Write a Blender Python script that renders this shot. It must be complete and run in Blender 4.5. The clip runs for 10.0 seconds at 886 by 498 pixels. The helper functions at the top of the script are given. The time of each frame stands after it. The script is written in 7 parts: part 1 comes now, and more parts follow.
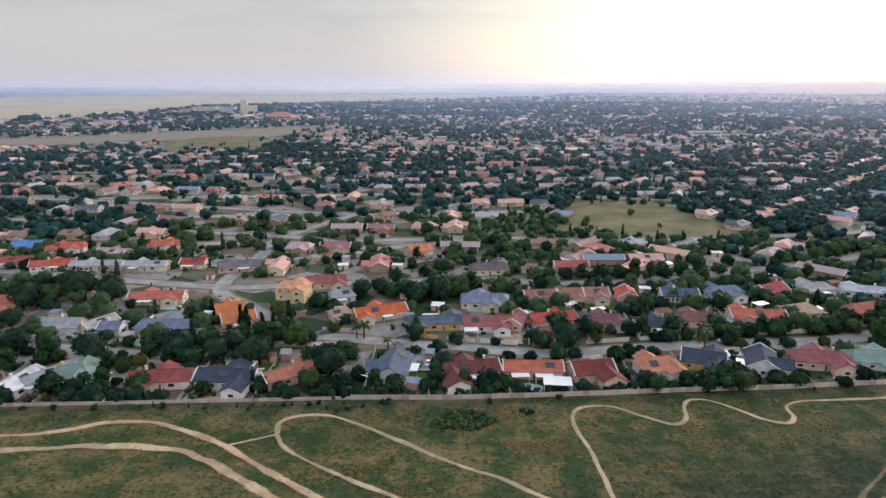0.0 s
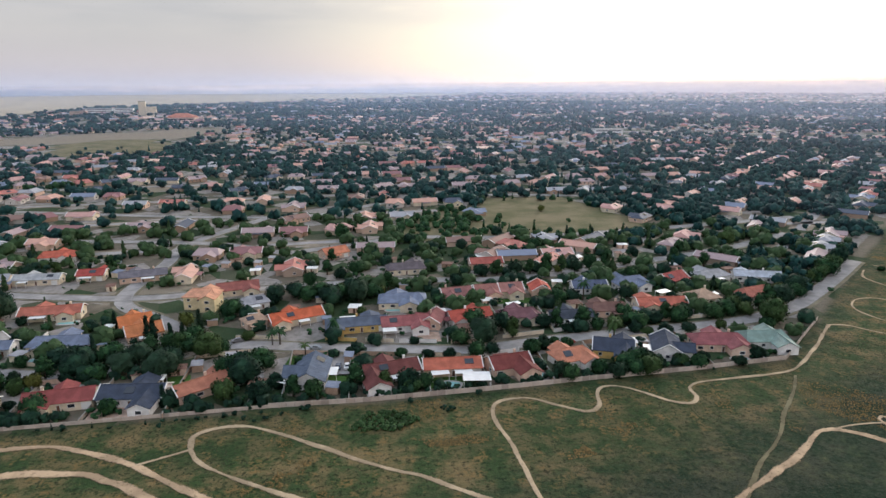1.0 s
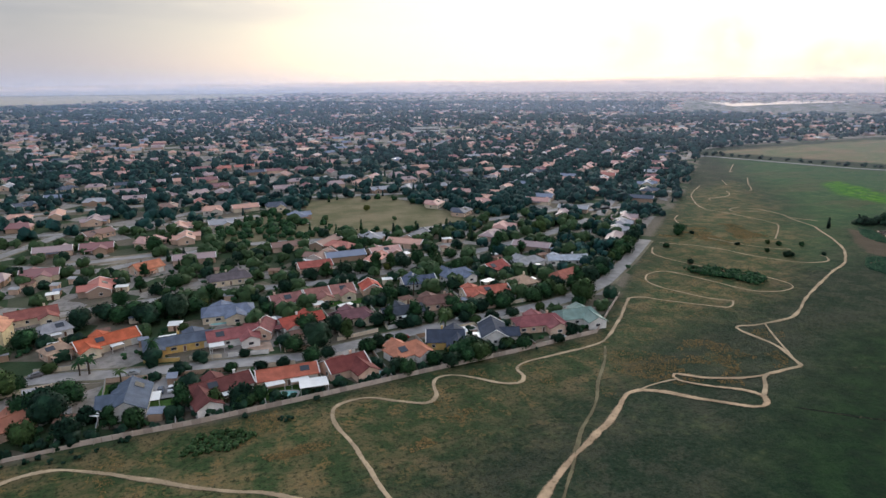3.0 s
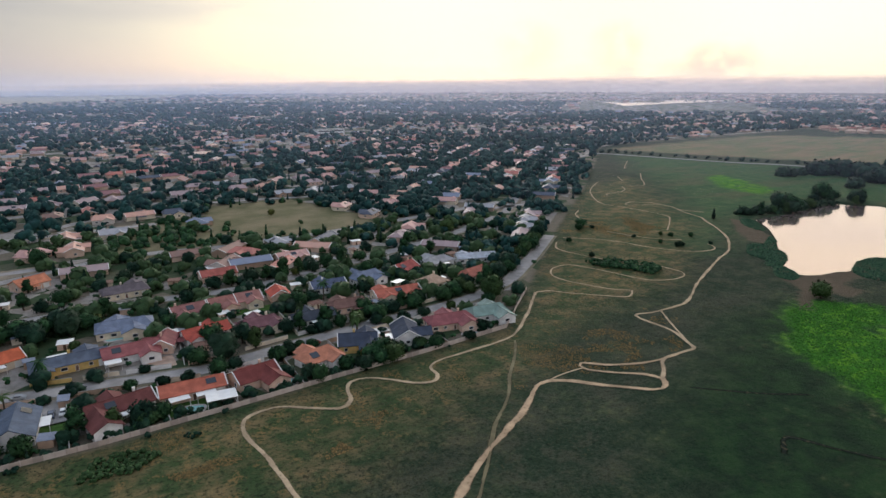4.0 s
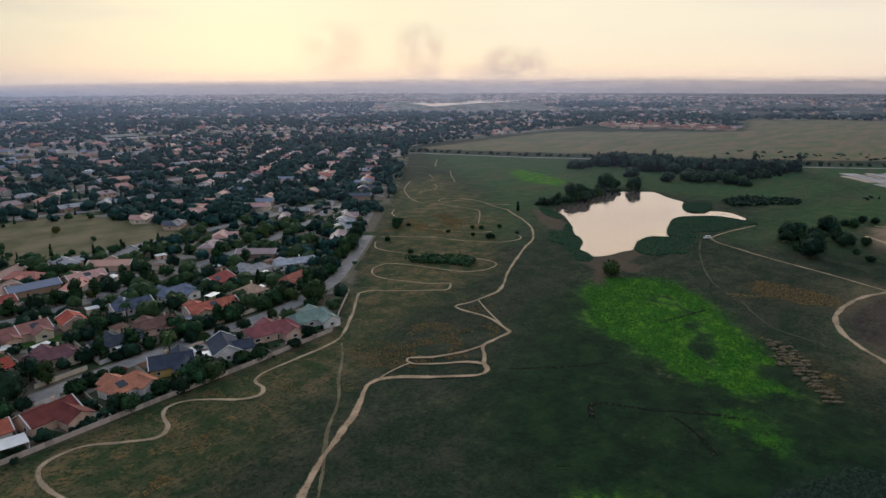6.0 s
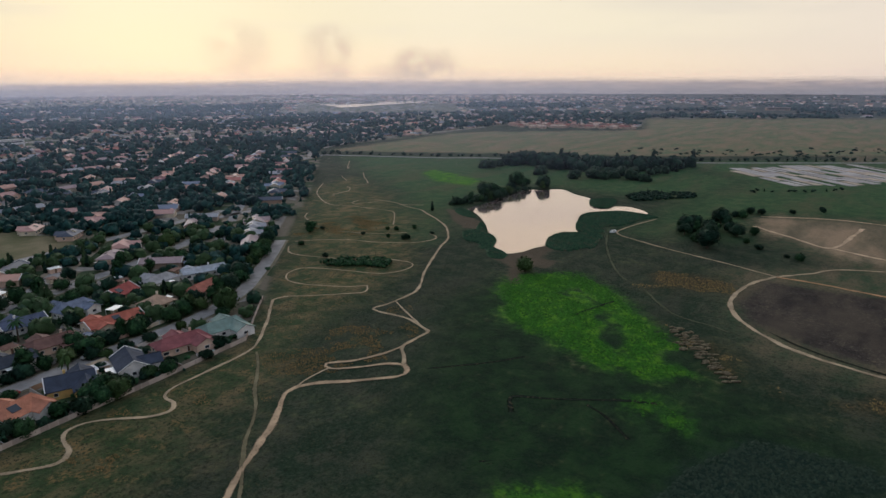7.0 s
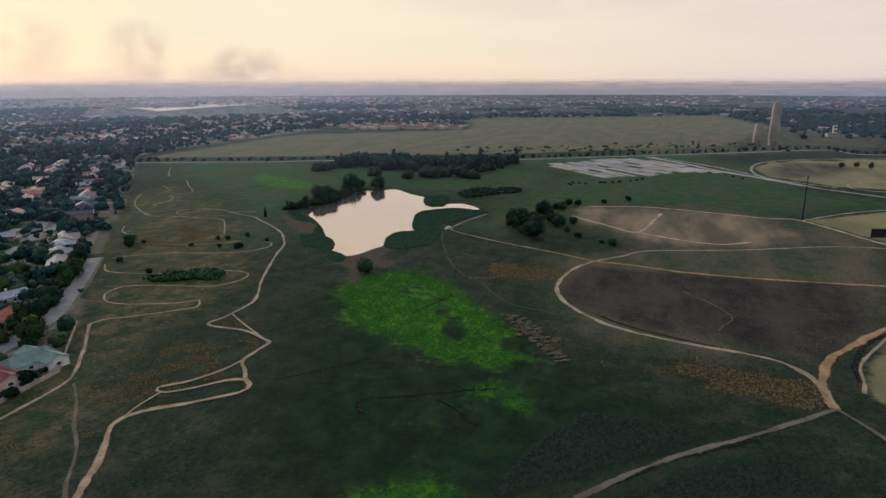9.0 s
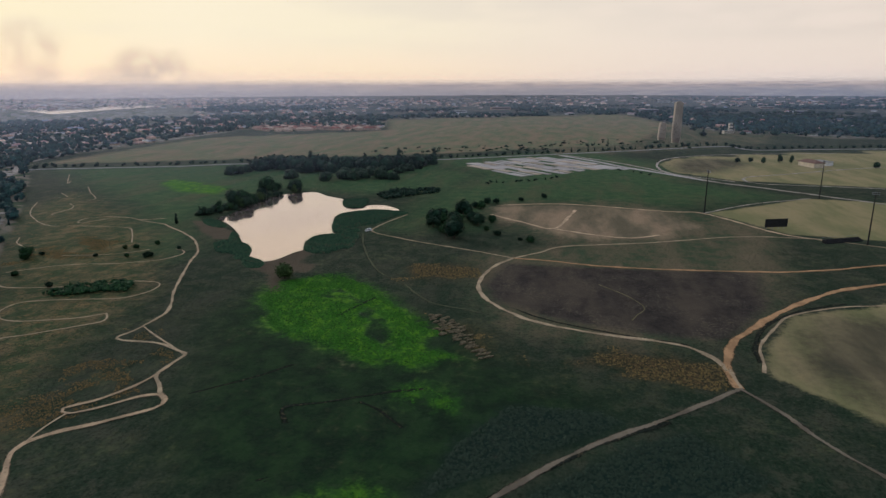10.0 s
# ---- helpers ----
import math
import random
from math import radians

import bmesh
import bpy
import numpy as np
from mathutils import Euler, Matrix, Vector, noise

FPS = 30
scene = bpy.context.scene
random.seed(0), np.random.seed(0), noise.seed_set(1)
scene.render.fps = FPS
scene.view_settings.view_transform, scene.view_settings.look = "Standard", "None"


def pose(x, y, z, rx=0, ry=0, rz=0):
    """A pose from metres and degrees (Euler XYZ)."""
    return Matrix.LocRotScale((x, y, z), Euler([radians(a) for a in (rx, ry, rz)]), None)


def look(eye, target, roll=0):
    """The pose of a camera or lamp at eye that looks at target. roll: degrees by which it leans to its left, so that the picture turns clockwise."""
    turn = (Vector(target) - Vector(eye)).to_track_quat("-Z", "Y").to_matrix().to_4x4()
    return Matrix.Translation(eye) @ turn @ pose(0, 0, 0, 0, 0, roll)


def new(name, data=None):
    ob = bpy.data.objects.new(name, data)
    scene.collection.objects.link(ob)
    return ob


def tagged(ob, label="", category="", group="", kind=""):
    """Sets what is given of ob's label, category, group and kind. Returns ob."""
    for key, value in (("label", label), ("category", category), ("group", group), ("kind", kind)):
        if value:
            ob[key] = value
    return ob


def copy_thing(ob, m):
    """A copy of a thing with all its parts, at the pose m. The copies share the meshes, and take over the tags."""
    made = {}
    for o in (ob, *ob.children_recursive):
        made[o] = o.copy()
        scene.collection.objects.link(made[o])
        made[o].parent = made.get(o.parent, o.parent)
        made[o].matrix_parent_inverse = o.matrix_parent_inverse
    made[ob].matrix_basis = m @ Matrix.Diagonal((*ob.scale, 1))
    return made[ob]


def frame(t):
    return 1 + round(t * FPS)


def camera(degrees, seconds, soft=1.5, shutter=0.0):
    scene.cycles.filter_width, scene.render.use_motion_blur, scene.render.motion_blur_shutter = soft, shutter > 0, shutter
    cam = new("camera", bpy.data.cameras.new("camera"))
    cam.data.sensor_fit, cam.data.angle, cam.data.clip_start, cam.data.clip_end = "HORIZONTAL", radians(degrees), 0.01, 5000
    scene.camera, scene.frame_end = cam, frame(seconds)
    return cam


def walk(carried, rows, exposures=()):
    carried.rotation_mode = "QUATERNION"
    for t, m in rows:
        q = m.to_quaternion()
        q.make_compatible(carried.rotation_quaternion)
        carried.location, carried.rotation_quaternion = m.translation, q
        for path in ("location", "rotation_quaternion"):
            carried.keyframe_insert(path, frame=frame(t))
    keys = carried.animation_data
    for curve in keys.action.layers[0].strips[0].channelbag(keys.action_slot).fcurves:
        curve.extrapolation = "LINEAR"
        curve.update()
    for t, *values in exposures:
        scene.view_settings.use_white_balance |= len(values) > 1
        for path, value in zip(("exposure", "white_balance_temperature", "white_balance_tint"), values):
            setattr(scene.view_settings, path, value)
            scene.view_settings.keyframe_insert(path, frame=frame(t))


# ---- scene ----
cam = camera(69.03, 10.0, soft=1.45)
# the picture darkens as the view swings towards the open veld
EXPOSURES = [(0.0, 0.5, 6600, 10), (2.5, 0.3, 6500, 10), (4.5, -0.1, 6400, 10), (5.5, -0.38, 6350, 10), (7.5, -0.54, 6350, 10), (10.0, -0.5, 6400, 10)]
PATH = [
    (0.0, pose(0, 0, 90, 75.317, 0.165, 0.000)),
    (0.5, pose(0, 0, 90, 75.288, 0.171, -3.875)),
    (1.0, pose(0, 0, 90, 75.278, 0.201, -7.746)),
    (1.5, pose(0, 0, 90, 75.260, 0.206, -11.581)),
    (2.0, pose(0, 0, 90, 75.242, 0.209, -15.447)),
    (2.5, pose(0, 0, 90, 75.229, 0.214, -19.360)),
    (4.0, pose(0, 0, 90, 75.280, 0.221, -31.733)),
    (4.5, pose(0, 0, 90, 75.275, 0.191, -35.855)),
    (5.0, pose(0, 0, 90, 75.302, 0.165, -40.004)),
    (5.5, pose(0, 0, 90, 75.320, 0.174, -44.163)),
    (7.0, pose(0, 0, 90, 75.399, 0.174, -55.898)),
    (7.5, pose(0, 0, 90, 75.425, 0.194, -59.699)),
    (8.0, pose(0, 0, 90, 75.422, 0.146, -63.383)),
    (8.5, pose(0, 0, 90, 75.467, 0.162, -66.997)),
    (9.0, pose(0, 0, 90, 75.491, 0.162, -70.615)),
    (9.5, pose(0, 0, 90, 75.513, 0.175, -74.230)),
    (10.0, pose(0, 0, 90, 75.535, 0.219, -77.846)),
]
walk(cam, PATH, EXPOSURES)

# ------------------------------------------------------------------ sky and sun
SUN_AZ, SUN_EL = 32.0, 15.0          # clockwise from +y, above the horizon


def heading(az, el):
    a, e = radians(az), radians(el)
    return Vector((math.sin(a) * math.cos(e), math.cos(a) * math.cos(e), math.sin(e)))


class Nodes:
    """Short way to write node trees."""

    def __init__(self, tree):
        self.tree = tree
        tree.nodes.clear()

    def add(self, kind, **values):
        n = self.tree.nodes.new(kind)
        for k, v in values.items():
            if k.startswith("i_"):
                key = k[2:]
                sock = n.inputs[int(key) if key.isdigit() else key.replace("_", " ")]
                if isinstance(v, bpy.types.NodeSocket):
                    self.tree.links.new(v, sock)
                else:
                    sock.default_value = v
        if "operation" in values:
            n.operation = values["operation"]
        if "use_clamp" in values:
            n.use_clamp = values["use_clamp"]
        if "data_type" in values:
            n.data_type, n.blend_type = values["data_type"], values["blend_type"]
        if "interpolation_type" in values:
            n.interpolation_type = values["interpolation_type"]
        if "bands_direction" in values:
            n.bands_direction = values["bands_direction"]
        if "attribute_name" in values:
            n.attribute_name = values["attribute_name"]
        return n

    def math(self, op, a, b=0.0, clamp=False):
        return self.add("ShaderNodeMath", operation=op, use_clamp=clamp, i_0=a, i_1=b).outputs[0]

    def mix(self, fac, a, b, blend="MIX"):
        n = self.add("ShaderNodeMix", data_type="RGBA", blend_type=blend)
        for sock, v in ((n.inputs[0], fac), (n.inputs[6], a), (n.inputs[7], b)):
            if isinstance(v, bpy.types.NodeSocket):
                self.tree.links.new(v, sock)
            else:
                sock.default_value = v if isinstance(v, float) else (*v, 1.0)[:4]
        return n.outputs[2]

    def band(self, v, lo, hi):
        """0 below lo, 1 above hi, smooth between."""
        return self.add("ShaderNodeMapRange", interpolation_type="SMOOTHSTEP", i_Value=v, i_1=lo, i_2=hi).outputs[0]

    def noise(self, vec, scale, detail=3.0, rough=0.55):
        return self.add("ShaderNodeTexNoise", i_Vector=vec, i_Scale=scale, i_Detail=detail, i_Roughness=rough).outputs[0]

    def dot(self, vec, d):
        return self.add("ShaderNodeVectorMath", operation="DOT_PRODUCT", i_0=vec, i_1=tuple(d)).outputs[1]


world = bpy.data.worlds.new("sky")
scene.world = world
world.use_nodes = True
W = Nodes(world.node_tree)
way = W.add("ShaderNodeTexCoord").outputs["Generated"]
sun_way = heading(SUN_AZ, 4.0)
near_sun = W.dot(way, sun_way)
up = W.add("ShaderNodeSeparateXYZ", i_0=way).outputs[2]
sky = W.add("ShaderNodeTexSky")
sky.sky_type, sky.sun_disc = "NISHITA", False
sky.sun_elevation, sky.sun_rotation = radians(SUN_EL), radians(SUN_AZ)
sky.dust_density, sky.air_density = 1.0, 1.2
# high thin overcast: lavender grey far from the sun, cream towards it, brightest low in the west
def blob(az, el, wide, high):
    """1 in the middle of a patch of sky, 0 at its rim; sizes in degrees."""
    h = heading(az, el)
    d = W.add("ShaderNodeVectorMath", operation="SUBTRACT", i_0=way, i_1=tuple(h)).outputs[0]
    u = W.math("DIVIDE", W.dot(d, (math.cos(radians(az)), -math.sin(radians(az)), 0)), math.sin(radians(wide)))
    v = W.math("DIVIDE", W.dot(d, (0, 0, 1)), math.sin(radians(high)))
    return W.band(W.math("ADD", W.math("MULTIPLY", u, u), W.math("MULTIPLY", v, v)), 1.0, 0.0)


glow_wide = W.band(W.dot(way, heading(68.0, 4.0)), 0.2, 0.9)
veil = W.mix(glow_wide, (0.435, 0.43, 0.455), (1.42, 1.25, 0.95))
veil = W.mix(W.math("MULTIPLY", W.band(near_sun, 0.90, 1.0), 0.8), veil, (1.26, 1.13, 0.80))
veil = W.mix(W.band(up, 0.22, 0.8), veil, (0.62, 0.76, 1.0))
# unseen sky behind the camera, brightened to fill walls that face it
veil = W.mix(W.band(W.dot(way, heading(212.0, 12.0)), 0.2, 0.95), veil, (0.72, 0.77, 0.88))
low = W.mix(glow_wide, (0.44, 0.425, 0.485), (1.56, 1.20, 0.86))
veil = W.mix(W.band(up, 0.075, -0.01), veil, low)
veil = W.mix(W.math("MULTIPLY", W.band(W.dot(way, heading(125.0, 4.0)), 0.55, 0.95), 0.85), veil, (1.27, 1.08, 0.97))
stretch = W.add("ShaderNodeMapping", i_Vector=way, i_Scale=(1.0, 1.0, 7.0)).outputs[0]
grey = W.mix(glow_wide, (0.33, 0.345, 0.39), (1.12, 1.0, 0.88))
cloud = W.band(W.noise(stretch, 2.6, 6.0, 0.58), 0.42, 0.64)
veil = W.mix(W.math("MULTIPLY", W.math("MULTIPLY", cloud, W.band(up, 0.015, 0.10)), 0.55), veil, grey)
wisps = W.noise(W.add("ShaderNodeMapping", i_Vector=way, i_Scale=(1.0, 1.0, 4.0)).outputs[0], 9.0, 5.0, 0.6)
for az, el, wide, high, amount in ((8.0, 8.5, 19.0, 4.2, 0.6), (30.0, 10.2, 8.0, 1.5, 0.75), (86.0, 6.4, 22.0, 1.8, 0.45), (104.0, 4.4, 16.0, 1.6, 0.4), (16.0, 5.0, 12.0, 1.0, 0.35)):
    veil = W.mix(W.math("MULTIPLY", W.math("MULTIPLY", W.math("POWER", blob(az, el, wide, high), 0.6), W.band(wisps, 0.30, 0.58)), amount), veil, grey)
# smoke rising over the far hills
curl = W.noise(way, 26.0, 5.0, 0.62)
for az, el, wide, high, amount in ((39.0, 2.6, 3.4, 2.7, 0.7), (46.4, 2.5, 3.0, 2.7, 0.75), (53.6, 1.3, 2.6, 1.9, 0.9), (56.0, 1.4, 1.7, 1.6, 0.75), (50.0, 0.6, 12.0, 1.0, 0.5)):
    puff = W.math("MULTIPLY", blob(az, el, wide, high), W.band(curl, 0.30, 0.62))
    veil = W.mix(W.math("MULTIPLY", puff, amount), veil, (0.92, 0.75, 0.65))
one = W.add("ShaderNodeBackground", i_Color=sky.outputs[0], i_Strength=0.05)
two = W.add("ShaderNodeBackground", i_Color=veil, i_Strength=1.1)
both = W.add("ShaderNodeMixShader", i_0=0.82, i_1=one.outputs[0], i_2=two.outputs[0])
W.add("ShaderNodeOutputWorld", i_Surface=both.outputs[0])

sun = new("sun", bpy.data.lights.new("sun", "SUN"))
sun.data.energy, sun.data.angle, sun.data.color = 1.25, radians(14), (1.0, 0.92, 0.83)
sun.matrix_world = look(heading(SUN_AZ, SUN_EL) * 500, (0, 0, 0))

# ------------------------------------------------------------------ materials
MATS = {}


def material(name):
    m = bpy.data.materials.new(name)
    m.use_nodes = True
    return m, Nodes(m.node_tree)


def finish(n, colour, rough=0.8, bump=None, height=0.3, metal=0.0, **more):
    more.setdefault("i_Specular_IOR_Level", 0.1 if rough >= 0.7 else 0.5)
    b = n.add("ShaderNodeBsdfPrincipled", i_Roughness=rough, i_Metallic=metal, **more)
    if isinstance(colour, bpy.types.NodeSocket):
        n.tree.links.new(colour, b.inputs["Base Color"])
    else:
        b.inputs["Base Color"].default_value = (*colour, 1)
    if bump is not None:
        n.tree.links.new(n.add("ShaderNodeBump", i_Strength=0.6, i_Distance=height, i_Height=bump).outputs[0], b.inputs["Normal"])
    n.add("ShaderNodeOutputMaterial", i_Surface=b.outputs[0])


def scaled(c, k):
    return tuple(min(0.95, v * k) for v in c)


def plain(name, c, rough=0.7, vary=0.25, scale=0.6, metal=0.0, height=0.02, **more):
    """Paint, plaster, concrete: a colour with stains and fine grain."""
    key = (name, c)
    if key not in MATS:
        m, n = material(name)
        pos = n.add("ShaderNodeNewGeometry").outputs["Position"]
        stain, grain = n.noise(pos, scale, 4.0), n.noise(pos, scale * 14, 3.0)
        col = n.mix(n.band(stain, 0.3, 0.7), scaled(c, 1 - vary), scaled(c, 1 + vary * 0.4))
        col = n.mix(n.math("MULTIPLY", n.band(grain, 0.5, 0.75), vary), col, scaled(c, 0.55))
        finish(n, col, rough, grain, height, metal, **more)
        MATS[key] = m
    return MATS[key]


def roofing(name, c, metal_sheet=False):
    """Tiled or ribbed sheet roof: courses, weathering, lichen streaks."""
    key = (name, c)
    if key not in MATS:
        m, n = material(name)
        pos = n.add("ShaderNodeTexCoord").outputs["Object"]
        wave = n.add("ShaderNodeTexWave", i_Vector=pos, i_Scale=0.9 if metal_sheet else 1.3, i_Distortion=0.4, i_Detail=2.0,
                     bands_direction="X").outputs[1]
        big, fine = n.noise(pos, 0.35, 4.0), n.noise(pos, 5.0, 3.0)
        col = n.mix(n.band(big, 0.3, 0.72), scaled(c, 0.9), scaled(c, 1.45))
        col = n.mix(n.math("MULTIPLY", n.band(fine, 0.45, 0.8), 0.4), col, scaled(c, 0.6))
        col = n.mix(n.math("MULTIPLY", wave, 0.22), col, scaled(c, 0.6))
        finish(n, col, 0.6 if metal_sheet else 0.75, wave, 0.06, 0.0)
        MATS[key] = m
    return MATS[key]


RED, ORANGE, MAROON, SALMON = (0.36, 0.13, 0.10), (0.48, 0.20, 0.11), (0.22, 0.10, 0.10), (0.46, 0.26, 0.20)
SLATE, BLUEGREY, GREY, PALE = (0.05, 0.062, 0.09), (0.16, 0.19, 0.26), (0.28, 0.28, 0.30), (0.55, 0.55, 0.57)
BROWN, GREEN, TAN, BLUE = (0.20, 0.115, 0.09), (0.15, 0.23, 0.20), (0.42, 0.29, 0.21), (0.06, 0.2, 0.5)
CREAM, PEACH, YELLOW, WHITE = (0.74, 0.64, 0.50), (0.70, 0.50, 0.39), (0.68, 0.47, 0.18), (0.80, 0.78, 0.76)


def any_of(name, palette, island=False, rough=0.75, wavy=True):
    """One material whose colour is drawn from the palette, object by object or piece by piece."""
    m, n = material(name)
    if island:
        r = n.add("ShaderNodeNewGeometry").outputs["Random Per Island"]
    else:
        r = n.add("ShaderNodeObjectInfo").outputs["Random"]
    ramp = n.add("ShaderNodeValToRGB", i_0=r)
    ramp.color_ramp.interpolation = "CONSTANT"
    e = ramp.color_ramp.elements
    for k, c in enumerate(palette):
        x = e[k] if k < 2 else e.new(k / len(palette))
        x.position, x.color = k / len(palette), (*c, 1)
    pos = n.add("ShaderNodeNewGeometry").outputs["Position"]
    stain = n.noise(pos, 0.3, 4.0)
    col = n.mix(n.math("MULTIPLY", n.band(stain, 0.4, 0.75), 0.25), ramp.outputs[0], (0.11, 0.10, 0.095))
    fine = n.noise(pos, 3.0, 3.0)
    finish(n, col, rough, fine, 0.05)
    return m


# pale pink tones put the sky's sheen on backlit roofs into colour
PINK, DUSK = (0.42, 0.24, 0.21), (0.30, 0.22, 0.22)
ROOF_ANY = any_of("roof_tiles", [scaled(c, 1.35) for c in (RED, DUSK, GREY, SALMON, MAROON, SLATE, GREY, PINK, SLATE, DUSK, BLUEGREY, BROWN, SALMON, MAROON, DUSK, PINK)], rough=0.65)
WALL_ANY = any_of("painted_plaster", [CREAM, PEACH, (0.62, 0.58, 0.54), TAN, CREAM, PEACH, (0.4, 0.3, 0.24), TAN], rough=0.85)
ROOF_FAR = any_of("roof_tiles_town", [scaled(c, 1.3) for c in (RED, DUSK, GREY, SALMON, MAROON, SLATE, PINK, GREY, DUSK, PINK, BLUEGREY, SALMON, DUSK, PEACH, MAROON, SLATE, PINK, DUSK)], True, 0.65)
WALL_FAR = any_of("plaster_town", [CREAM, PEACH, (0.6, 0.54, 0.48), TAN, PEACH, WHITE, (0.4, 0.3, 0.24), TAN], True, 0.85)


def glass_mat():
    m, n = material("window_glass")
    finish(n, (0.03, 0.035, 0.045), 0.08)
    return m


GLASS = glass_mat()


def leaf_mat(name, a, b, c, island=True):
    """Foliage: each clump its own shade of green."""
    m, n = material(name)
    r = n.add("ShaderNodeNewGeometry").outputs["Random Per Island"]
    o = n.add("ShaderNodeObjectInfo").outputs["Random"]
    pos = n.add("ShaderNodeNewGeometry").outputs["Position"]
    col = n.mix(r, a, b)
    col = n.mix(n.math("MULTIPLY", n.band(o, 0.55, 1.0), 0.7), col, c)
    col = n.mix(n.band(n.noise(pos, 1.4, 3.0), 0.35, 0.75), col, n.mix(0.45, col, (0.012, 0.02, 0.012)))
    finish(n, col, 0.75)
    return m


LEAF = leaf_mat("foliage", (0.006, 0.030, 0.014), (0.040, 0.110, 0.040), (0.068, 0.105, 0.030))
LEAF_DARK = leaf_mat("foliage_dark", (0.003, 0.017, 0.012), (0.020, 0.060, 0.034), (0.028, 0.056, 0.030))
LEAF_LIME = leaf_mat("foliage_lime", (0.085, 0.115, 0.03), (0.13, 0.15, 0.035), (0.12, 0.12, 0.03))
# bluish distance haze is mixed into the leaf colour of far trees
LEAF_FAR = leaf_mat("foliage_far_hazed", (0.004, 0.024, 0.027), (0.022, 0.080, 0.070), (0.040, 0.095, 0.060))
DRYREED = leaf_mat("dry_reeds", (0.06, 0.055, 0.035), (0.13, 0.105, 0.065), (0.10, 0.09, 0.055))
LEAF_MID = leaf_mat("foliage_gardens", (0.005, 0.026, 0.017), (0.030, 0.090, 0.046), (0.055, 0.095, 0.034))
REED = leaf_mat("reeds", (0.014, 0.036, 0.027), (0.030, 0.062, 0.042), (0.04, 0.06, 0.036))
POND_REED = leaf_mat("pond_reeds", (0.012, 0.044, 0.025), (0.046, 0.110, 0.054), (0.05, 0.09, 0.045))
DRYGRASS = leaf_mat("dry_grass", (0.11, 0.08, 0.03), (0.27, 0.17, 0.065), (0.14, 0.11, 0.05))
TUFT = leaf_mat("veld_tufts", (0.022, 0.036, 0.016), (0.085, 0.08, 0.042), (0.04, 0.05, 0.022))
SEDGE = leaf_mat("marsh_sedge", (0.022, 0.095, 0.009), (0.055, 0.19, 0.016), (0.09, 0.2, 0.03))
RUSTGRASS = leaf_mat("rust_grass", (0.06, 0.05, 0.02), (0.30, 0.165, 0.055), (0.20, 0.15, 0.06))
BARK = plain("bark", (0.09, 0.07, 0.055), 0.9, 0.4, 2.0)


def trodden(name, c, worn=0.34):
    """Bare trodden soil: worn pale in places, grass creeping in from the sides; worn: the lower, the barer."""
    m, n = material(name)
    pos = n.add("ShaderNodeNewGeometry").outputs["Position"]
    wide, mid, fine = n.noise(pos, 0.12, 4.0), n.noise(pos, 0.9, 4.0, 0.65), n.noise(pos, 5.0, 3.0)
    col = n.mix(n.band(wide, 0.4, 0.62), scaled(c, 0.72), scaled(c, 1.12))
    col = n.mix(n.math("MULTIPLY", n.band(mid, 0.54, 0.66), 0.55), col, (0.13, 0.105, 0.055))
    col = n.mix(n.math("MULTIPLY", n.band(fine, 0.52, 0.7), 0.4), col, scaled(c, 0.6))
    side = n.add("ShaderNodeAttribute", attribute_name="side").outputs["Fac"]
    creep = n.math("ADD", n.math("MULTIPLY", n.math("SUBTRACT", mid, 0.5), 1.1), n.math("MULTIPLY", n.math("SUBTRACT", fine, 0.5), 0.7))
    bare = n.band(n.math("ADD", side, creep), worn - 0.22, worn + 0.24)
    finish(n, col, 0.95, fine, 0.05, i_Alpha=bare)
    return m


EARTH = trodden("trodden_earth", (0.43, 0.33, 0.215))
REDEARTH = trodden("red_earth", (0.48, 0.345, 0.22))
PALE_EARTH = trodden("pale_earth", (0.60, 0.43, 0.28), 0.22)
# darker earth: the view's dim lower edge is put into the colour
DIM_EARTH = trodden("dimmed_earth", (0.18, 0.15, 0.112), 0.44)
GRAVEL = trodden("pale_gravel", (0.42, 0.37, 0.32), 0.2)
FAINT_EARTH = trodden("faint_earth", (0.17, 0.15, 0.088), 0.46)
FAINT = trodden("faint_track", (0.075, 0.085, 0.05), 0.45)
ASPHALT = plain("asphalt", (0.33, 0.315, 0.305), 0.85, 0.3, 0.15)
SANDY = plain("sandy_verge", (0.27, 0.225, 0.17), 0.95, 0.4, 0.1)
VERGE = plain("verge", (0.19, 0.17, 0.12), 0.95, 0.45, 0.12)
KERB = plain("concrete_kerb", (0.34, 0.33, 0.31), 0.9)
PRECAST = any_of("precast_concrete", [(0.52, 0.44, 0.38), (0.45, 0.37, 0.31), (0.55, 0.47, 0.41), (0.36, 0.30, 0.26), (0.50, 0.42, 0.36)], rough=0.9)
ORANGE_EARTH = trodden("orange_earth", (0.46, 0.27, 0.14), 0.25)
FRAME_WHITE = plain("white_frame_paint", (0.78, 0.77, 0.75), 0.5, 0.1)
DOOR_WOOD = plain("door_wood", (0.16, 0.08, 0.05), 0.6, 0.3, 2.0)
STEEL = plain("galvanised_steel", (0.3, 0.31, 0.32), 0.45, 0.2, metal=0.6)


def water_mat(name, mirror_tint, ripples=True):
    """Still, silty water; tinted metal base put in to brighten the sky's reflection."""
    m, n = material(name)
    pos = n.add("ShaderNodeNewGeometry").outputs["Position"]
    finish(n, mirror_tint, 0.06, n.noise(pos, 0.8, 2.0) if ripples else None, 0.004, 0.8 if ripples else 1.0)
    return m


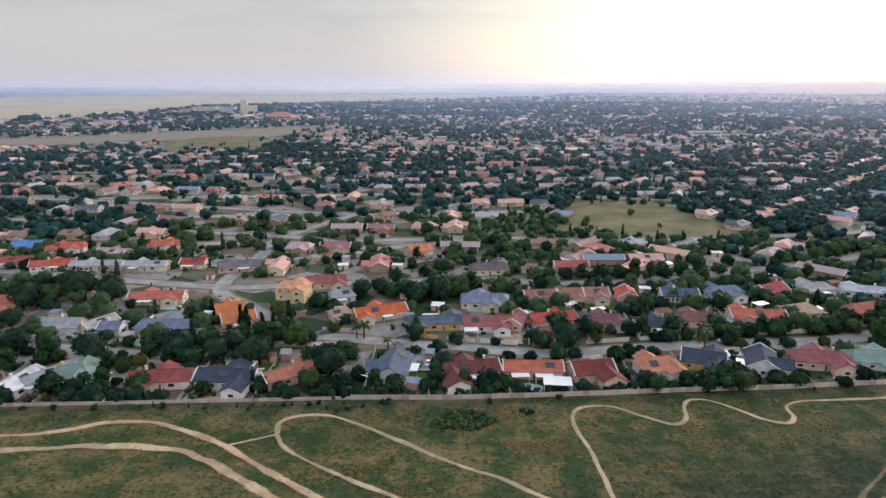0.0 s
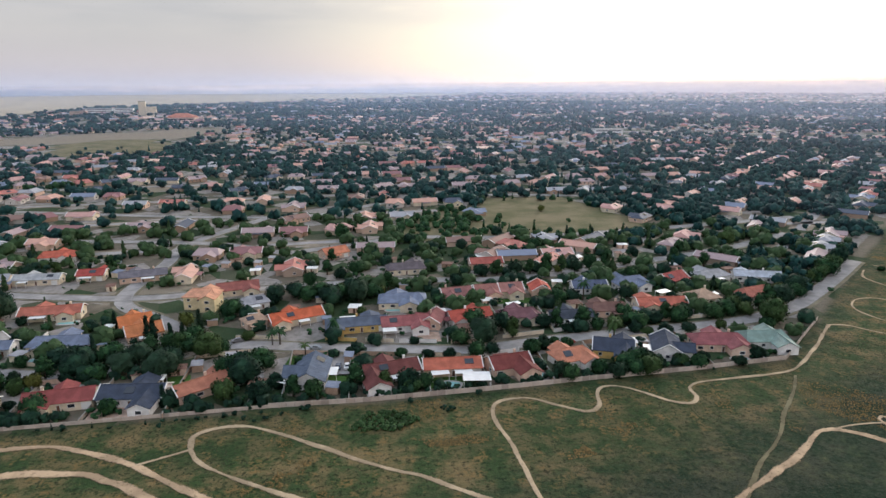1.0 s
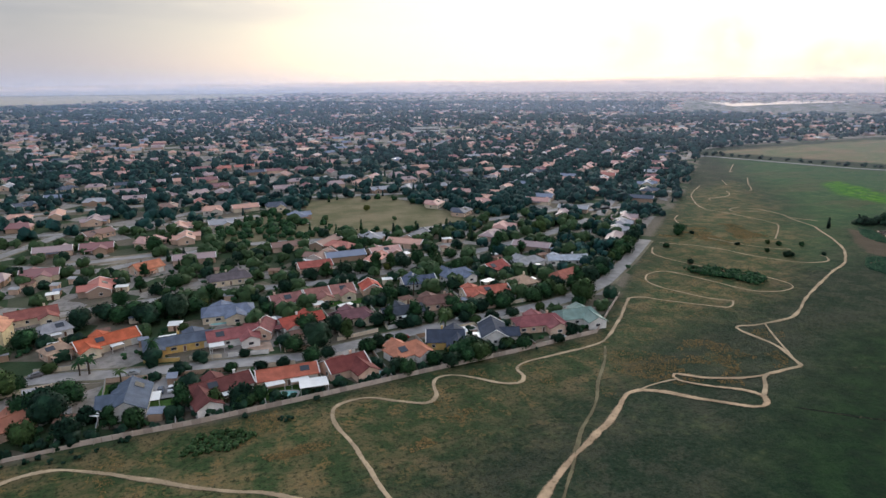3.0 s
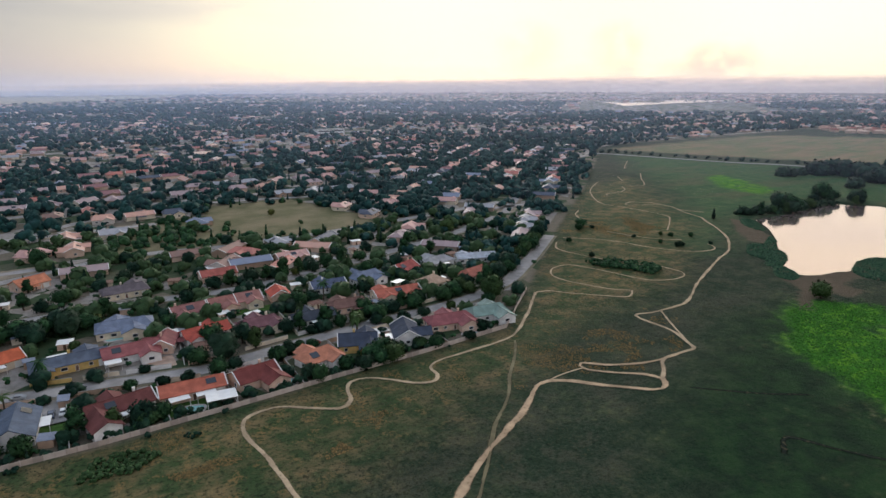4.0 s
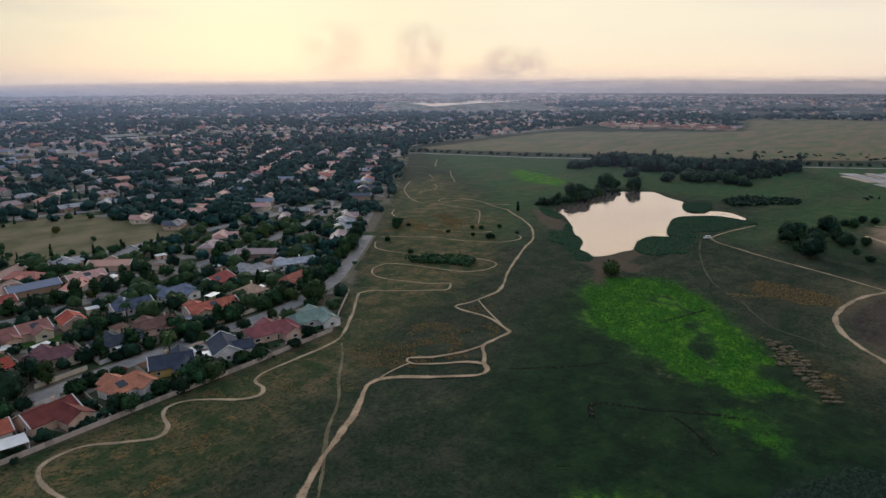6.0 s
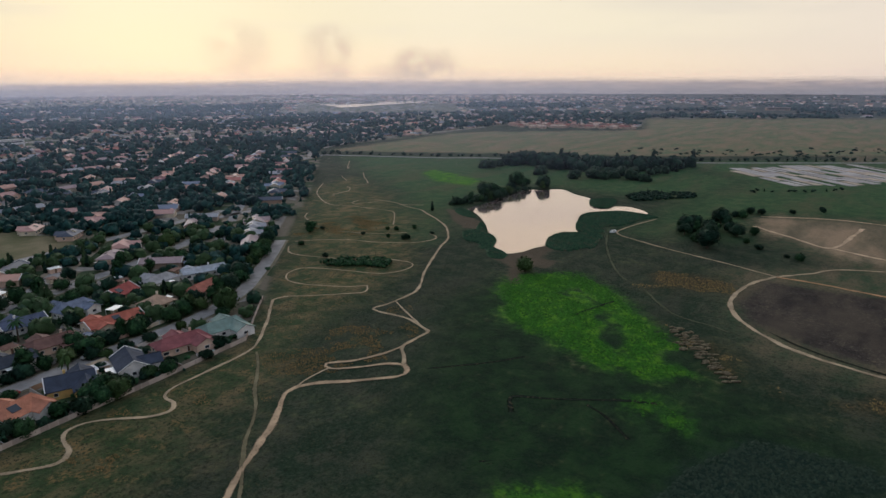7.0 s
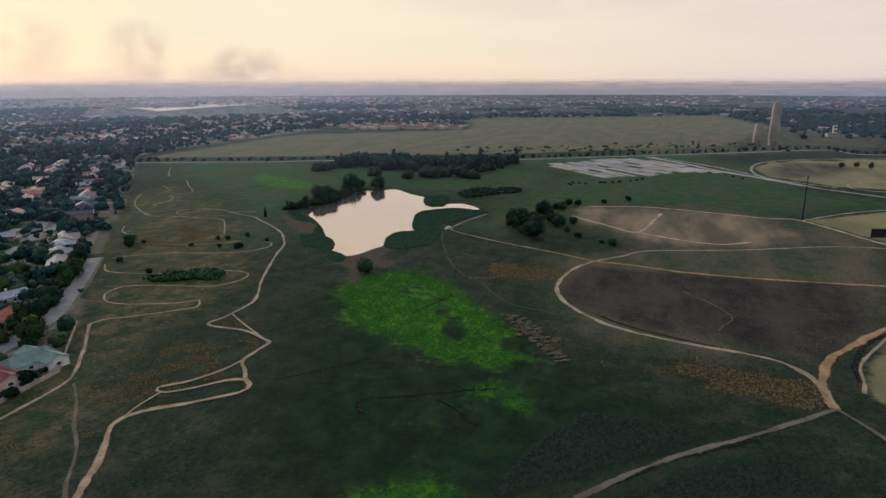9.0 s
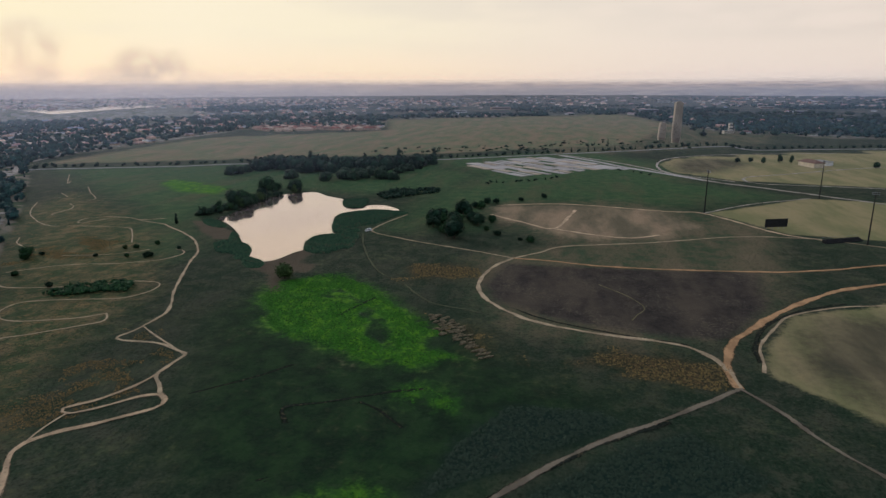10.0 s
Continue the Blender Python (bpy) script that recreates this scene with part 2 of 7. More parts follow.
WATER = water_mat("still_water", (0.60, 0.465, 0.43))
FARWATER = water_mat("lake_water", (1.0, 0.95, 0.86), False)
POOL = plain("pool_water", (0.30, 0.58, 0.58), 0.08, 0.1, 0.5)
PAVING = plain("brick_paving", (0.50, 0.36, 0.28), 0.9, 0.3, 0.4)
LAWN = plain("lawn", (0.06, 0.13, 0.03), 0.95, 0.35, 0.5)
SHEET = plain("white_sheet", (0.82, 0.82, 0.80), 0.5, 0.1, 0.5)
CONCRETE = plain("weathered_concrete", (0.50, 0.41, 0.32), 0.9, 0.3, 0.05)
SLAB = plain("pale_slab", (0.48, 0.44, 0.42), 0.9, 0.3, 0.03)
RUBBER = plain("tyre_rubber", (0.02, 0.02, 0.02), 0.9)
BOARD = plain("dark_board", (0.03, 0.03, 0.032), 0.7)

# ------------------------------------------------------------------ mesh helpers
class Geo:
    """Collects vertices, faces and a material number per face."""

    def __init__(self):
        self.v, self.f, self.m = [], [], []

    def put(self, verts, faces, mat=0):
        k = len(self.v)
        self.v.extend(tuple(p) for p in verts)
        self.f.extend(tuple(i + k for i in f) for f in faces)
        self.m.extend([mat] * len(faces))
        return self

    def box(self, x, y, z, sx, sy, sz, turn=0.0, mat=0, taper=1.0):
        """A box on z, with its middle at x, y."""
        c, s = math.cos(turn), math.sin(turn)
        pts = []
        for zz, k in ((z, 1.0), (z + sz, taper)):
            for a, b in ((-1, -1), (1, -1), (1, 1), (-1, 1)):
                u, w = a * sx / 2 * k, b * sy / 2 * k
                pts.append((x + u * c - w * s, y + u * s + w * c, zz))
        return self.put(pts, [(3, 2, 1, 0), (4, 5, 6, 7), (0, 1, 5, 4), (1, 2, 6, 5), (2, 3, 7, 6), (3, 0, 4, 7)], mat)

    def tube(self, path, radii, n=6, mat=0):
        """A tapered round bar along a path."""
        rings = []
        for k, (p, r) in enumerate(zip(path, radii)):
            a, b = Vector(path[max(0, k - 1)]), Vector(path[min(len(path) - 1, k + 1)])
            d = (b - a).normalized()
            u = d.orthogonal().normalized()
            w = d.cross(u)
            rings.append([Vector(p) + (u * math.cos(t) + w * math.sin(t)) * r for t in (2 * math.pi * j / n for j in range(n))])
        pts = [q for ring in rings for q in ring]
        faces = [(k * n + j, k * n + (j + 1) % n, (k + 1) * n + (j + 1) % n, (k + 1) * n + j) for k in range(len(path) - 1) for j in range(n)]
        faces += [tuple(range(n))[::-1], tuple((len(path) - 1) * n + j for j in range(n))]
        return self.put(pts, faces, mat)

    def mesh(self, name, mats, smooth=False):
        me = bpy.data.meshes.new(name)
        me.from_pydata(self.v, [], self.f)
        for m in mats:
            me.materials.append(m)
        if len(mats) > 1:
            me.polygons.foreach_set("material_index", self.m)
        if smooth:
            me.polygons.foreach_set("use_smooth", [True] * len(me.polygons))
        me.update()
        return me


def part(name, geo, mat, parent, label="", smooth=False):
    ob = new(name, geo.mesh(name, mat if isinstance(mat, list) else [mat], smooth))
    ob.parent = parent
    return tagged(ob, label)


def thing(name, geo, mat, label, category, group="", kind="", smooth=False):
    ob = new(name, geo.mesh(name, mat if isinstance(mat, list) else [mat], smooth))
    return tagged(ob, label, category, group, kind)


def empty(name, m, label, category, group=""):
    ob = new(name)
    ob.empty_display_size = 0.2
    ob.matrix_basis = m
    return tagged(ob, label, category, group)


def rough_noise(x, y, seed=0):
    """Cheap smooth 2D noise in -1..1 for arrays."""
    r = np.random.RandomState(seed)
    out = 0.0
    for k in range(7):
        a, p = r.uniform(0, 2 * np.pi, 2)
        f = 0.6 * 1.45 ** k
        out = out + np.sin((x * np.cos(a) + y * np.sin(a)) * f + p + 1.7 * np.sin((x * np.sin(a) - y * np.cos(a)) * f * 0.6 + p * 2)) / 1.3 ** k
    return out / 2.6


def inside(poly, x, y):
    x, y = np.asarray(x, float), np.asarray(y, float)
    hit = np.zeros(x.shape, bool)
    for (ax, ay), (bx, by) in zip(poly, poly[1:] + poly[:1]):
        cut = (ay > y) != (by > y)
        hit ^= cut & (x < (bx - ax) * (y - ay) / ((by - ay) or 1e-9) + ax)
    return hit


def gap(line, x, y, closed=False):
    """Distance from points to a polyline."""
    x, y = np.asarray(x, float), np.asarray(y, float)
    best = np.full(x.shape, 1e9)
    for (ax, ay), (bx, by) in zip(line, line[1:] + (line[:1] if closed else [])):
        dx, dy = bx - ax, by - ay
        t = np.clip(((x - ax) * dx + (y - ay) * dy) / (dx * dx + dy * dy + 1e-9), 0, 1)
        best = np.minimum(best, np.hypot(x - ax - t * dx, y - ay - t * dy))
    return best


def depth_in(poly, x, y):
    """Signed distance, positive inside."""
    return gap(poly, x, y, True) * np.where(inside(poly, x, y), 1, -1)


def curve_through(pts, step=2.0):
    """A smooth line through control points, sampled about every step metres."""
    p = [Vector((*q, 0)) for q in pts]
    p = [p[0] * 2 - p[1]] + p + [p[-1] * 2 - p[-2]]
    out = []
    for a, b, c, d in zip(p, p[1:], p[2:], p[3:]):
        n = max(1, int((c - b).length / step))
        for k in range(n):
            t = k / n
            q = 0.5 * (2 * b + (c - a) * t + (2 * a - 5 * b + 4 * c - d) * t * t + (3 * b - a - 3 * c + d) * t ** 3)
            out.append((q.x, q.y))
    return out + [tuple(pts[-1])]


# ------------------------------------------------------------------ plan of the place
TOWN_EDGE = [(-123, 166), (-77, 167.6), (2, 169.6), (69, 174), (139, 179.6), (174, 211), (264, 294), (390, 402), (580, 576), (655, 645)]
TOWN = [(-3200, 160)] + TOWN_EDGE + [(1039, 668), (1221, 672), (1310, 405), (1600, 487), (1960, -117), (1500, -190), (1270, -250),
        (1150, -420), (1500, -2200), (4700, -2200), (4700, 4700), (900, 4700), (700, 4000), (50, 3300), (-500, 2900), (-800, 2500), (-900, 2250), (-950, 1650), (-1100, 1450), (-3200, 1380)]
PARK = [(80, 395), (90, 462), (100, 492), (159, 489), (174, 430), (186, 400), (168, 352), (112, 356)]
COPSE = [(18, 362), (24, 412), (62, 450), (84, 462), (74, 420), (100, 362), (60, 350)]
OVAL = [(-424, 985), (-370, 830), (-245, 850), (-270, 1030), (-400, 1120)]
LAKE = [(393, 245), (379, 228), (357, 209), (337, 195), (320, 180), (304, 173), (297, 161), (305, 155), (318, 153), (326, 150), (342, 156),
        (355, 156), (364, 148), (387, 157), (408, 165), (425, 167), (440, 155), (447, 142), (445, 129), (455, 135), (464, 148), (460, 158), (448, 158),
        (446, 168), (462, 178), (481, 185), (494, 204), (511, 223), (500, 236), (491, 246), (461, 248), (424, 245)]
FARLAKE = [(1968, 1961), (1800, 1700), (1755, 1613), (2035, 1664), (2476, 1727), (2380, 1944), (2100, 1800)]
MARSH = [(284, 118), (270, 94), (244, 73), (223, 52), (214, 43), (200, 35), (188, 53), (182, 68), (196, 80), (203, 93), (203, 104), (219, 119), (243, 134), (266, 135)]
MARSH_B = [(171, 51), (176, 45), (167, 33), (162, 34), (164, 45)]
MARSH_C = [(113, 59), (117, 53), (121, 48), (119, 41), (115, 39), (108, 57)]
MARSH_D = [(527, 384), (554, 388), (534, 338), (523, 311), (483, 299), (491, 339)]
BANK = [(382, 256), (383, 244), (360, 214), (340, 200), (338, 212), (355, 233)]
MUD = [(299, 159), (309, 156), (326, 152), (319, 142), (298, 140), (298, 131), (281, 129), (282, 136), (265, 137), (254, 128), (250, 132), (277, 148), (284, 161), (290, 158)]
WET = [(220, 144), (250, 139), (283, 119), (244, 74), (213, 34), (188, 12), (176, -11), (152, 2), (119, 30), (104, 71), (124, 98), (168, 120)]
REEDS_A = [(168, 17), (170, -8), (165, -14), (137, 14), (122, 32), (145, 28)]
REEDS_B = [(126, 9), (153, -16), (163, -31), (144, -46), (131, -31)]
BURNT = [(281, 41), (318, 36), (319, 6), (325, -85), (276, -79), (234, -55), (232, -37), (239, 3), (257, 32)]
BARE = [(475, 65), (492, 11), (477, -61), (431, -73), (395, -52), (379, -9), (396, 22), (434, 55)]
SPORT_A = [(477, -91), (554, -176), (543, -240), (405, -200), (417, -126)]
SPORT_B = [(769, -85), (832, -114), (911, -263), (963, -420), (617, -290), (646, -141), (697, -91)]
ORANGE_A = [(308, 98), (324, 52), (293, 44), (276, 60), (276, 84)]
ORANGE_B = [(209, 18), (225, -32), (209, -52), (190, -46), (191, -8), (200, 15)]
ORANGE_C = [(238, 60), (240, 43), (217, 28), (203, 29), (214, 45)]
RING = [(204, -62), (231, -67), (264, -85), (286, -127), (250, -190), (180, -160), (160, -100)]
FAR_FIELD = [(632, 616), (1004, 640), (1224, 372), (1600, 487), (1960, -117), (1500, -190), (1002, -66), (822, 197)]
# open strip of grass between the suburb and the old town
RESERVE = [(-950, 900), (-640, 905), (-520, 915), (-424, 960), (-270, 1010), (-225, 1340), (-264, 1363), (-408, 1228), (-539, 1166), (-597, 1085), (-727, 1068), (-950, 1060)]
FIELD_LEFT = [(-3000, 1390), (-1100, 1450), (-950, 1650), (-900, 2250), (-800, 2500), (-500, 2900), (50, 3300), (700, 4000), (900, 4800), (-3000, 4800)]

# ------------------------------------------------------------------ the ground, one sheet to the horizon


def lines(lo, hi, step, reach):
    """Grid lines: even between lo and hi, then wider and wider out to reach."""
    core = list(np.arange(lo, hi + 0.1, step))
    out, s, x = [], step, hi
    while x < reach:
        s *= 1.09
        x = min(reach, x + s)
        out.append(x)
    back, s, x = [], step, lo
    while x > -reach:
        s *= 1.09
        x = max(-reach, x - s)
        back.append(x)
    return np.array(back[::-1] + core + out)


gx, gy = lines(-150, 520, 2.6, 4850), lines(-130, 320, 2.6, 4850)
X, Y = np.meshgrid(gx, gy)
X, Y = X.ravel(), Y.ravel()
town_in = depth_in(TOWN, X, Y)
lake_in = np.maximum(depth_in(LAKE, X, Y), depth_in(FARLAKE, X, Y))
humps = 0.10 * rough_noise(X / 9, Y / 9, 3) + 0.06 * rough_noise(X / 3.1, Y / 3.1, 5)
Z = humps * np.clip(-town_in / 6, 0, 1) * np.clip(1 - np.hypot(X, Y) / 900, 0, 1)
Z -= 1.2 * np.clip((lake_in + 1.5) / 5, 0, 1)
ground_mesh = bpy.data.meshes.new("ground")
nx, ny = len(gx), len(gy)
quad = (np.arange(ny - 1)[:, None] * nx + np.arange(nx - 1)[None, :]).ravel()
ground_mesh.from_pydata(np.c_[X, Y, Z].tolist(), [], np.c_[quad, quad + 1, quad + nx + 1, quad + nx].tolist())


def patchy(name, x, y):
    """Breaks the marsh and the dry flats up into clumps."""
    if name == "marsh":
        along, across = x * 0.72 + y * 0.69, x * 0.69 - y * 0.72
        n = rough_noise(along / 13, across / 5, 31) + 0.5 * rough_noise(x / 3.5, y / 3.5, 32)
        north = np.clip((x + y - 290) / 60, -0.35, 0.25)
        return np.where(depth_in(MARSH, x, y) > -14, np.clip(0.96 + north + 0.85 * n, 0, 1), np.clip(0.95 + 0.6 * rough_noise(x / 9, y / 5, 37), 0, 1))
    if name == "russet":
        return np.clip(0.45 + 0.8 * rough_noise(x / 8, y / 8, 33), 0, 1)
    return 1.0


def zone(name, polys, soft):
    """Writes how deep each point of the ground lies in some plots, softened over some metres."""
    d = np.max([depth_in(p, X, Y) for p in polys], axis=0)
    v = np.clip(0.5 + d / (2 * soft), 0, 1) * patchy(name, X, Y)
    ground_mesh.attributes.new(name, "FLOAT", "POINT").data.foreach_set("value", v.astype(np.float32))


zone("town", [TOWN], 7)
zone("lawn", [PARK, OVAL, COPSE], 6)
zone("marsh", [MARSH, MARSH_B, MARSH_C, MARSH_D], 9)
zone("wet", [WET], 16)
zone("reeds", [REEDS_A, REEDS_B], 8)
zone("burnt", [BURNT], 6)
zone("bare", [BARE], 12)
zone("sport", [SPORT_A, SPORT_B, RING], 5)
zone("core", [[(212, -72), (236, -76), (262, -94), (272, -128), (240, -170), (190, -140), (178, -100)], [(760, -95), (820, -120), (835, -160), (790, -190), (700, -130), (690, -100)]], 16)
zone("lots", [[(-187, 549), (-135, 579), (-135, 603), (-190, 590)], [(-34, 336), (-14, 345), (-8, 362), (-30, 357)], [(-108, 266), (-92, 278), (-72, 288), (-85, 297), (-108, 288)], [(-950, 960), (-640, 970), (-528, 985), (-424, 1040), (-278, 1090), (-225, 1340), (-264, 1363), (-408, 1228), (-539, 1166), (-597, 1085), (-727, 1068), (-950, 1060)]], 5)
zone("russet", [ORANGE_A, ORANGE_B, ORANGE_C], 9)
zone("field", [FAR_FIELD], 20)
zone("wheat", [FIELD_LEFT], 30)
zone("dry", [[(-300, 165), (140, 178), (176, 210), (265, 292), (390, 400), (470, 425), (400, 325), (330, 245), (245, 190), (150, 166), (118, 148), (60, 128), (-20, 112), (-300, 110)]], 18)
zone("green", [[(430, 120), (520, 120), (640, 100), (760, 200), (900, 0), (760, -90), (620, -100), (560, -160), (500, -80), (500, 20), (480, 70), (400, 60), (380, 120)],
              [(300, 215), (420, 330), (600, 560), (760, 200), (640, 100), (500, 110), (520, 250), (400, 262)]], 26)
zone("upland", [[(332, 53), (364, 7), (420, 59), (491, 57), (519, -28), (474, -86), (443, -126), (257, -78), (219, -25), (224, 19), (262, 42)],
                [(845, 45), (871, -35), (970, -164), (1054, -275), (2054, -525), (1468, -151), (1183, 37)]], 14)
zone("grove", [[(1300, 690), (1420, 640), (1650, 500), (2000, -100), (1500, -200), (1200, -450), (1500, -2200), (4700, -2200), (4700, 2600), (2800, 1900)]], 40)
zone("shore", [MUD, BANK], 4)


def ground_material():
    m, n = material("veld")
    pos = n.add("ShaderNodeNewGeometry").outputs["Position"]
    huge, big, mid, fine = n.noise(pos, 0.008, 4.0), n.noise(pos, 0.045, 5.0, 0.6), n.noise(pos, 0.3, 5.0, 0.65), n.noise(pos, 1.6, 4.0, 0.7)
    edge = n.math("ADD", n.math("MULTIPLY", n.math("SUBTRACT", mid, 0.5), 0.9), n.math("MULTIPLY", n.math("SUBTRACT", big, 0.5), 0.8))

    def z(name, sharp=0.12):
        a = n.add("ShaderNodeAttribute", attribute_name=name).outputs["Fac"]
        return n.band(n.math("ADD", a, edge), 0.5 - sharp, 0.5 + sharp)

    patch, tuss = n.noise(pos, 0.11, 6.0, 0.68), n.noise(pos, 0.75, 4.0, 0.7)
    drift = n.noise(n.add("ShaderNodeMapping", i_Vector=pos, i_Rotation=(0, 0, radians(-50)), i_Scale=(0.012, 0.045, 1.0)).outputs[0], 1.0, 6.0, 0.62)

    def cover(lo, hi, by=None, a=0.34, b=0.66):
        """Two shades of one ground cover, blended over wide soft patches."""
        return n.mix(n.band(by or patch, a, b), lo, hi)

    grass = cover((0.012, 0.034, 0.017), (0.029, 0.047, 0.027), big)
    grass = n.mix(n.math("MULTIPLY", n.band(drift, 0.42, 0.66), 0.7), grass, (0.052, 0.055, 0.038))
    grass = n.mix(n.math("MULTIPLY", n.band(huge, 0.42, 0.60), 0.45), grass, (0.009, 0.028, 0.015))
    grass = n.mix(n.math("MULTIPLY", n.band(patch, 0.48, 0.62), 0.6), grass, (0.067, 0.067, 0.044))
    grass = n.mix(n.math("MULTIPLY", n.band(patch, 0.47, 0.37), 0.6), grass, (0.008, 0.026, 0.011))
    grass = n.mix(n.math("MULTIPLY", n.band(tuss, 0.51, 0.63), 0.6), grass, (0.050, 0.061, 0.040))
    grass = n.mix(n.math("MULTIPLY", n.band(tuss, 0.48, 0.36), 0.75), grass, (0.006, 0.013, 0.006))
    grass = n.mix(n.math("MULTIPLY", n.band(fine, 0.52, 0.68), 0.35), grass, (0.070, 0.068, 0.040))
    grass = n.mix(n.math("MULTIPLY", n.band(fine, 0.47, 0.36), 0.55), grass, (0.005, 0.010, 0.005))
    # dry strip along the garden wall and the old loops
    dry = n.mix(n.math("MULTIPLY", n.band(tuss, 0.50, 0.36), 0.8), cover((0.044, 0.078, 0.026), (0.215, 0.155, 0.074), patch, 0.40, 0.62), (0.014, 0.020, 0.008))
    dry = n.mix(n.math("MULTIPLY", n.band(drift, 0.55, 0.42), 0.5), dry, (0.030, 0.054, 0.020))
    grass = n.mix(n.math("MULTIPLY", z("dry", 0.5), 0.85), grass, dry)
    # rusty dry clumps among it
    rusty = n.math("MULTIPLY", n.band(n.noise(pos, 0.17, 4.0, 0.6), 0.52, 0.62), n.band(tuss, 0.46, 0.56))
    grass = n.mix(n.math("MULTIPLY", n.math("MULTIPLY", rusty, z("dry", 0.5)), 0.75), grass, n.mix(fine, (0.14, 0.085, 0.03), (0.27, 0.17, 0.07)))
    # brighter green flats towards the lake
    flats = n.mix(n.math("MULTIPLY", n.band(drift, 0.46, 0.66), 0.6), cover((0.026, 0.092, 0.034), (0.066, 0.130, 0.044)), (0.098, 0.100, 0.048))
    flats = n.mix(n.math("MULTIPLY", n.band(tuss, 0.49, 0.37), 0.6), flats, (0.014, 0.044, 0.018))
    grass = n.mix(n.math("MULTIPLY", z("green", 0.55), 0.8), grass, flats)
    high = n.mix(n.math("MULTIPLY", n.band(drift, 0.40, 0.64), 0.75), cover((0.040, 0.080, 0.038), (0.120, 0.105, 0.062)), (0.195, 0.145, 0.090))
    high = n.mix(n.math("MULTIPLY", n.band(tuss, 0.49, 0.37), 0.65), high, (0.028, 0.034, 0.020))
    grass = n.mix(n.math("MULTIPLY", z("upland", 0.55), 0.85), grass, high)
    acre = n.mix(n.math("MULTIPLY", n.band(drift, 0.42, 0.62), 0.8), cover((0.105, 0.140, 0.070), (0.180, 0.165, 0.090), big), (0.25, 0.17, 0.105))
    col = n.mix(z("field", 0.3), grass, acre)
    # tan field, its colour lightened to carry the bright haze over it
    col = n.mix(z("wheat", 0.3), col, n.mix(n.band(huge, 0.35, 0.65), (0.50, 0.41, 0.29), (0.38, 0.33, 0.25)))
    col = n.mix(n.math("MULTIPLY", z("wet", 0.6), 0.88), col, n.mix(n.band(patch, 0.36, 0.64), (0.003, 0.016, 0.007), (0.010, 0.043, 0.011)))
    col = n.mix(n.math("MULTIPLY", n.math("MULTIPLY", z("wet", 0.6), n.band(tuss, 0.50, 0.66)), 0.3), col, (0.018, 0.036, 0.016))
    col = n.mix(z("marsh", 0.4), col, n.mix(n.band(tuss, 0.32, 0.68), (0.014, 0.075, 0.007), (0.050, 0.20, 0.012)))
    lime = n.math("MULTIPLY", z("marsh", 0.2), n.band(n.noise(pos, 0.16, 4.0, 0.6), 0.47, 0.58))
    col = n.mix(n.math("MULTIPLY", lime, 0.75), col, n.mix(fine, (0.06, 0.18, 0.008), (0.13, 0.29, 0.016)))
    col = n.mix(z("reeds", 0.3), col, n.mix(fine, (0.006, 0.019, 0.014), (0.020, 0.042, 0.030)))
    scorch = n.mix(n.math("MULTIPLY", n.band(drift, 0.44, 0.64), 0.7), cover((0.024, 0.021, 0.020), (0.054, 0.045, 0.037)), (0.085, 0.068, 0.050))
    col = n.mix(z("burnt", 0.4), col, scorch)
    ash = n.math("MULTIPLY", n.band(tuss, 0.52, 0.64), n.band(big, 0.44, 0.60))
    col = n.mix(n.math("MULTIPLY", n.math("MULTIPLY", ash, z("burnt", 0.3)), 0.5), col, (0.16, 0.135, 0.105))
    col = n.mix(z("bare", 0.35), col, n.mix(n.math("MULTIPLY", n.band(tuss, 0.5, 0.34), 0.3), cover((0.135, 0.115, 0.072), (0.33, 0.235, 0.15), drift, 0.36, 0.66), (0.08, 0.07, 0.045)))
    col = n.mix(z("sport", 0.2), col, n.mix(n.band(drift, 0.36, 0.64), (0.20, 0.195, 0.088), (0.32, 0.26, 0.135)))
    col = n.mix(z("core", 0.5), col, cover((0.070, 0.066, 0.042), (0.175, 0.145, 0.085), drift))
    col = n.mix(n.math("MULTIPLY", z("russet", 0.4), 0.78), col, n.mix(n.band(tuss, 0.38, 0.66), (0.024, 0.028, 0.015), (0.15, 0.085, 0.036)))
    col = n.mix(z("shore", 0.25), col, n.mix(patch, (0.045, 0.042, 0.026), (0.135, 0.100, 0.070)))
    # gardens: lot by lot, lawn, paving or bare soil
    cell = n.add("ShaderNodeTexVoronoi", i_Vector=pos, i_Scale=0.075).outputs["Color"]
    lot = n.add("ShaderNodeSeparateColor", i_0=cell).outputs[0]
    yard = n.mix(n.band(lot, 0.28, 0.42), (0.036, 0.064, 0.030), (0.16, 0.135, 0.105))
    plot = n.add("ShaderNodeAttribute", attribute_name="town").outputs["Fac"]
    yard = n.mix(n.math("MULTIPLY", n.band(lot, 0.66, 0.70), n.band(plot, 0.93, 1.0)), yard, (0.31, 0.28, 0.26))
    yard = n.mix(n.band(mid, 0.4, 0.65), yard, n.mix(0.4, yard, (0.06, 0.07, 0.035)))
    col = n.mix(n.band(n.math("ADD", plot, n.math("MULTIPLY", edge, 0.4)), 0.35, 0.65), col, yard)
    # far wooded ground, with blue distance haze put into its dark green
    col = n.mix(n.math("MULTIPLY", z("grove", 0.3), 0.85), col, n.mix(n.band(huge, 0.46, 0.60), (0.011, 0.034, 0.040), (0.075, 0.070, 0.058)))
    col = n.mix(z("lots", 0.3), col, n.mix(mid, (0.20, 0.17, 0.125), (0.30, 0.25, 0.19)))
    col = n.mix(z("lawn", 0.2), col, n.mix(n.band(big, 0.35, 0.65), (0.12, 0.12, 0.06), (0.21, 0.175, 0.105)))
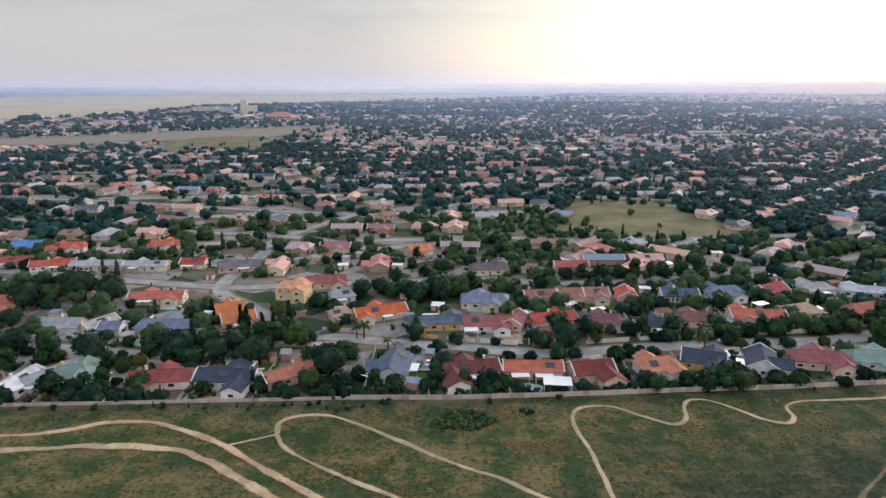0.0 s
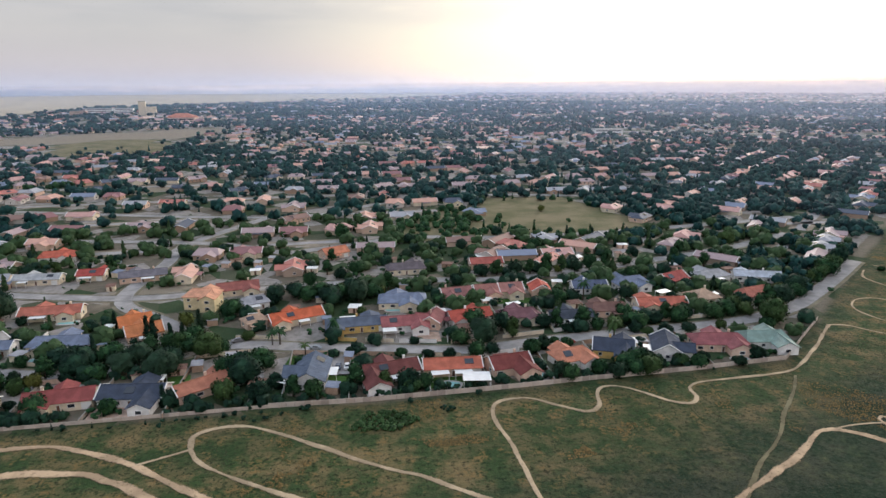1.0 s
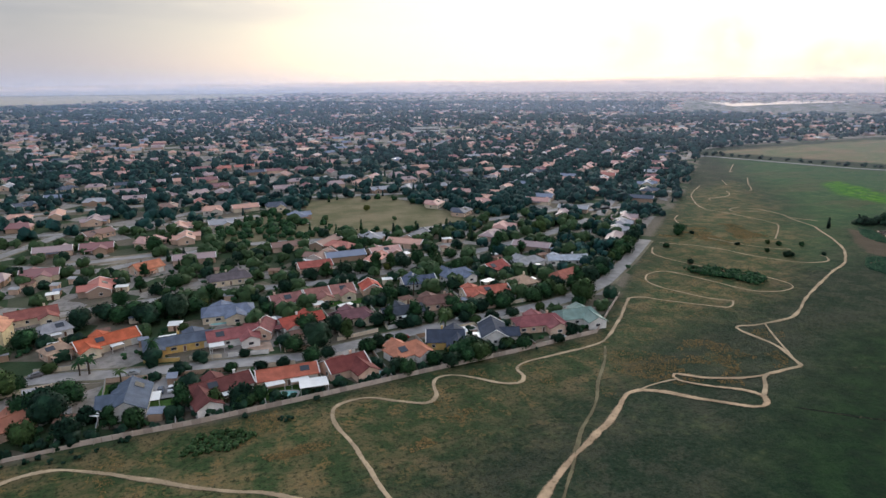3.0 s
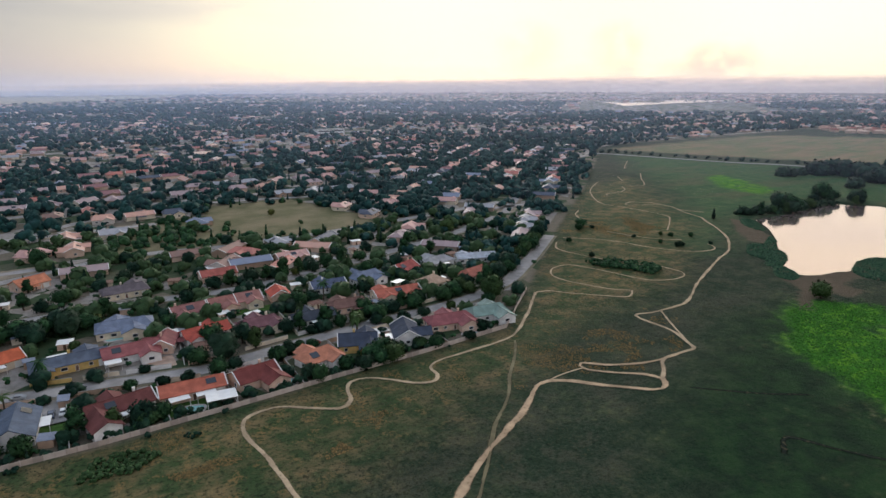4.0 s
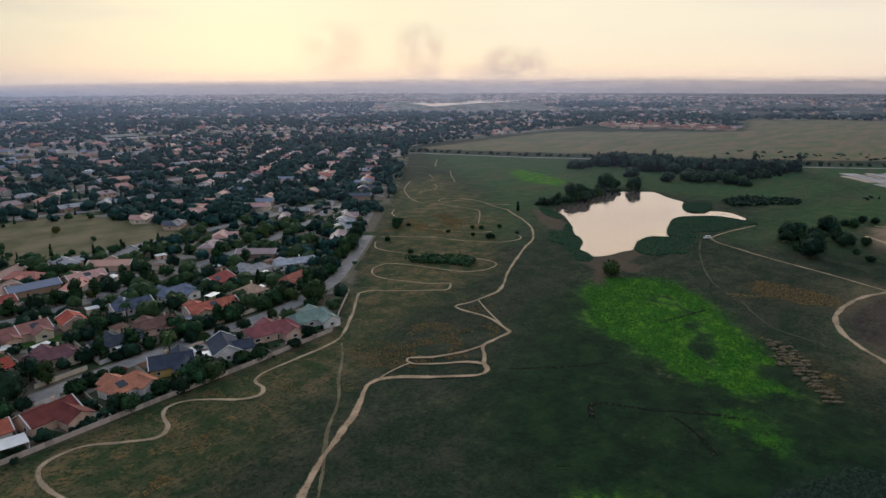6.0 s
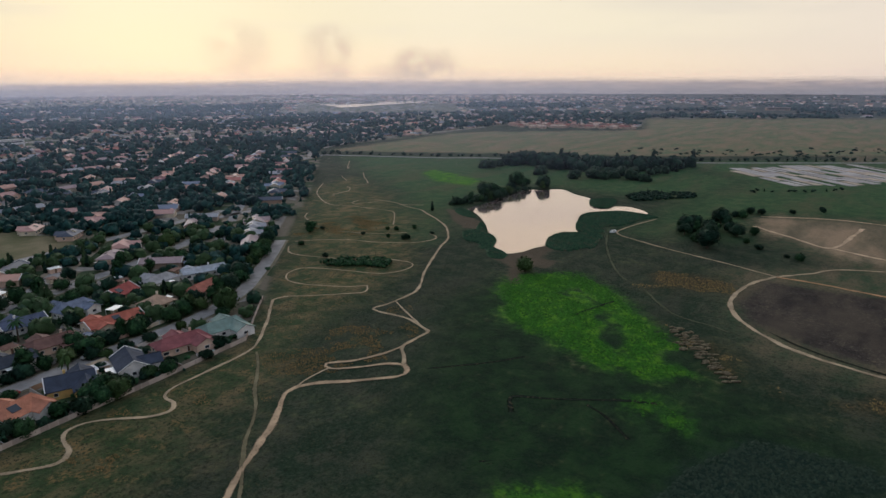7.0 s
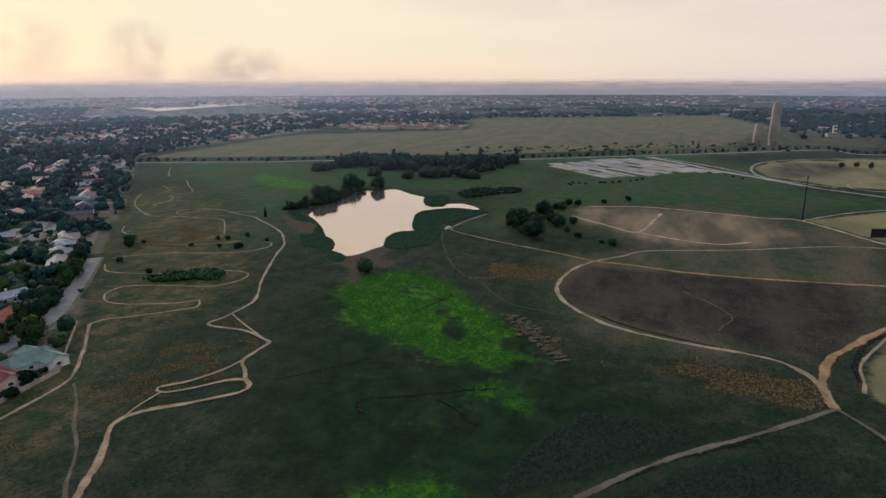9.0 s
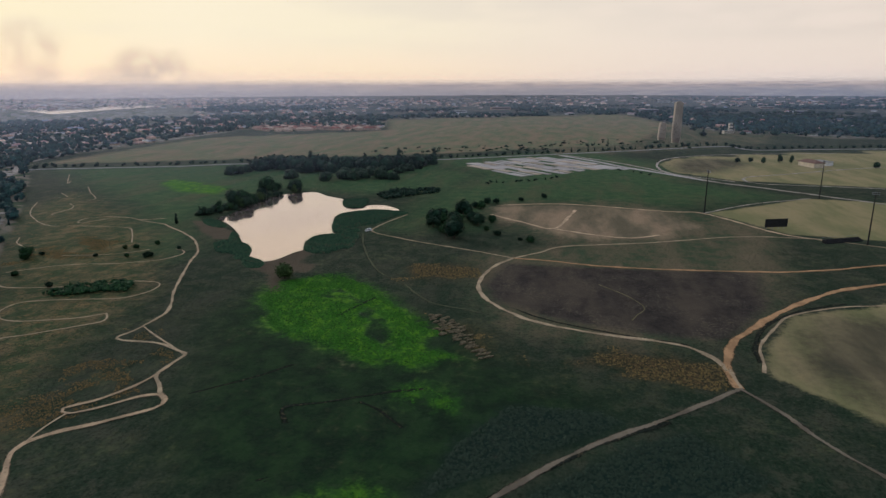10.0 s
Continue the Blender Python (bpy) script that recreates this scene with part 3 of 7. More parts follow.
    finish(n, col, 0.95, n.math("ADD", fine, n.math("MULTIPLY", mid, 2.0)), 0.5)
    return m


ground_mesh.materials.append(ground_material())
ground_mesh.polygons.foreach_set("use_smooth", [True] * len(ground_mesh.polygons))
ground = tagged(new("ground", ground_mesh), "dark green and brown veld grass with garden soil and fields", "ground", kind="structure")

# glowing ring of hills closing the horizon, haze painted into its colour
hills = Geo()
N = 360
for k in range(N + 1):
    a = 2 * math.pi * k / N
    c = a * 9
    az = math.degrees(a) if a < math.pi else math.degrees(a) - 360
    h = 67 + 52 * min(1.0, max(0.0, az / 45)) + 1.5 * math.sin(c * 0.7) + 2 * math.sin(c * 1.9 + 1) + 1.2 * math.sin(c * 4.3)
    hills.v += [(4830 * math.sin(a), 4830 * math.cos(a), z) for z in (-2.0, h * 0.55, h)]
for k in range(N):
    for j in (0, 1):
        hills.f.append((3 * k + j, 3 * k + 3 + j, 3 * k + 4 + j, 3 * k + 1 + j))
hm, hn = material("painted_haze_glow")
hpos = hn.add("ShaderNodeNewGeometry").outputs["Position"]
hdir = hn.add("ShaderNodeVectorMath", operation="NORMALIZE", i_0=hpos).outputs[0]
# painted glow: warmer, brighter emission colour on the sun's side
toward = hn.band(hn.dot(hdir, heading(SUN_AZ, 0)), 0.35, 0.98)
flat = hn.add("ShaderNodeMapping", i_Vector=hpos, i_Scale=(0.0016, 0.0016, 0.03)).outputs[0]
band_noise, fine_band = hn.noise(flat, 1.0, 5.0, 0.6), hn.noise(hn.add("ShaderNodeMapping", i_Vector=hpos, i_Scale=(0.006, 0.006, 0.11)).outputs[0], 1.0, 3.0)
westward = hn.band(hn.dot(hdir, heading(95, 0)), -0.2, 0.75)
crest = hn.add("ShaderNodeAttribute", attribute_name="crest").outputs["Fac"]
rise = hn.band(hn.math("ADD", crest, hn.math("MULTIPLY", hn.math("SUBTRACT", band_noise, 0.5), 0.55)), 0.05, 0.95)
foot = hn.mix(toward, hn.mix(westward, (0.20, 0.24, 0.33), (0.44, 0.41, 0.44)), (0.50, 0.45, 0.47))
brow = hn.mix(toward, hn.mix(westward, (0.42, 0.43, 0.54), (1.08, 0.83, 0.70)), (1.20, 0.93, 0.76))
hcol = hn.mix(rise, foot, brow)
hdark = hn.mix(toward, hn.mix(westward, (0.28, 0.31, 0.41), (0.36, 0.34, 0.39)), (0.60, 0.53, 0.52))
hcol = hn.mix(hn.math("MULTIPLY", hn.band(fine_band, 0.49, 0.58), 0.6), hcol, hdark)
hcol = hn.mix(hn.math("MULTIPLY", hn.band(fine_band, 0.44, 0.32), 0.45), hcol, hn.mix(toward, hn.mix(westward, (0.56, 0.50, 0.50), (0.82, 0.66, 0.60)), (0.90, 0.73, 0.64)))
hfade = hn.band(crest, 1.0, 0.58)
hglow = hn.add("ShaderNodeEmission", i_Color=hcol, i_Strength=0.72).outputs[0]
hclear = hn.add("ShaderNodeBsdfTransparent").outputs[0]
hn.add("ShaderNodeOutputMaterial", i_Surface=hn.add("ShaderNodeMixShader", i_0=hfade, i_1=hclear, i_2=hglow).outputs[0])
backdrop = thing("backdrop", hills, hm, "painted glowing backdrop of hazy plain and low hills", "hills", kind="structure")
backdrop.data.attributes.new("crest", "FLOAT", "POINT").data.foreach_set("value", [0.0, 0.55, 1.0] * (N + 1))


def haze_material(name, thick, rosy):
    """Translucent shell standing in for air haze: passes most light, scatters the rest."""
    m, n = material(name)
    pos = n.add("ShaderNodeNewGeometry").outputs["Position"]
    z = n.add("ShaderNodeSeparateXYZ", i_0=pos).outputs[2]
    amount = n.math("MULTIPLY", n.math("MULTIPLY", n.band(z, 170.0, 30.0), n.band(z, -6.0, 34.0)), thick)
    # made thicker towards the sun to imitate its glow in the haze
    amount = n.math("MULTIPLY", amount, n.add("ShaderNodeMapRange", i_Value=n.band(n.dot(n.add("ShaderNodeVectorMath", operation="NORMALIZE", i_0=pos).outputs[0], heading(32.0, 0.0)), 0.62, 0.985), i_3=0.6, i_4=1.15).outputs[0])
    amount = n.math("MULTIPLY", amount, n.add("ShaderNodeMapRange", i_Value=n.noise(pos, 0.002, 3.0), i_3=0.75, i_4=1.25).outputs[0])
    # rosy tint of the low sun's side is put into the shell colour
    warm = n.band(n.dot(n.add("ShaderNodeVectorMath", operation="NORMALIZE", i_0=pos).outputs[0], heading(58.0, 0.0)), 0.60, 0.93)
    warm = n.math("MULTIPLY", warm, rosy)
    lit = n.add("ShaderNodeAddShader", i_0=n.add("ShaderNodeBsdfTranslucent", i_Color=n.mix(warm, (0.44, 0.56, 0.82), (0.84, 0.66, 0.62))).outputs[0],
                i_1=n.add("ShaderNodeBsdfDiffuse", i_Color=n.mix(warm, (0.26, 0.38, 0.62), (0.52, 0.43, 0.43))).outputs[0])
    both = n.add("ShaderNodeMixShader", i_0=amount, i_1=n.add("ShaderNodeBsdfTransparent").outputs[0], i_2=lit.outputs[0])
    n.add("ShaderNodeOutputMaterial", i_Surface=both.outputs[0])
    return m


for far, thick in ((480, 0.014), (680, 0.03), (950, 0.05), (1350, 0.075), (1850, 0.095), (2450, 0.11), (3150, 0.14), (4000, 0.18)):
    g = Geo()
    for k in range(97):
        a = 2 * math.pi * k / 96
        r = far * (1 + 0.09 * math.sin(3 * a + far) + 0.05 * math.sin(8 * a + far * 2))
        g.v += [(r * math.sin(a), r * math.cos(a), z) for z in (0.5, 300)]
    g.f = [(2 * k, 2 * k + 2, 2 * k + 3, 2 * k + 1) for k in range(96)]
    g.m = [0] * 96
    thing("haze_bank", g, haze_material("haze", thick, 0.12 if far < 2000 else 0.6), "thin translucent shell standing in for distance haze", "haze", kind="structure")

# ------------------------------------------------------------------ trails, tracks and roads


def ribbon(name, pts, width, mat, label, category, z=0.09, ragged=0.25, seed=0, crown=0.05, bank=0.0):
    """A strip of worn earth or road along a smooth line, with uneven edges."""
    line = curve_through(pts, 1.6)
    r = random.Random(seed)
    g = Geo()
    wob = [r.uniform(0, 6.3) for _ in range(4)]
    for k, (x, y) in enumerate(line):
        ax, ay = line[max(0, k - 1)]
        bx, by = line[min(len(line) - 1, k + 1)]
        d = math.hypot(bx - ax, by - ay) or 1
        ux, uy = -(by - ay) / d, (bx - ax) / d
        s = k * 1.6
        wl = width / 2 * (1 + ragged * (0.6 * math.sin(s / 5 + wob[0]) + 0.4 * math.sin(s / 2.1 + wob[1]) + r.uniform(-0.3, 0.3)))
        wr = width / 2 * (1 + ragged * (0.6 * math.sin(s / 6 + wob[2]) + 0.4 * math.sin(s / 1.9 + wob[3]) + r.uniform(-0.3, 0.3)))
        for o, h in ((-wr - 0.5, -0.12), (-wr, z + bank), (-wr * 0.4, z), (0, z + crown), (wl * 0.4, z), (wl, z + bank), (wl + 0.5, -0.12)):
            g.v.append((x + ux * o, y + uy * o, h))
    for k in range(len(line) - 1):
        for j in range(6):
            a = 7 * k + j
            g.f.append((a, a + 7, a + 8, a + 1))
    g.m = [0] * len(g.f)
    ob = thing(name, g, mat, label, category, kind="structure", smooth=True)
    ob.data.attributes.new("side", "FLOAT", "POINT").data.foreach_set("value", [0.0, 0.12, 0.75, 1.0, 0.75, 0.12, 0.0] * len(line))
    return ob


TRAILS = [
    # winding single-file path along the garden wall, and on to the corner of the town
    (1.7, EARTH, [(38, 118), (37, 140), (35, 156), (38, 164.5), (47, 166), (55, 160.5), (62, 156), (66.5, 159), (68, 165), (71, 169.5), (76, 169.5),
                  (81, 166), (87, 159), (93, 156.5), (96.5, 160), (97, 165.5), (103, 168.6), (118, 169.8), (136, 172.6), (152, 185), (166, 198), (175, 206.3)]),
    (1.5, EARTH, [(175, 206.3), (181, 204.5), (187, 197.4), (196, 188), (203, 181), (208, 182), (212.3, 185.8)]),
    # loops on the rise beside the wall
    (1.9, EARTH, [(-44, 151.3), (-44.4, 158), (-38, 161.5), (-29, 160), (-15.7, 151.2), (2, 138.2), (12.4, 132.2), (22, 125), (40, 112)]),
    (1.7, EARTH, [(-44, 151.3), (-39.2, 143.8), (-24.7, 133.2), (-10.9, 125), (5, 116)]),
    (3.3, REDEARTH, [(-150, 145), (-112, 144.2), (-90, 146), (-69.4, 144.7), (-59, 139.7), (-39, 125.6), (-20, 112)]),
    (2.6, REDEARTH, [(-150, 149), (-116, 151), (-103, 153), (-92, 157.6), (-80, 157.8), (-66.4, 152), (-55.5, 146), (-42.5, 135), (-28.5, 125.2), (-10, 112)]),
    (1.5, EARTH, [(-56, 146), (-50, 148.4), (-44, 151.3)]),
    # main foot track
    (2.5, REDEARTH, [(48, 90), (68.4, 104.6), (84, 115.5), (104.5, 127), (115, 135), (121, 137.6), (127, 135.4), (136.7, 125.4), (146.5, 116.3), (151.5, 116.5), (154, 120)]),
    (1.8, REDEARTH, [(154, 120), (152, 124.5), (143.4, 132), (138.6, 138), (140.6, 141.8), (147.2, 136), (157, 131.6), (166, 130), (181, 129.6)]),
    (1.9, EARTH, [(154, 120), (160, 125), (167, 130), (181, 129.8), (184, 134), (188.6, 146), (188.6, 160), (191, 163.5), (197, 162), (204.4, 161.8), (220, 163), (243, 176)]),
    (1.9, EARTH, [(243, 176), (270, 189), (290, 198), (309, 206), (330, 221), (348, 240), (360, 257), (369, 268)]),
    (1.2, EARTH, [(182, 131), (193, 148), (202, 161)]),
    (1.2, EARTH, [(119, 137), (130, 139), (139, 139)]),
    (1.9, FAINT_EARTH, [(134, 168.7), (125, 157), (116, 148), (106, 136), (98, 129), (91, 122.5), (78, 108), (66, 96)]),
    # loops round the shrubs
    (1.4, EARTH, [(212, 185.8), (206, 192), (201, 202), (197, 214), (199, 224), (207, 231), (216, 231), (221, 222), (225, 209), (230, 193), (240, 187), (250, 188), (254, 194), (253, 205)]),
    (1.3, EARTH, [(423, 419), (387, 391), (363, 363), (350, 340), (353, 322), (355, 299), (354, 284), (343, 273), (320, 256)]),
    (1.3, EARTH, [(384, 316), (375, 319), (362, 326), (366, 332), (374, 333), (383, 324)]),
    (1.3, EARTH, [(380, 364), (384, 369), (403, 371), (415, 379), (421, 388)]),
    (1.3, EARTH, [(448, 413), (464, 434)]),
    (1.3, EARTH, [(430, 388), (444, 384), (472, 412), (498, 436)]),
    (1.3, EARTH, [(525, 478), (515, 473), (565, 515)]),
    (1.3, EARTH, [(317, 331), (306, 322), (298, 309)]),
    (1.3, EARTH, [(386, 279), (380, 290), (379, 297)]),
    (1.3, EARTH, [(286, 273), (292, 253), (299, 242), (307, 235)]),
    (1.3, EARTH, [(253, 276), (267, 262), (274, 249), (277, 236), (282, 226), (290, 215), (302, 211), (309, 215), (311, 221)]),
    (1.4, EARTH, [(253, 205), (246, 214), (238, 232), (233, 250), (234, 260), (242, 269)]),
    (1.5, EARTH, [(369, 268), (376, 290), (383, 305), (384, 325)]),
    # tracks east of the marsh
    (2.7, DIM_EARTH, [(96, 46), (110, 30), (125, 16), (144, 1), (159, -14), (173, -30), (193, -50)]),
    (3.5, ORANGE_EARTH, [(193, -50), (203, -49), (213, -50), (226, -54), (241, -62), (275, -87), (306, -119), (330, -165)]),
    (2.8, EARTH, [(193, -50), (206, -49), (217, -45), (225, -35), (230, -7), (237, 14), (246, 26), (257, 35), (268, 41), (279, 44), (296, 43.5), (312, 41), (329, 33)]),
    (2.6, ORANGE_EARTH, [(329, 33), (328, 18), (322, -22), (327, -86), (335, -116), (352, -152), (370, -200)]),
    (2.2, EARTH, [(329, 33), (344, 20), (360, 7), (378, -40), (403, -91), (407, -125), (403, -145), (380, -190)]),
    (1.8, EARTH, [(329, 33), (340, 56), (353, 88), (363, 108), (371, 122), (380, 128), (400, 126), (431, 119)]),
    (2.4, DIM_EARTH, [(193, -50), (180, -58), (166, -64), (152, -73), (130, -90)]),
    (5.0, GRAVEL, [(840, 22), (761, -44), (641, -115), (607, -151), (538, -225), (500, -270)]),
    (2.0, GRAVEL, [(475, -85), (519, -127), (554, -178)]),
    (3.0, PALE_EARTH, [(443, 61), (419, 35), (405, 16), (440, 8), (471, 3)]),
    (2.8, PALE_EARTH, [(405, 16), (393, -8), (388, -30), (400, -48)]),
    (2.8, PALE_EARTH, [(478, 62), (493, 12), (478, -58), (474, -86), (420, -118), (404, -140)]),
    (3.4, GRAVEL, [(638, -139), (684, -90), (747, -81), (817, -99), (863, -145), (896, -219), (921, -319)]),
    (3.0, GRAVEL, [(617, -257), (624, -206), (631, -157), (668, -155), (705, -206), (754, -274), (790, -340)]),
    (1.6, EARTH, [(206, -60), (216, -62), (228, -64), (247, -73), (264, -84), (278, -105), (286, -130)]),
    (1.3, FAINT_EARTH, [(291, -10), (276, -22), (262, -28), (252, -24), (246, -22)]),
    (2.2, FAINT, [(368, 130), (345, 122), (322, 112), (302, 102), (286, 91), (277, 80), (262, 69), (250, 58), (246, 44), (243, 38)]),
]
for k, (w, m, pts) in enumerate(TRAILS):
    ribbon("dirt_path", pts, w * (0.86 if w < 1.6 else 0.92), m, "worn sandy footpath winding through the grass", "path", 0.10 + 0.006 * (k % 12), 0.42, k)

DITCH = trodden("wet_ditch", (0.010, 0.016, 0.012), 0.5)
for k, (w, pts) in enumerate((
        (1.7, [(156, 112), (161, 107), (171, 98), (182, 90)]),
        (2.0, [(146, 76), (154, 80), (159, 71), (164, 62), (170, 52), (174, 43)]),
        (1.6, [(162, 60), (158, 53), (150, 44)]),
        (2.2, [(229, 92), (240, 89), (253, 85)]),
        (1.3, [(120, 69), (123, 66), (126, 64)]),
        (1.3, [(120, 71), (125, 65)]),
        (2.6, [(214, -61), (226, -62), (246, -69), (268, -86), (284, -110)]), (2.4, [(100, 40), (118, 22), (134, 9), (152, -8), (168, -27)]), (1.8, [(225, -40), (232, -12), (240, 10), (252, 26)]))):
    ribbon("ditch", pts, w, DITCH, "narrow dark drainage ditch in the wet grass", "ditch", 0.06, 0.35, 200 + k)

# asphalt streets of the town, with kerbs
STREETS = [
    [(-420, 240), (-300, 226), (-157, 211.5), (-120, 206), (-98, 201.5), (-76, 205), (-52, 217), (-38, 217.5), (-17, 212), (3, 208.5), (20, 205), (38, 202.5), (60, 206), (100, 210.5),
     (141, 214), (172, 225), (194, 240), (221, 261), (250, 285)],
    [(-420, 330), (-260, 310), (-187, 297), (-103, 277), (-60, 280), (4, 286), (30, 284), (69, 281), (110, 289), (142, 299), (200, 318), (255, 345)],
    [(-52, 217), (-75, 245), (-100, 275), (-97, 330), (-95, 372), (-60, 440)],
    [(-420, 420), (-250, 400), (-95, 374), (-42, 345), (-20, 350), (30, 368), (100, 360), (200, 372), (290, 388)],
    [(-500, 520), (-300, 500), (-60, 440), (20, 480), (90, 505), (210, 480), (330, 440)],
]


def offset_line(line, o):
    out = []
    for k, (x, y) in enumerate(line):
        ax, ay = line[max(0, k - 1)]
        bx, by = line[min(len(line) - 1, k + 1)]
        d = math.hypot(bx - ax, by - ay) or 1
        out.append((x - (by - ay) / d * o, y + (bx - ax) / d * o))
    return out


def street(pts, width, lift):
    line = curve_through(pts, 4)
    for name, w, z, mat, label in (("pavement", width + 3.6, 0.07, VERGE, "sandy grass verge along the street"), ("road", width, 0.12, ASPHALT, "grey asphalt residential street")):
        g = Geo()
        l, r = offset_line(line, w / 2), offset_line(line, -w / 2)
        z += lift
        for a, b in zip(l, r):
            g.v += [(*a, -0.1), (*a, z), (*b, z), (*b, -0.1)]
        for k in range(len(line) - 1):
            for j in range(3):
                i = 4 * k + j
                g.f.append((i, i + 1, i + 5, i + 4))
        g.m = [0] * len(g.f)
        thing(name, g, mat, label, "road" if name == "road" else "verge", kind="structure")
    for side in (1, -1):
        g = Geo()
        l, r = offset_line(line, side * width / 2), offset_line(line, side * (width / 2 + 0.25))
        for a, b in zip(l, r):
            g.v += [(*a, 0.0), (*a, 0.24), (*b, 0.24), (*b, 0.0)]
        for k in range(len(line) - 1):
            for j in range(3):
                i = 4 * k + j
                g.f.append((i, i + 1, i + 5, i + 4))
        g.m = [0] * len(g.f)
        thing("kerb", g, KERB, "pale concrete kerb", "kerb", kind="structure")


for k, pts in enumerate(STREETS):
    street(pts, 6.4, 0.012 * k)
# the wide road along the edge of the far town
ribbon("road", [(560, 575), (620, 630), (677, 655), (841, 690), (985, 678), (1150, 672)], 9, GRAVEL, "pale dusty road along the town edge", "road", 0.15, 0.1, 90)

# ------------------------------------------------------------------ houses


def solid_top(g, pts, polys, rim, thick, mat=0):
    """A roof skin: top polygons, the same below, and a rim that closes them."""
    n = len(pts)
    faces = list(polys) + [tuple(i + n for i in reversed(p)) for p in polys]
    faces += [(a, a + n, b + n, b) for a, b in zip(rim, rim[1:] + rim[:1])]
    g.put(list(pts) + [(x, y, z - thick) for x, y, z in pts], faces, mat)


def roof_shape(g, cx, cy, length, width, eave, rise, over, hip, along_y=False):
    a, b = length / 2 + over, width / 2 + over
    r = max(0.05, a - hip) if hip else a
    pts = [(-a, -b, eave), (a, -b, eave), (a, b, eave), (-a, b, eave), (-r, 0, eave + rise), (r, 0, eave + rise)]
    polys = [(0, 1, 5, 4), (2, 3, 4, 5)]
    rim = [0, 4, 3, 2, 5, 1]
    if hip:
        polys += [(1, 2, 5), (3, 0, 4)]
        rim = [0, 3, 2, 1]
    if along_y:
        pts = [(-y, x, z) for x, y, z in pts]
    pts = [(x + cx, y + cy, z) for x, y, z in pts]
    solid_top(g, pts, polys, rim, 0.2)
    # ridge capping
    p, q = Vector(pts[4]), Vector(pts[5])
    if (p - q).length > 0.5:
        g.tube([p + Vector((0, 0, 0.02)), q + Vector((0, 0, 0.02))], [0.16, 0.16], 5)


def wall_shape(g, cx, cy, length, width, eave, rise, over, hip, along_y=False):
    a, b = length / 2, width / 2
    top = eave - 0.12 + rise * over / (b + over)
    pts = [(s * a, y, z) for s in (-1, 1) for y, z in ((-b, 0), (b, 0), (b, top - 0.15), (0, (eave + rise - 0.28) if not hip else top - 0.15), (-b, top - 0.15))]
    faces = [(0, 1, 2, 3, 4), (9, 8, 7, 6, 5), (0, 4, 9, 5), (1, 6, 7, 2), (2, 7, 8, 3), (3, 8, 9, 4), (0, 5, 6, 1)]
    if along_y:
        pts = [(-y, x, z) for x, y, z in pts]
    g.put([(x + cx, y + cy, z) for x, y, z in pts], faces)


def opening(house, name, x, y, z, w, h, side, pane_mat=None):
    """A framed window or door on a wall that faces the way 'side' (0: -y, 1: +x, 2: +y, 3: -x)."""
    t = (0, math.pi / 2, 0, math.pi / 2)[side]
    ox, oy = ((0, -1), (1, 0), (0, 1), (-1, 0))[side]
    fr = Geo()
    e = 0.1
    loop = [(u * w / 2, v) for u, v in ((-1, 0), (1, 0), (1, h), (-1, h))]
    hole = [(u * (w / 2 - e), v) for u, v in ((-1, e), (1, e), (1, h - e), (-1, h - e))]
    pts = [(x + u * math.cos(t) + ox * o, y + u * math.sin(t) + oy * o, z + v) for o in (-0.02, 0.12) for ring in (loop, hole) for u, v in ring]
    faces = []
    for k in range(4):
        j = (k + 1) % 4
        faces += [(8 + k, 8 + j, 12 + j, 12 + k), (k, 8 + k, 8 + j, j), (12 + k, 12 + j, 4 + j, 4 + k), (k, j, 4 + j, 4 + k)]
    fr.put(pts, faces)
    fob = part(name, fr, FRAME_WHITE, house)
    part("pane" if name == "window" else "leaf", Geo().box(x + ox * 0.03, y + oy * 0.03, z + e, w - 2 * e, 0.05, h - 2 * e, t), pane_mat or GLASS, fob)


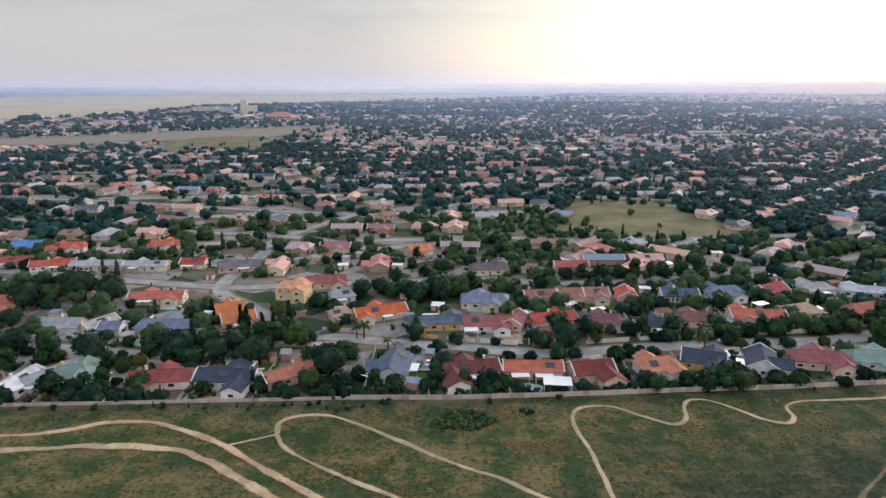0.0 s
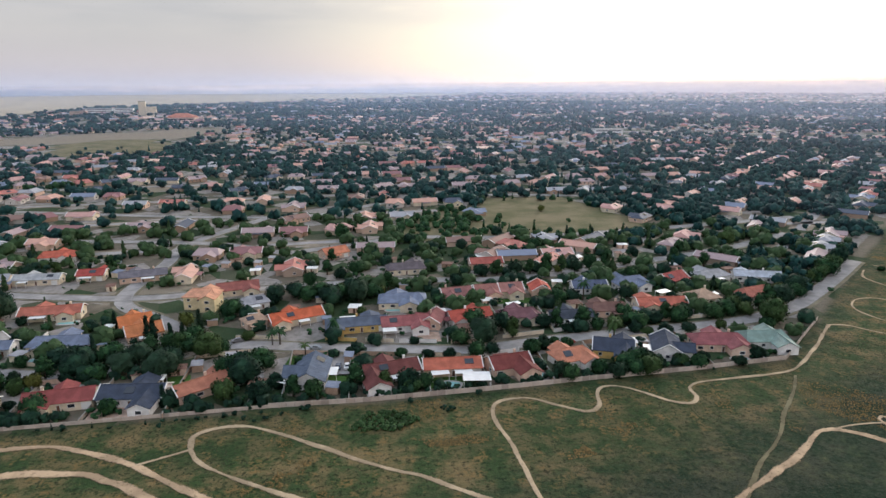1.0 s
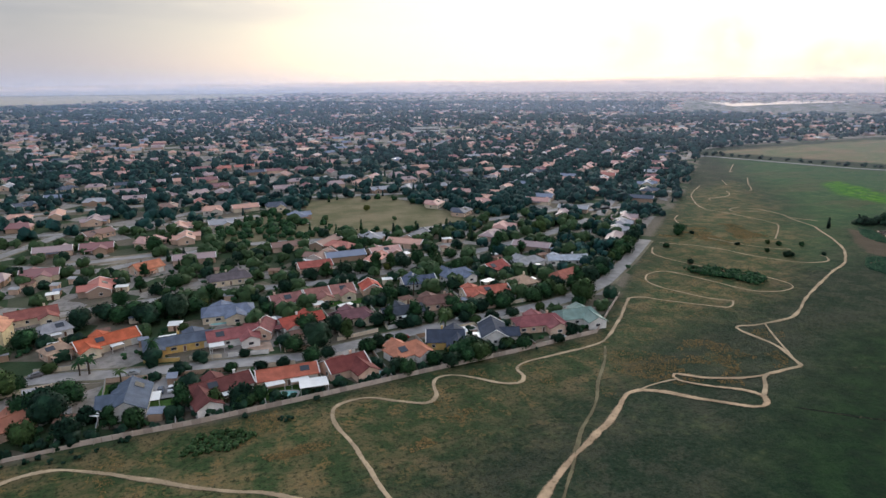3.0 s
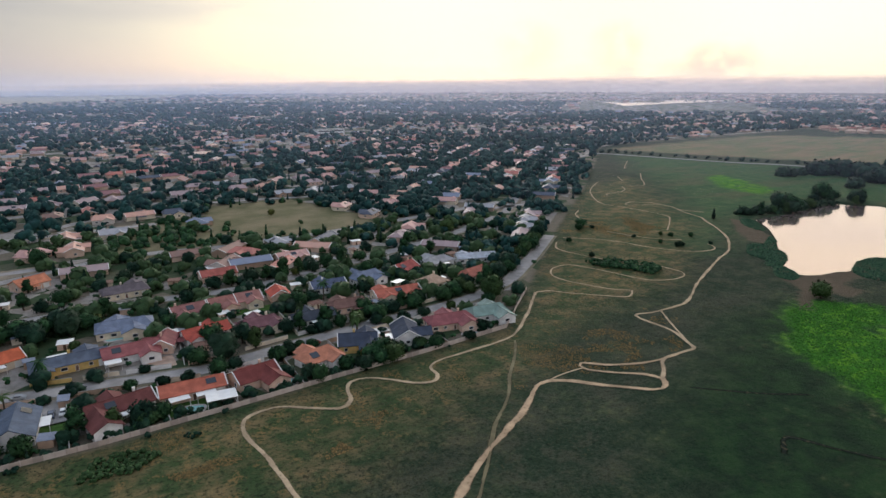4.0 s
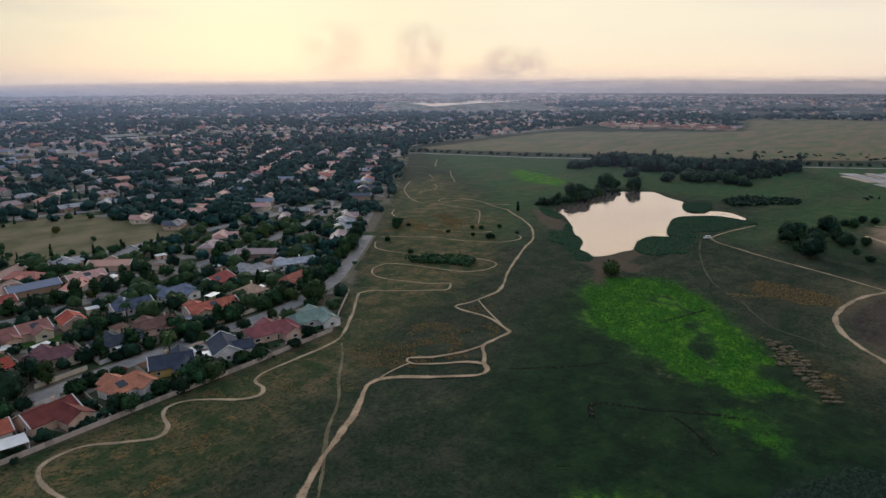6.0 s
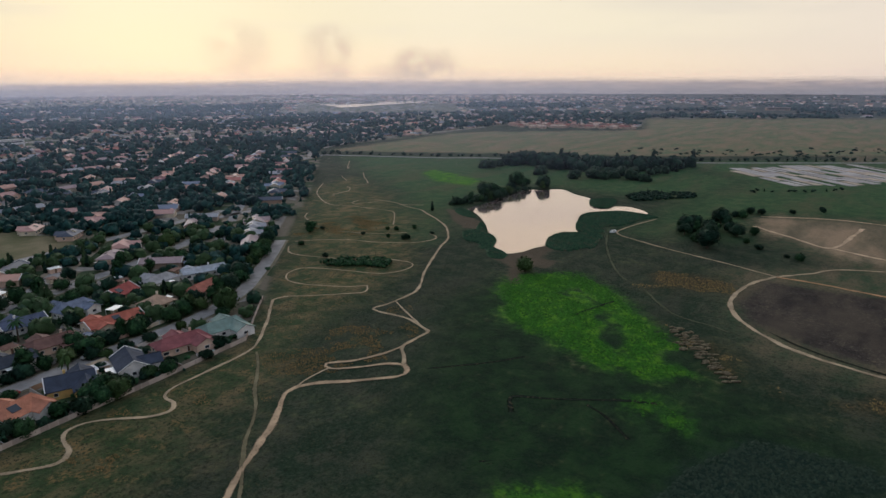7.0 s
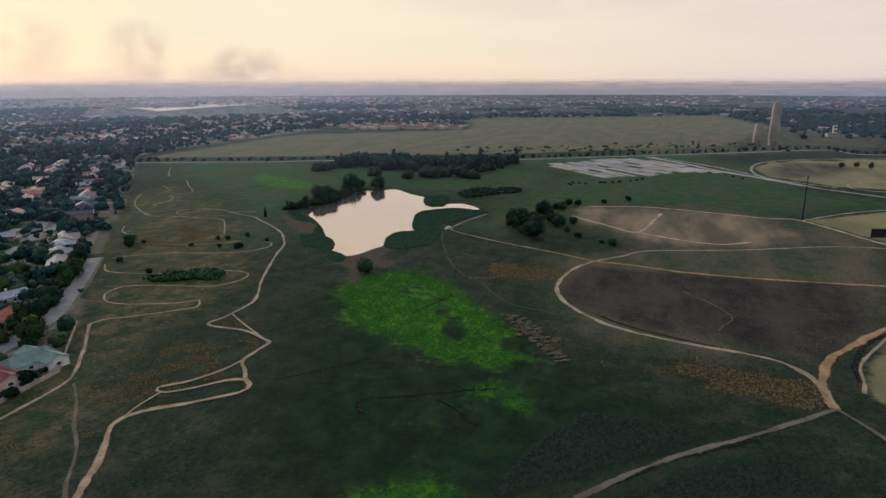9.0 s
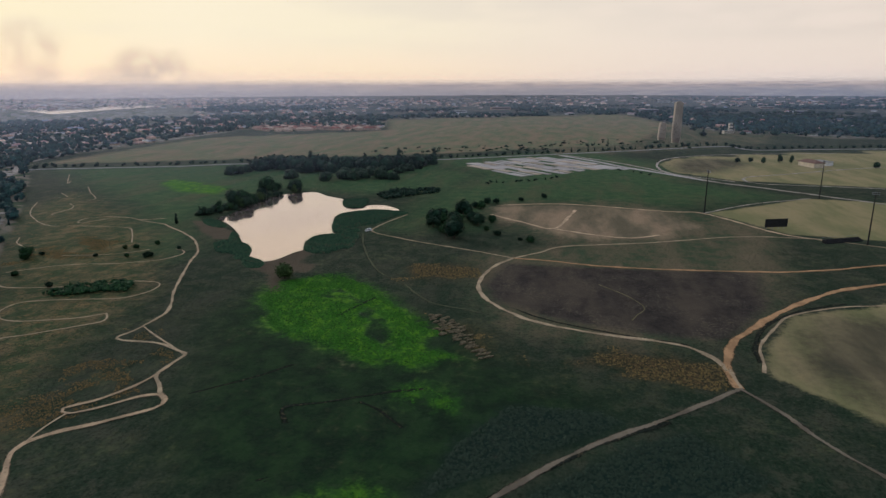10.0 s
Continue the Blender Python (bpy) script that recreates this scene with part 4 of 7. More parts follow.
def house(m, length, width, roof_mat, wall_mat, wing=None, rise=2.3, hip=0.0, storeys=1, chimney=True, seed=0, label="", windows=True, garage=True, detail=True):
    """A suburban house: body with an optional wing towards -y, roof, windows, doors, chimney."""
    r = random.Random(seed)
    root = empty("house", m, label, "house", "houses of the suburb")
    eave = 2.7 * storeys + 0.2
    over = 0.55
    walls, roof = Geo(), Geo()
    wall_shape(walls, 0, 0, length, width, eave, rise, over, hip)
    roof_shape(roof, 0, 0, length, width, eave, rise, over, hip)
    if wing:
        wx, wl, ww = wing
        out = abs(wl)
        sgn = -1 if wl > 0 else 1
        cy = sgn * (width / 2 + out) / 2
        ln = width / 2 + out
        rw = rise * (ww / 2 + over) / (width / 2 + over)
        wall_shape(walls, wx, cy, ln, ww, eave, min(rw, rise * 0.98), over, 0, True)
        roof_shape(roof, wx, cy, ln, ww, eave + 0.01, min(rw, rise * 0.98), over, 0, True)
    back = r.random() < 0.6
    if back and length > 10:
        bx, bw, bl = r.uniform(-0.28, 0.28) * length, width * 0.72, r.uniform(2.5, 4.5)
        rb = rise * (bw / 2 + over) / (width / 2 + over)
        wall_shape(walls, bx, (width / 2 + bl) / 2, width / 2 + bl, bw, eave, rb, over, 0, True)
        roof_shape(roof, bx, (width / 2 + bl) / 2, width / 2 + bl, bw, eave + 0.015, rb, over, 0, True)
    part("wall", walls, wall_mat, root)
    part("roof", roof, roof_mat, root)
    if not hip and r.random() < 0.6:                 # raised white gable edges
        for s in (-1, 1):
            g = Geo()
            for q in (-1, 1):
                u = s * (length / 2 + over - 0.12)
                p0, p1 = Vector((u, q * (width / 2 + over), eave + 0.06)), Vector((u, 0, eave + rise + 0.1))
                g.tube([p0, p1], [0.2, 0.2], 4)
            part("parapet", g, FRAME_WHITE, root)
    if detail and r.random() < 0.75:                 # veranda on posts
        vx, vw = r.uniform(-0.25, 0.25) * length, r.uniform(3.5, 6)
        side = -1 if (wing is None or abs(vx - wing[0]) > (vw + wing[2]) / 2 or wing[1] < 0) else 1
        vy = side * (width / 2 + 1.6)
        part("veranda_roof", Geo().box(vx, vy, 2.4, vw, 3.0, 0.1), r.choice((SHEET, roof_mat, SHEET)), root)
        for s in (-1, 1):
            part("post", Geo().box(vx + s * (vw / 2 - 0.15), vy + side * 1.35, 0, 0.13, 0.13, 2.42), FRAME_WHITE, root)
    if detail and r.random() < 0.35:                 # solar geyser or panels
        px0 = r.uniform(-0.3, 0.3) * length
        k = rise / (width / 2 + over)
        y0, y1 = -width * 0.12, -width * 0.36
        z0, z1 = eave + rise + y0 * k + 0.08, eave + rise + y1 * k + 0.08
        part("solar_panel", Geo().put([(px0 - 1.4, y1, z1), (px0 + 1.4, y1, z1), (px0 + 1.4, y0, z0), (px0 - 1.4, y0, z0)] + [(px0 - 1.4, y1, z1 + 0.1), (px0 + 1.4, y1, z1 + 0.1), (px0 + 1.4, y0, z0 + 0.1), (px0 - 1.4, y0, z0 + 0.1)],
             [(3, 2, 1, 0), (4, 5, 6, 7), (0, 1, 5, 4), (1, 2, 6, 5), (2, 3, 7, 6), (3, 0, 4, 7)]), GLASS, root)
    if windows:
        for st in range(storeys):
            z = 0.95 + 2.7 * st
            n = max(2, int(length / 3.6))
            for k in range(n):
                x = -length / 2 + length * (k + 0.5) / n + r.uniform(-0.3, 0.3)
                if wing and abs(x - wing[0]) < wing[2] / 2 + 0.9 and wing[1] > 0:
                    continue
                if k == n // 2 and st == 0:
                    opening(root, "door", x, -width / 2, 0.05, 1.0, 2.1, 0, DOOR_WOOD)
                elif garage and k == n - 1 and st == 0:
                    opening(root, "garage_door", x, -width / 2, 0.05, 2.6, 2.15, 0, FRAME_WHITE)
                else:
                    opening(root, "window", x, -width / 2, z, r.choice((1.2, 1.5, 2.0)), 1.2, 0)
            for s in (1, 3):
                opening(root, "window", (length / 2) * (1 if s == 1 else -1), r.uniform(-0.2, 0.2) * width, z, 1.4, 1.2, s)
            if wing and wing[1] > 0:
                opening(root, "window", wing[0], -width / 2 - wing[1], z, min(1.8, wing[2] - 1.5), 1.2, 0)
    if chimney:
        cx = r.uniform(-0.35, 0.35) * length
        c = Geo().box(cx, 0.8, eave, 0.7, 0.55, rise + 0.9).box(cx, 0.8, eave + rise + 0.9, 0.86, 0.7, 0.12)
        part("chimney", c, wall_mat, root)
    return root


def wmat(c):
    return plain("plaster", c, 0.9, 0.2, 0.4)


HOUSE_SPOTS = []     # x, y, radius of ground taken


def put_houses(rows):
    for k, (x, y, turn, length, width, wing, rise, hip, roof_c, wall_c, label) in enumerate(rows):
        mat = roofing("roof_" + label.split()[0], roof_c, roof_c in (PALE, GREY, GREEN, BLUE))
        house(pose(x, y, 0, 0, 0, turn), length, width, mat, wmat(wall_c), wing, rise, hip, 2 if "two-storey" in label else 1, k % 2 == 0, k + int(x), label)
        HOUSE_SPOTS.append((x, y, length * 0.5 + 1.5))


# first row, behind the garden wall
put_houses([
    (-128, 178, 80, 13, 8, None, 2.0, 0, PALE, WHITE, "pale grey sheet roof house with white walls"),
    (-121, 186, 62, 22, 6, None, 1.4, 0, GREY, WHITE, "grey long low outbuilding with ribbed roof"),
    (-115, 183, 12, 12, 8, (3, 4, 6), 2.6, 3, GREEN, YELLOW, "green hipped roof house with yellow walls"),
    (-106, 179, 5, 7, 6, None, 1.6, 0, (0.35, 0.45, 0.42), CREAM, "teal pale sheet roof cottage beside the garden wall"),
    (-86, 180.5, 7, 18, 8, (-5, 3, 6), 2.2, 0, (0.24, 0.07, 0.065), CREAM, "maroon tiled house with cream walls"),
    (-66, 181, -5, 18, 9, (5, 6, 6), 2.3, 0, SLATE, WHITE, "dark slate roof house with white gables and paved yard"),
    (-46, 184.5, 36, 21, 7, None, 2.0, 0, (0.36, 0.15, 0.10), PEACH, "salmon brown tiled long house with peach walls"),
    (-16, 188, 84, 16, 10, None, 2.9, 0, (0.10, 0.125, 0.17), WHITE, "blue-grey gabled house with striped pergola and white walls"),
    (8, 186, 12, 18, 8, (-6, 8, 7), 2.3, 0, (0.15, 0.055, 0.05), WHITE, "dark red-brown tiled house with white gables"),
    (28, 187, -2, 18, 8, None, 1.9, 0, (0.42, 0.13, 0.085), PEACH, "orange-red tiled house with peach walls"),
    (46, 185.5, 10, 13, 9, (3.5, 5.5, 7), 2.6, 0, (0.17, 0.05, 0.045), PEACH, "dark red tiled house with a peach gable"),
    (68, 188, 14, 13, 9, (3, 3, 6), 2.5, 3, (0.45, 0.19, 0.12), WHITE, "salmon tiled hipped house with white porch"),
    (84, 192.5, -22, 13, 9, (4, 4, 7), 2.8, 0, SLATE, YELLOW, "dark blue slate house with yellow gable"),
    (102, 191, 70, 14, 9, (-2, 4, 6), 2.9, 0, SLATE, WHITE, "dark slate steep gabled house with white walls"),
    (122, 193, -10, 18, 9, (5, 4, 7), 2.4, 3, (0.25, 0.09, 0.095), PEACH, "maroon pink hipped house with patio"),
    (139, 193, -8, 15, 9, (4, 5, 7), 2.4, 2, GREEN, WHITE, "grey-green sheet roof house on the corner plot"),
])
# second row, across the street
put_houses([
    (-143, 225, -3, 18, 8, (2, 2, 3), 2.4, 0, GREY, WHITE, "grey dormered long house with white walls"),
    (-129, 226, 60, 12, 7, None, 1.8, 0, (0.33, 0.31, 0.29), CREAM, "tan grey roof outbuilding with cream walls"),
    (-122, 222.5, 0, 8, 7, None, 1.8, 0, BLUEGREY, WHITE, "blue-grey small gabled cottage beside the pool"),
    (-103, 224, -2, 20, 9, (-4, 3, 6), 2.0, 2, BLUEGREY, CREAM, "blue-grey hipped long house with white trim"),
    (-84, 240, 25, 11, 8, (3, 4, 6), 2.8, 0, (0.50, 0.17, 0.07), CREAM, "bright orange tiled house with steep gables"),
    (-78, 230, 25, 12, 8, None, 2.8, 0, (0.48, 0.18, 0.08), PEACH, "bright orange tiled wing house with peach walls"),
    (-120, 257, 5, 22, 8, (6, 3, 6), 2.0, 0, (0.40, 0.14, 0.10), CREAM, "salmon red long tiled house with solar panels"),
    (-64, 262, -8, 13, 9, (4, 3, 6), 2.2, 3, (0.55, 0.28, 0.18), (0.72, 0.60, 0.38), "peach tiled two-storey villa with cream walls"),
    (-40, 236, 30, 8, 7, None, 2.0, 2, TAN, PEACH, "tan hipped small garage house"),
    (-25, 238, 22, 20, 8, (-7, 3, 6), 2.2, 0, (0.48, 0.12, 0.06), CREAM, "orange-red long tiled house with cream walls"),
    (-2, 228, 4, 22, 9, (-8, 3, 6), 1.8, 0, (0.10, 0.12, 0.16), YELLOW, "dark blue-grey low roof house with yellow walls"),
    (16, 226, 2, 17, 9, (5, 4, 6), 2.2, 0, (0.28, 0.10, 0.10), WHITE, "dusty maroon tiled house with white gable"),
    (27, 228, 70, 11, 7, None, 2.3, 0, (0.22, 0.08, 0.08), PEACH, "maroon gabled house with brick drive"),
    (17, 252, -4, 19, 11, (3, 4, 8), 2.3, 3, BLUEGREY, CREAM, "blue-grey hipped large house with pool terrace"),
    (41, 230, 10, 16, 8, (-5, 3, 5), 2.1, 0, (0.40, 0.09, 0.065), WHITE, "red tiled house with white veranda"),
])
put_houses([
    (60, 228, 4, 15, 9, (5, 3, 6), 2.1, 2, (0.17, 0.085, 0.095), CREAM, "purple-brown hipped house under trees"),
    (79, 224, 0, 16, 8, None, 2.0, 0, (0.06, 0.07, 0.09), WHITE, "dark slate roof long house with white windows"),
    (97, 230, -4, 15, 9, None, 2.0, 2, (0.17, 0.095, 0.08), PEACH, "brown hipped tiled house"),
    (120, 233, -4, 20, 9, (-5, 2, 6), 2.0, 0, (0.42, 0.13, 0.09), CREAM, "salmon red tiled long house on the street"),
    (141, 238, 10, 11, 10, None, 2.8, 5, TAN, CREAM, "tan pyramid roof house behind hedges"),
    (165, 239, 15, 15, 9, (4, 3, 6), 2.4, 2, (0.40, 0.15, 0.11), CREAM, "salmon hipped house at the bend"),
    (40, 256, 8, 13, 9, (-3, 4, 6), 2.5, 0, (0.28, 0.13, 0.12), PEACH, "pinkish brown double gabled house"),
    (53, 258, 4, 10, 9, (2, 4, 6), 2.5, 0, (0.30, 0.14, 0.12), PEACH, "pinkish tiled gabled townhouse"),
    (64, 259, 2, 10, 9, (1, 4, 6), 2.5, 0, (0.31, 0.15, 0.13), CREAM, "pinkish tiled townhouse with cream gable"),
    (77, 258, 86, 10, 8, None, 2.4, 0, (0.44, 0.10, 0.07), PEACH, "bright red gabled house with peach wall"),
    (99, 258, -3, 15, 9, (3, 4, 6), 2.2, 0, (0.09, 0.11, 0.17), WHITE, "dark blue roof house with white gable"),
    (119, 260, 10, 15, 10, (3, 3, 6), 2.6, 3, BLUEGREY, WHITE, "blue-grey hipped house with bay"),
    (140, 263, 24, 13, 9, None, 2.7, 0, (0.33, 0.09, 0.08), PEACH, "red tiled house with steep roof"),
    (160, 266, 14, 16, 10, None, 2.0, 3, (0.30, 0.30, 0.31), WHITE, "light grey hipped house among trees"),
    (181, 262, -18, 20, 8, None, 1.8, 0, (0.40, 0.43, 0.48), WHITE, "pale blue-grey long sheet roof house"),
])
put_houses([
    (-53, 278, 12, 17, 9, (5, 4, 6), 2.3, 0, (0.27, 0.10, 0.085), CREAM, "red-brown tiled house with cream gable end"),
    (-43, 258, 20, 10, 8, None, 2.2, 2, GREY, WHITE, "grey hipped small house among trees"),
    (-180, 252, 10, 18, 9, None, 2.2, 0, (0.42, 0.16, 0.10), PEACH, "orange tiled long house under tall trees"),
    (-178, 240, 5, 14, 8, None, 2.0, 2, (0.36, 0.15, 0.1), PEACH, "orange-brown hipped house beside the drive"),
    (-171, 306, 4, 24, 7, None, 1.8, 0, (0.36, 0.37, 0.39), CREAM, "light grey long flat building with many windows"),
    (-146, 305, 0, 20, 7, None, 1.8, 0, (0.36, 0.37, 0.38), CREAM, "light grey long building with windows"),
    (-193, 307, 16, 20, 8, None, 2.0, 0, (0.42, 0.10, 0.07), WHITE, "red tiled long building with white walls"),
    (-216, 313, 10, 18, 8, None, 2.0, 0, (0.32, 0.08, 0.07), WHITE, "dark red tiled building with white walls"),
    (-229, 347, 15, 18, 9, None, 1.8, 0, BLUE, WHITE, "bright blue sheet roof building with white walls"),
    (-206, 341, 10, 20, 9, (5, 3, 6), 2.3, 2, (0.45, 0.11, 0.08), WHITE, "red hipped house with white walls"),
    (-154, 346, 5, 17, 9, (4, 3, 6), 2.3, 2, (0.45, 0.12, 0.08), WHITE, "orange-red hipped house with white walls"),
    (-124, 309, 0, 12, 8, None, 2.0, 0, (0.33, 0.07, 0.06), CREAM, "deep red small tiled house"),
    (-100, 304, 14, 20, 8, None, 2.0, 0, (0.16, 0.15, 0.17), PEACH, "dark grey long roof house beside open ground"),
    (-13, 332, 30, 13, 9, None, 2.6, 0, (0.50, 0.19, 0.11), PEACH, "bright salmon gabled house among trees"),
    (22, 298, 4, 18, 9, None, 2.2, 2, (0.13, 0.11, 0.12), CREAM, "dark brown roof long house"),
    (62, 302, 2, 16, 8, None, 2.1, 0, (0.36, 0.11, 0.09), PEACH, "red tiled house behind the trees"),
])

# ------------------------------------------------------------------ the rest of the suburb, lot by lot
rs = np.random.RandomState(11)
PROTO = []
for k, (ln, wd, wing, rise, hip) in enumerate(((16, 9, (4, 3, 6), 2.2, 0), (15, 9, None, 2.2, 3), (18, 8, (-5, 3, 6), 2.1, 0), (13, 10, (2, 4, 7), 2.5, 2), (20, 8, None, 1.9, 0))):
    PROTO.append(house(pose(0, 0, -60), ln, wd, ROOF_ANY, WALL_ANY, wing, rise, hip, 1, False, 50 + k, "tiled suburban house with plastered walls", k < 4, False, k < 3))


def shift(x, y):
    """How the streets bend: grid coordinates to the ground."""
    return x + 14 * math.sin(y / 160), y + 16 * math.sin(x / 210 + y / 500)


spots = []
for band, (row0, row1) in enumerate(((2.4, 62), (62, 130))):
    pitch = 38 if band == 0 else 44
    for row in np.arange(row0, row1):
        y0 = 170 + row * pitch * (1 if band == 0 else 0.95)
        for x0 in np.arange(-2600, 3600, 23 if band == 0 else 40):
            x, y = shift(x0 + rs.uniform(-3, 3), y0 + rs.uniform(-3, 3) + (3 if int(row) % 2 else -3))
            # rows beside the open veld follow its slanting edge
            spots.append((x, y, 6 * math.sin(x / 130) + rs.choice((0, 0, 0, 90, 45)) + rs.uniform(-5, 5)))
for y0 in np.arange(-1700, 360, 46):                  # the town beyond the open fields
    for x0 in np.arange(1150, 4300, 42):
        x, y = shift(x0 + rs.uniform(-9, 9), y0 + rs.uniform(-9, 9))
        spots.append((x, y, rs.uniform(0, 180)))
for row in range(5):
    for s in np.arange(0, 640, 19):
        o = 14 + row * 34 + (5 if row % 2 else 0)
        x, y = 176 + s * 0.707 - o * 0.707 + rs.uniform(-2, 2), 214 + s * 0.70 + o * 0.707 + rs.uniform(-2, 2)
        spots.append((x, y, 45 + rs.choice((0, 0, 90)) + rs.uniform(-4, 4)))
spots = np.array(spots)
edge_gap = gap([(139, 179.6), (174, 211), (264, 294), (390, 402), (580, 576), (655, 645)], spots[:, 0], spots[:, 1])
slanted = np.arange(len(spots)) >= len(spots) - 5 * len(np.arange(0, 640, 19))
town_d = depth_in(TOWN, spots[:, 0], spots[:, 1])
keep = (town_d > 9) & ~inside(PARK, spots[:, 0], spots[:, 1]) & ~inside(OVAL, spots[:, 0], spots[:, 1]) & ~inside(RESERVE, spots[:, 0], spots[:, 1]) & ~inside(COPSE, spots[:, 0], spots[:, 1]) & (depth_in(FARLAKE, spots[:, 0], spots[:, 1]) < -40)
azs, ds = np.degrees(np.arctan2(spots[:, 0], spots[:, 1])), np.hypot(spots[:, 0], spots[:, 1])
keep &= ~((azs > 43.5) & (azs < 57) & (ds > 1900) & (ds < 2700))
keep &= slanted | ~((edge_gap < 190) & (spots[:, 1] > 200) & (spots[:, 0] > 120))
for pts in STREETS:
    keep &= gap(pts, spots[:, 0], spots[:, 1]) > 11
for hx, hy, hr in HOUSE_SPOTS:
    keep &= np.hypot(spots[:, 0] - hx, spots[:, 1] - hy) > hr + 8
keep &= ((spots[:, 1] > 268) | (spots[:, 0] > 1100)) & (np.hypot(spots[:, 0], spots[:, 1]) > 240)
az = np.degrees(np.arctan2(spots[:, 0], spots[:, 1]))
keep &= (az > -48) & (az < 122) & (rs.rand(len(spots)) < 0.88)
spots = spots[keep]
dist = np.hypot(spots[:, 0], spots[:, 1])
keep = rs.rand(len(spots)) < np.where(dist < 450, 0.95, np.clip(1.02 - dist / 2500, 0.2, 0.9)) * np.where((spots[:, 1] < 700) & (dist > 1250), np.clip(0.55 + 1.1 * rough_noise(spots[:, 0] / 160, spots[:, 1] / 160, 19), 0.08, 1), 1)
spots, dist = spots[keep], dist[keep]
order = np.argsort(dist)
spots, dist = spots[order], dist[order]
NEAR_HOUSES = 250
for k, (x, y, a) in enumerate(spots[:NEAR_HOUSES]):
    copy_thing(PROTO[rs.randint(len(PROTO))], pose(x, y, 0, 0, 0, a + rs.choice((0, 180))))
    HOUSE_SPOTS.append((x, y, 9))
for root in PROTO:
    for o in (*root.children_recursive, root):
        bpy.data.objects.remove(o)


def far_town():
    """The houses past the first rows, wall and roof of each an island of its own."""
    walls, roofs = Geo(), Geo()
    for (x, y, a), d in zip(spots[NEAR_HOUSES:], dist[NEAR_HOUSES:]):
        ln, wd, rise = rs.uniform(12, 19), rs.uniform(7.5, 9.5), rs.uniform(1.7, 2.6)
        if d > 1500:
            ln, wd, rise = ln * 1.25, wd * 1.25, rise * 1.3
        t = radians(a)
        c, s = math.cos(t), math.sin(t)

        def at(pts):
            return [(x + u * c - w * s, y + u * s + w * c, z) for u, w, z in pts]

        e, p, q = 2.8, ln / 2, wd / 2
        h = rs.choice((0, 0, 3))
        walls.put(at([(-p, -q, 0), (p, -q, 0), (p, q, 0), (-p, q, 0), (-p, -q, e), (p, -q, e), (p, q, e), (-p, q, e), (-p + h, 0, e + rise * 0.9), (p - h, 0, e + rise * 0.9)]),
                  [(0, 1, 5, 4), (2, 3, 7, 6), (1, 2, 6, 9, 5), (3, 0, 4, 8, 7)])
        p, q = p + 0.5, q + 0.5
        roofs.put(at([(-p, -q, e - 0.1), (p, -q, e - 0.1), (p, q, e - 0.1), (-p, q, e - 0.1), (-p + h, 0, e + rise), (p - h, 0, e + rise)]),
                  [(0, 1, 5, 4), (2, 3, 4, 5), (1, 2, 5), (3, 0, 4), (3, 2, 1, 0)])
        for _ in range(rs.randint(0, 3)):            # sheds, carports and patios
            u0, w0, sz = rs.uniform(-9, 9), rs.choice((-1, 1)) * rs.uniform(6.5, 10), rs.uniform(1.6, 3.2)
            walls.put(at([(u0 + a * sz, w0 + b * sz * 0.7, z) for z in (0, 2.3) for a, b in ((-1, -1), (1, -1), (1, 1), (-1, 1))]), [(4, 5, 6, 7), (0, 1, 5, 4), (1, 2, 6, 5), (3, 0, 4, 7)])
        if rs.rand() < 0.5 and d < 1500:
            # a wing
            o, l2 = rs.uniform(-0.3, 0.3) * ln, rs.uniform(4, 7)
            roofs.put(at([(o - 3.3, 0, e), (o + 3.3, 0, e), (o + 3.3, -q - l2, e - 0.1), (o - 3.3, -q - l2, e - 0.1), (o, 0, e + rise * 0.8), (o, -q - l2, e + rise * 0.8)]),
                      [(0, 3, 5, 4), (2, 1, 4, 5), (3, 2, 5), (0, 1, 2, 3)])
            walls.put(at([(o - 2.8, -q, 0), (o + 2.8, -q, 0), (o + 2.8, -q - l2 + 0.6, 0), (o - 2.8, -q - l2 + 0.6, 0), (o - 2.8, -q, e), (o + 2.8, -q, e), (o + 2.8, -q - l2 + 0.6, e), (o - 2.8, -q - l2 + 0.6, e)]),
                      [(0, 3, 7, 4), (2, 1, 5, 6), (3, 2, 6, 7)])
    root = empty("far_houses", pose(0, 0, 0), "distant suburb of tiled and sheet roofed houses", "houses")
    root["kind"] = "stuff"
    part("wall", walls, WALL_FAR, root)
    part("roof", roofs, ROOF_FAR, root)


far_town()


def side_street(line, label):
    """A street with its verges, left out where it would leave the town."""
    road, verge = Geo(), Geo()
    n = len(line)
    px_, py_ = np.array([p[0] for p in line]), np.array([p[1] for p in line])
    ok = (depth_in(TOWN, px_, py_) > 10) & ~inside(PARK, px_, py_) & ~inside(COPSE, px_, py_) & ~inside(RESERVE, px_, py_) & ~inside(OVAL, px_, py_)
    for pts in STREETS:
        ok &= gap(pts, px_, py_) > 9
    for hx, hy, hr in HOUSE_SPOTS:
        ok &= np.hypot(px_ - hx, py_ - hy) > hr * 0.6 + 3
    for g, w, z in ((verge, 6.2, 0.05), (road, 3.2, 0.09)):
        l, r = offset_line(line, w), offset_line(line, -w)
        for k in range(n - 1):
            if ok[k] and ok[k + 1]:
                g.put([(*l[k], z), (*r[k], z), (*r[k + 1], z), (*l[k + 1], z), (*l[k], -0.1), (*r[k], -0.1), (*r[k + 1], -0.1), (*l[k + 1], -0.1)], [(0, 1, 2, 3), (4, 0, 3, 7), (1, 5, 6, 2)])
    if road.f:
        thing("pavement", verge, SANDY, "dusty sand verge along a side street", "verge", kind="structure")
        thing("road", road, ASPHALT, label, "road", kind="structure")


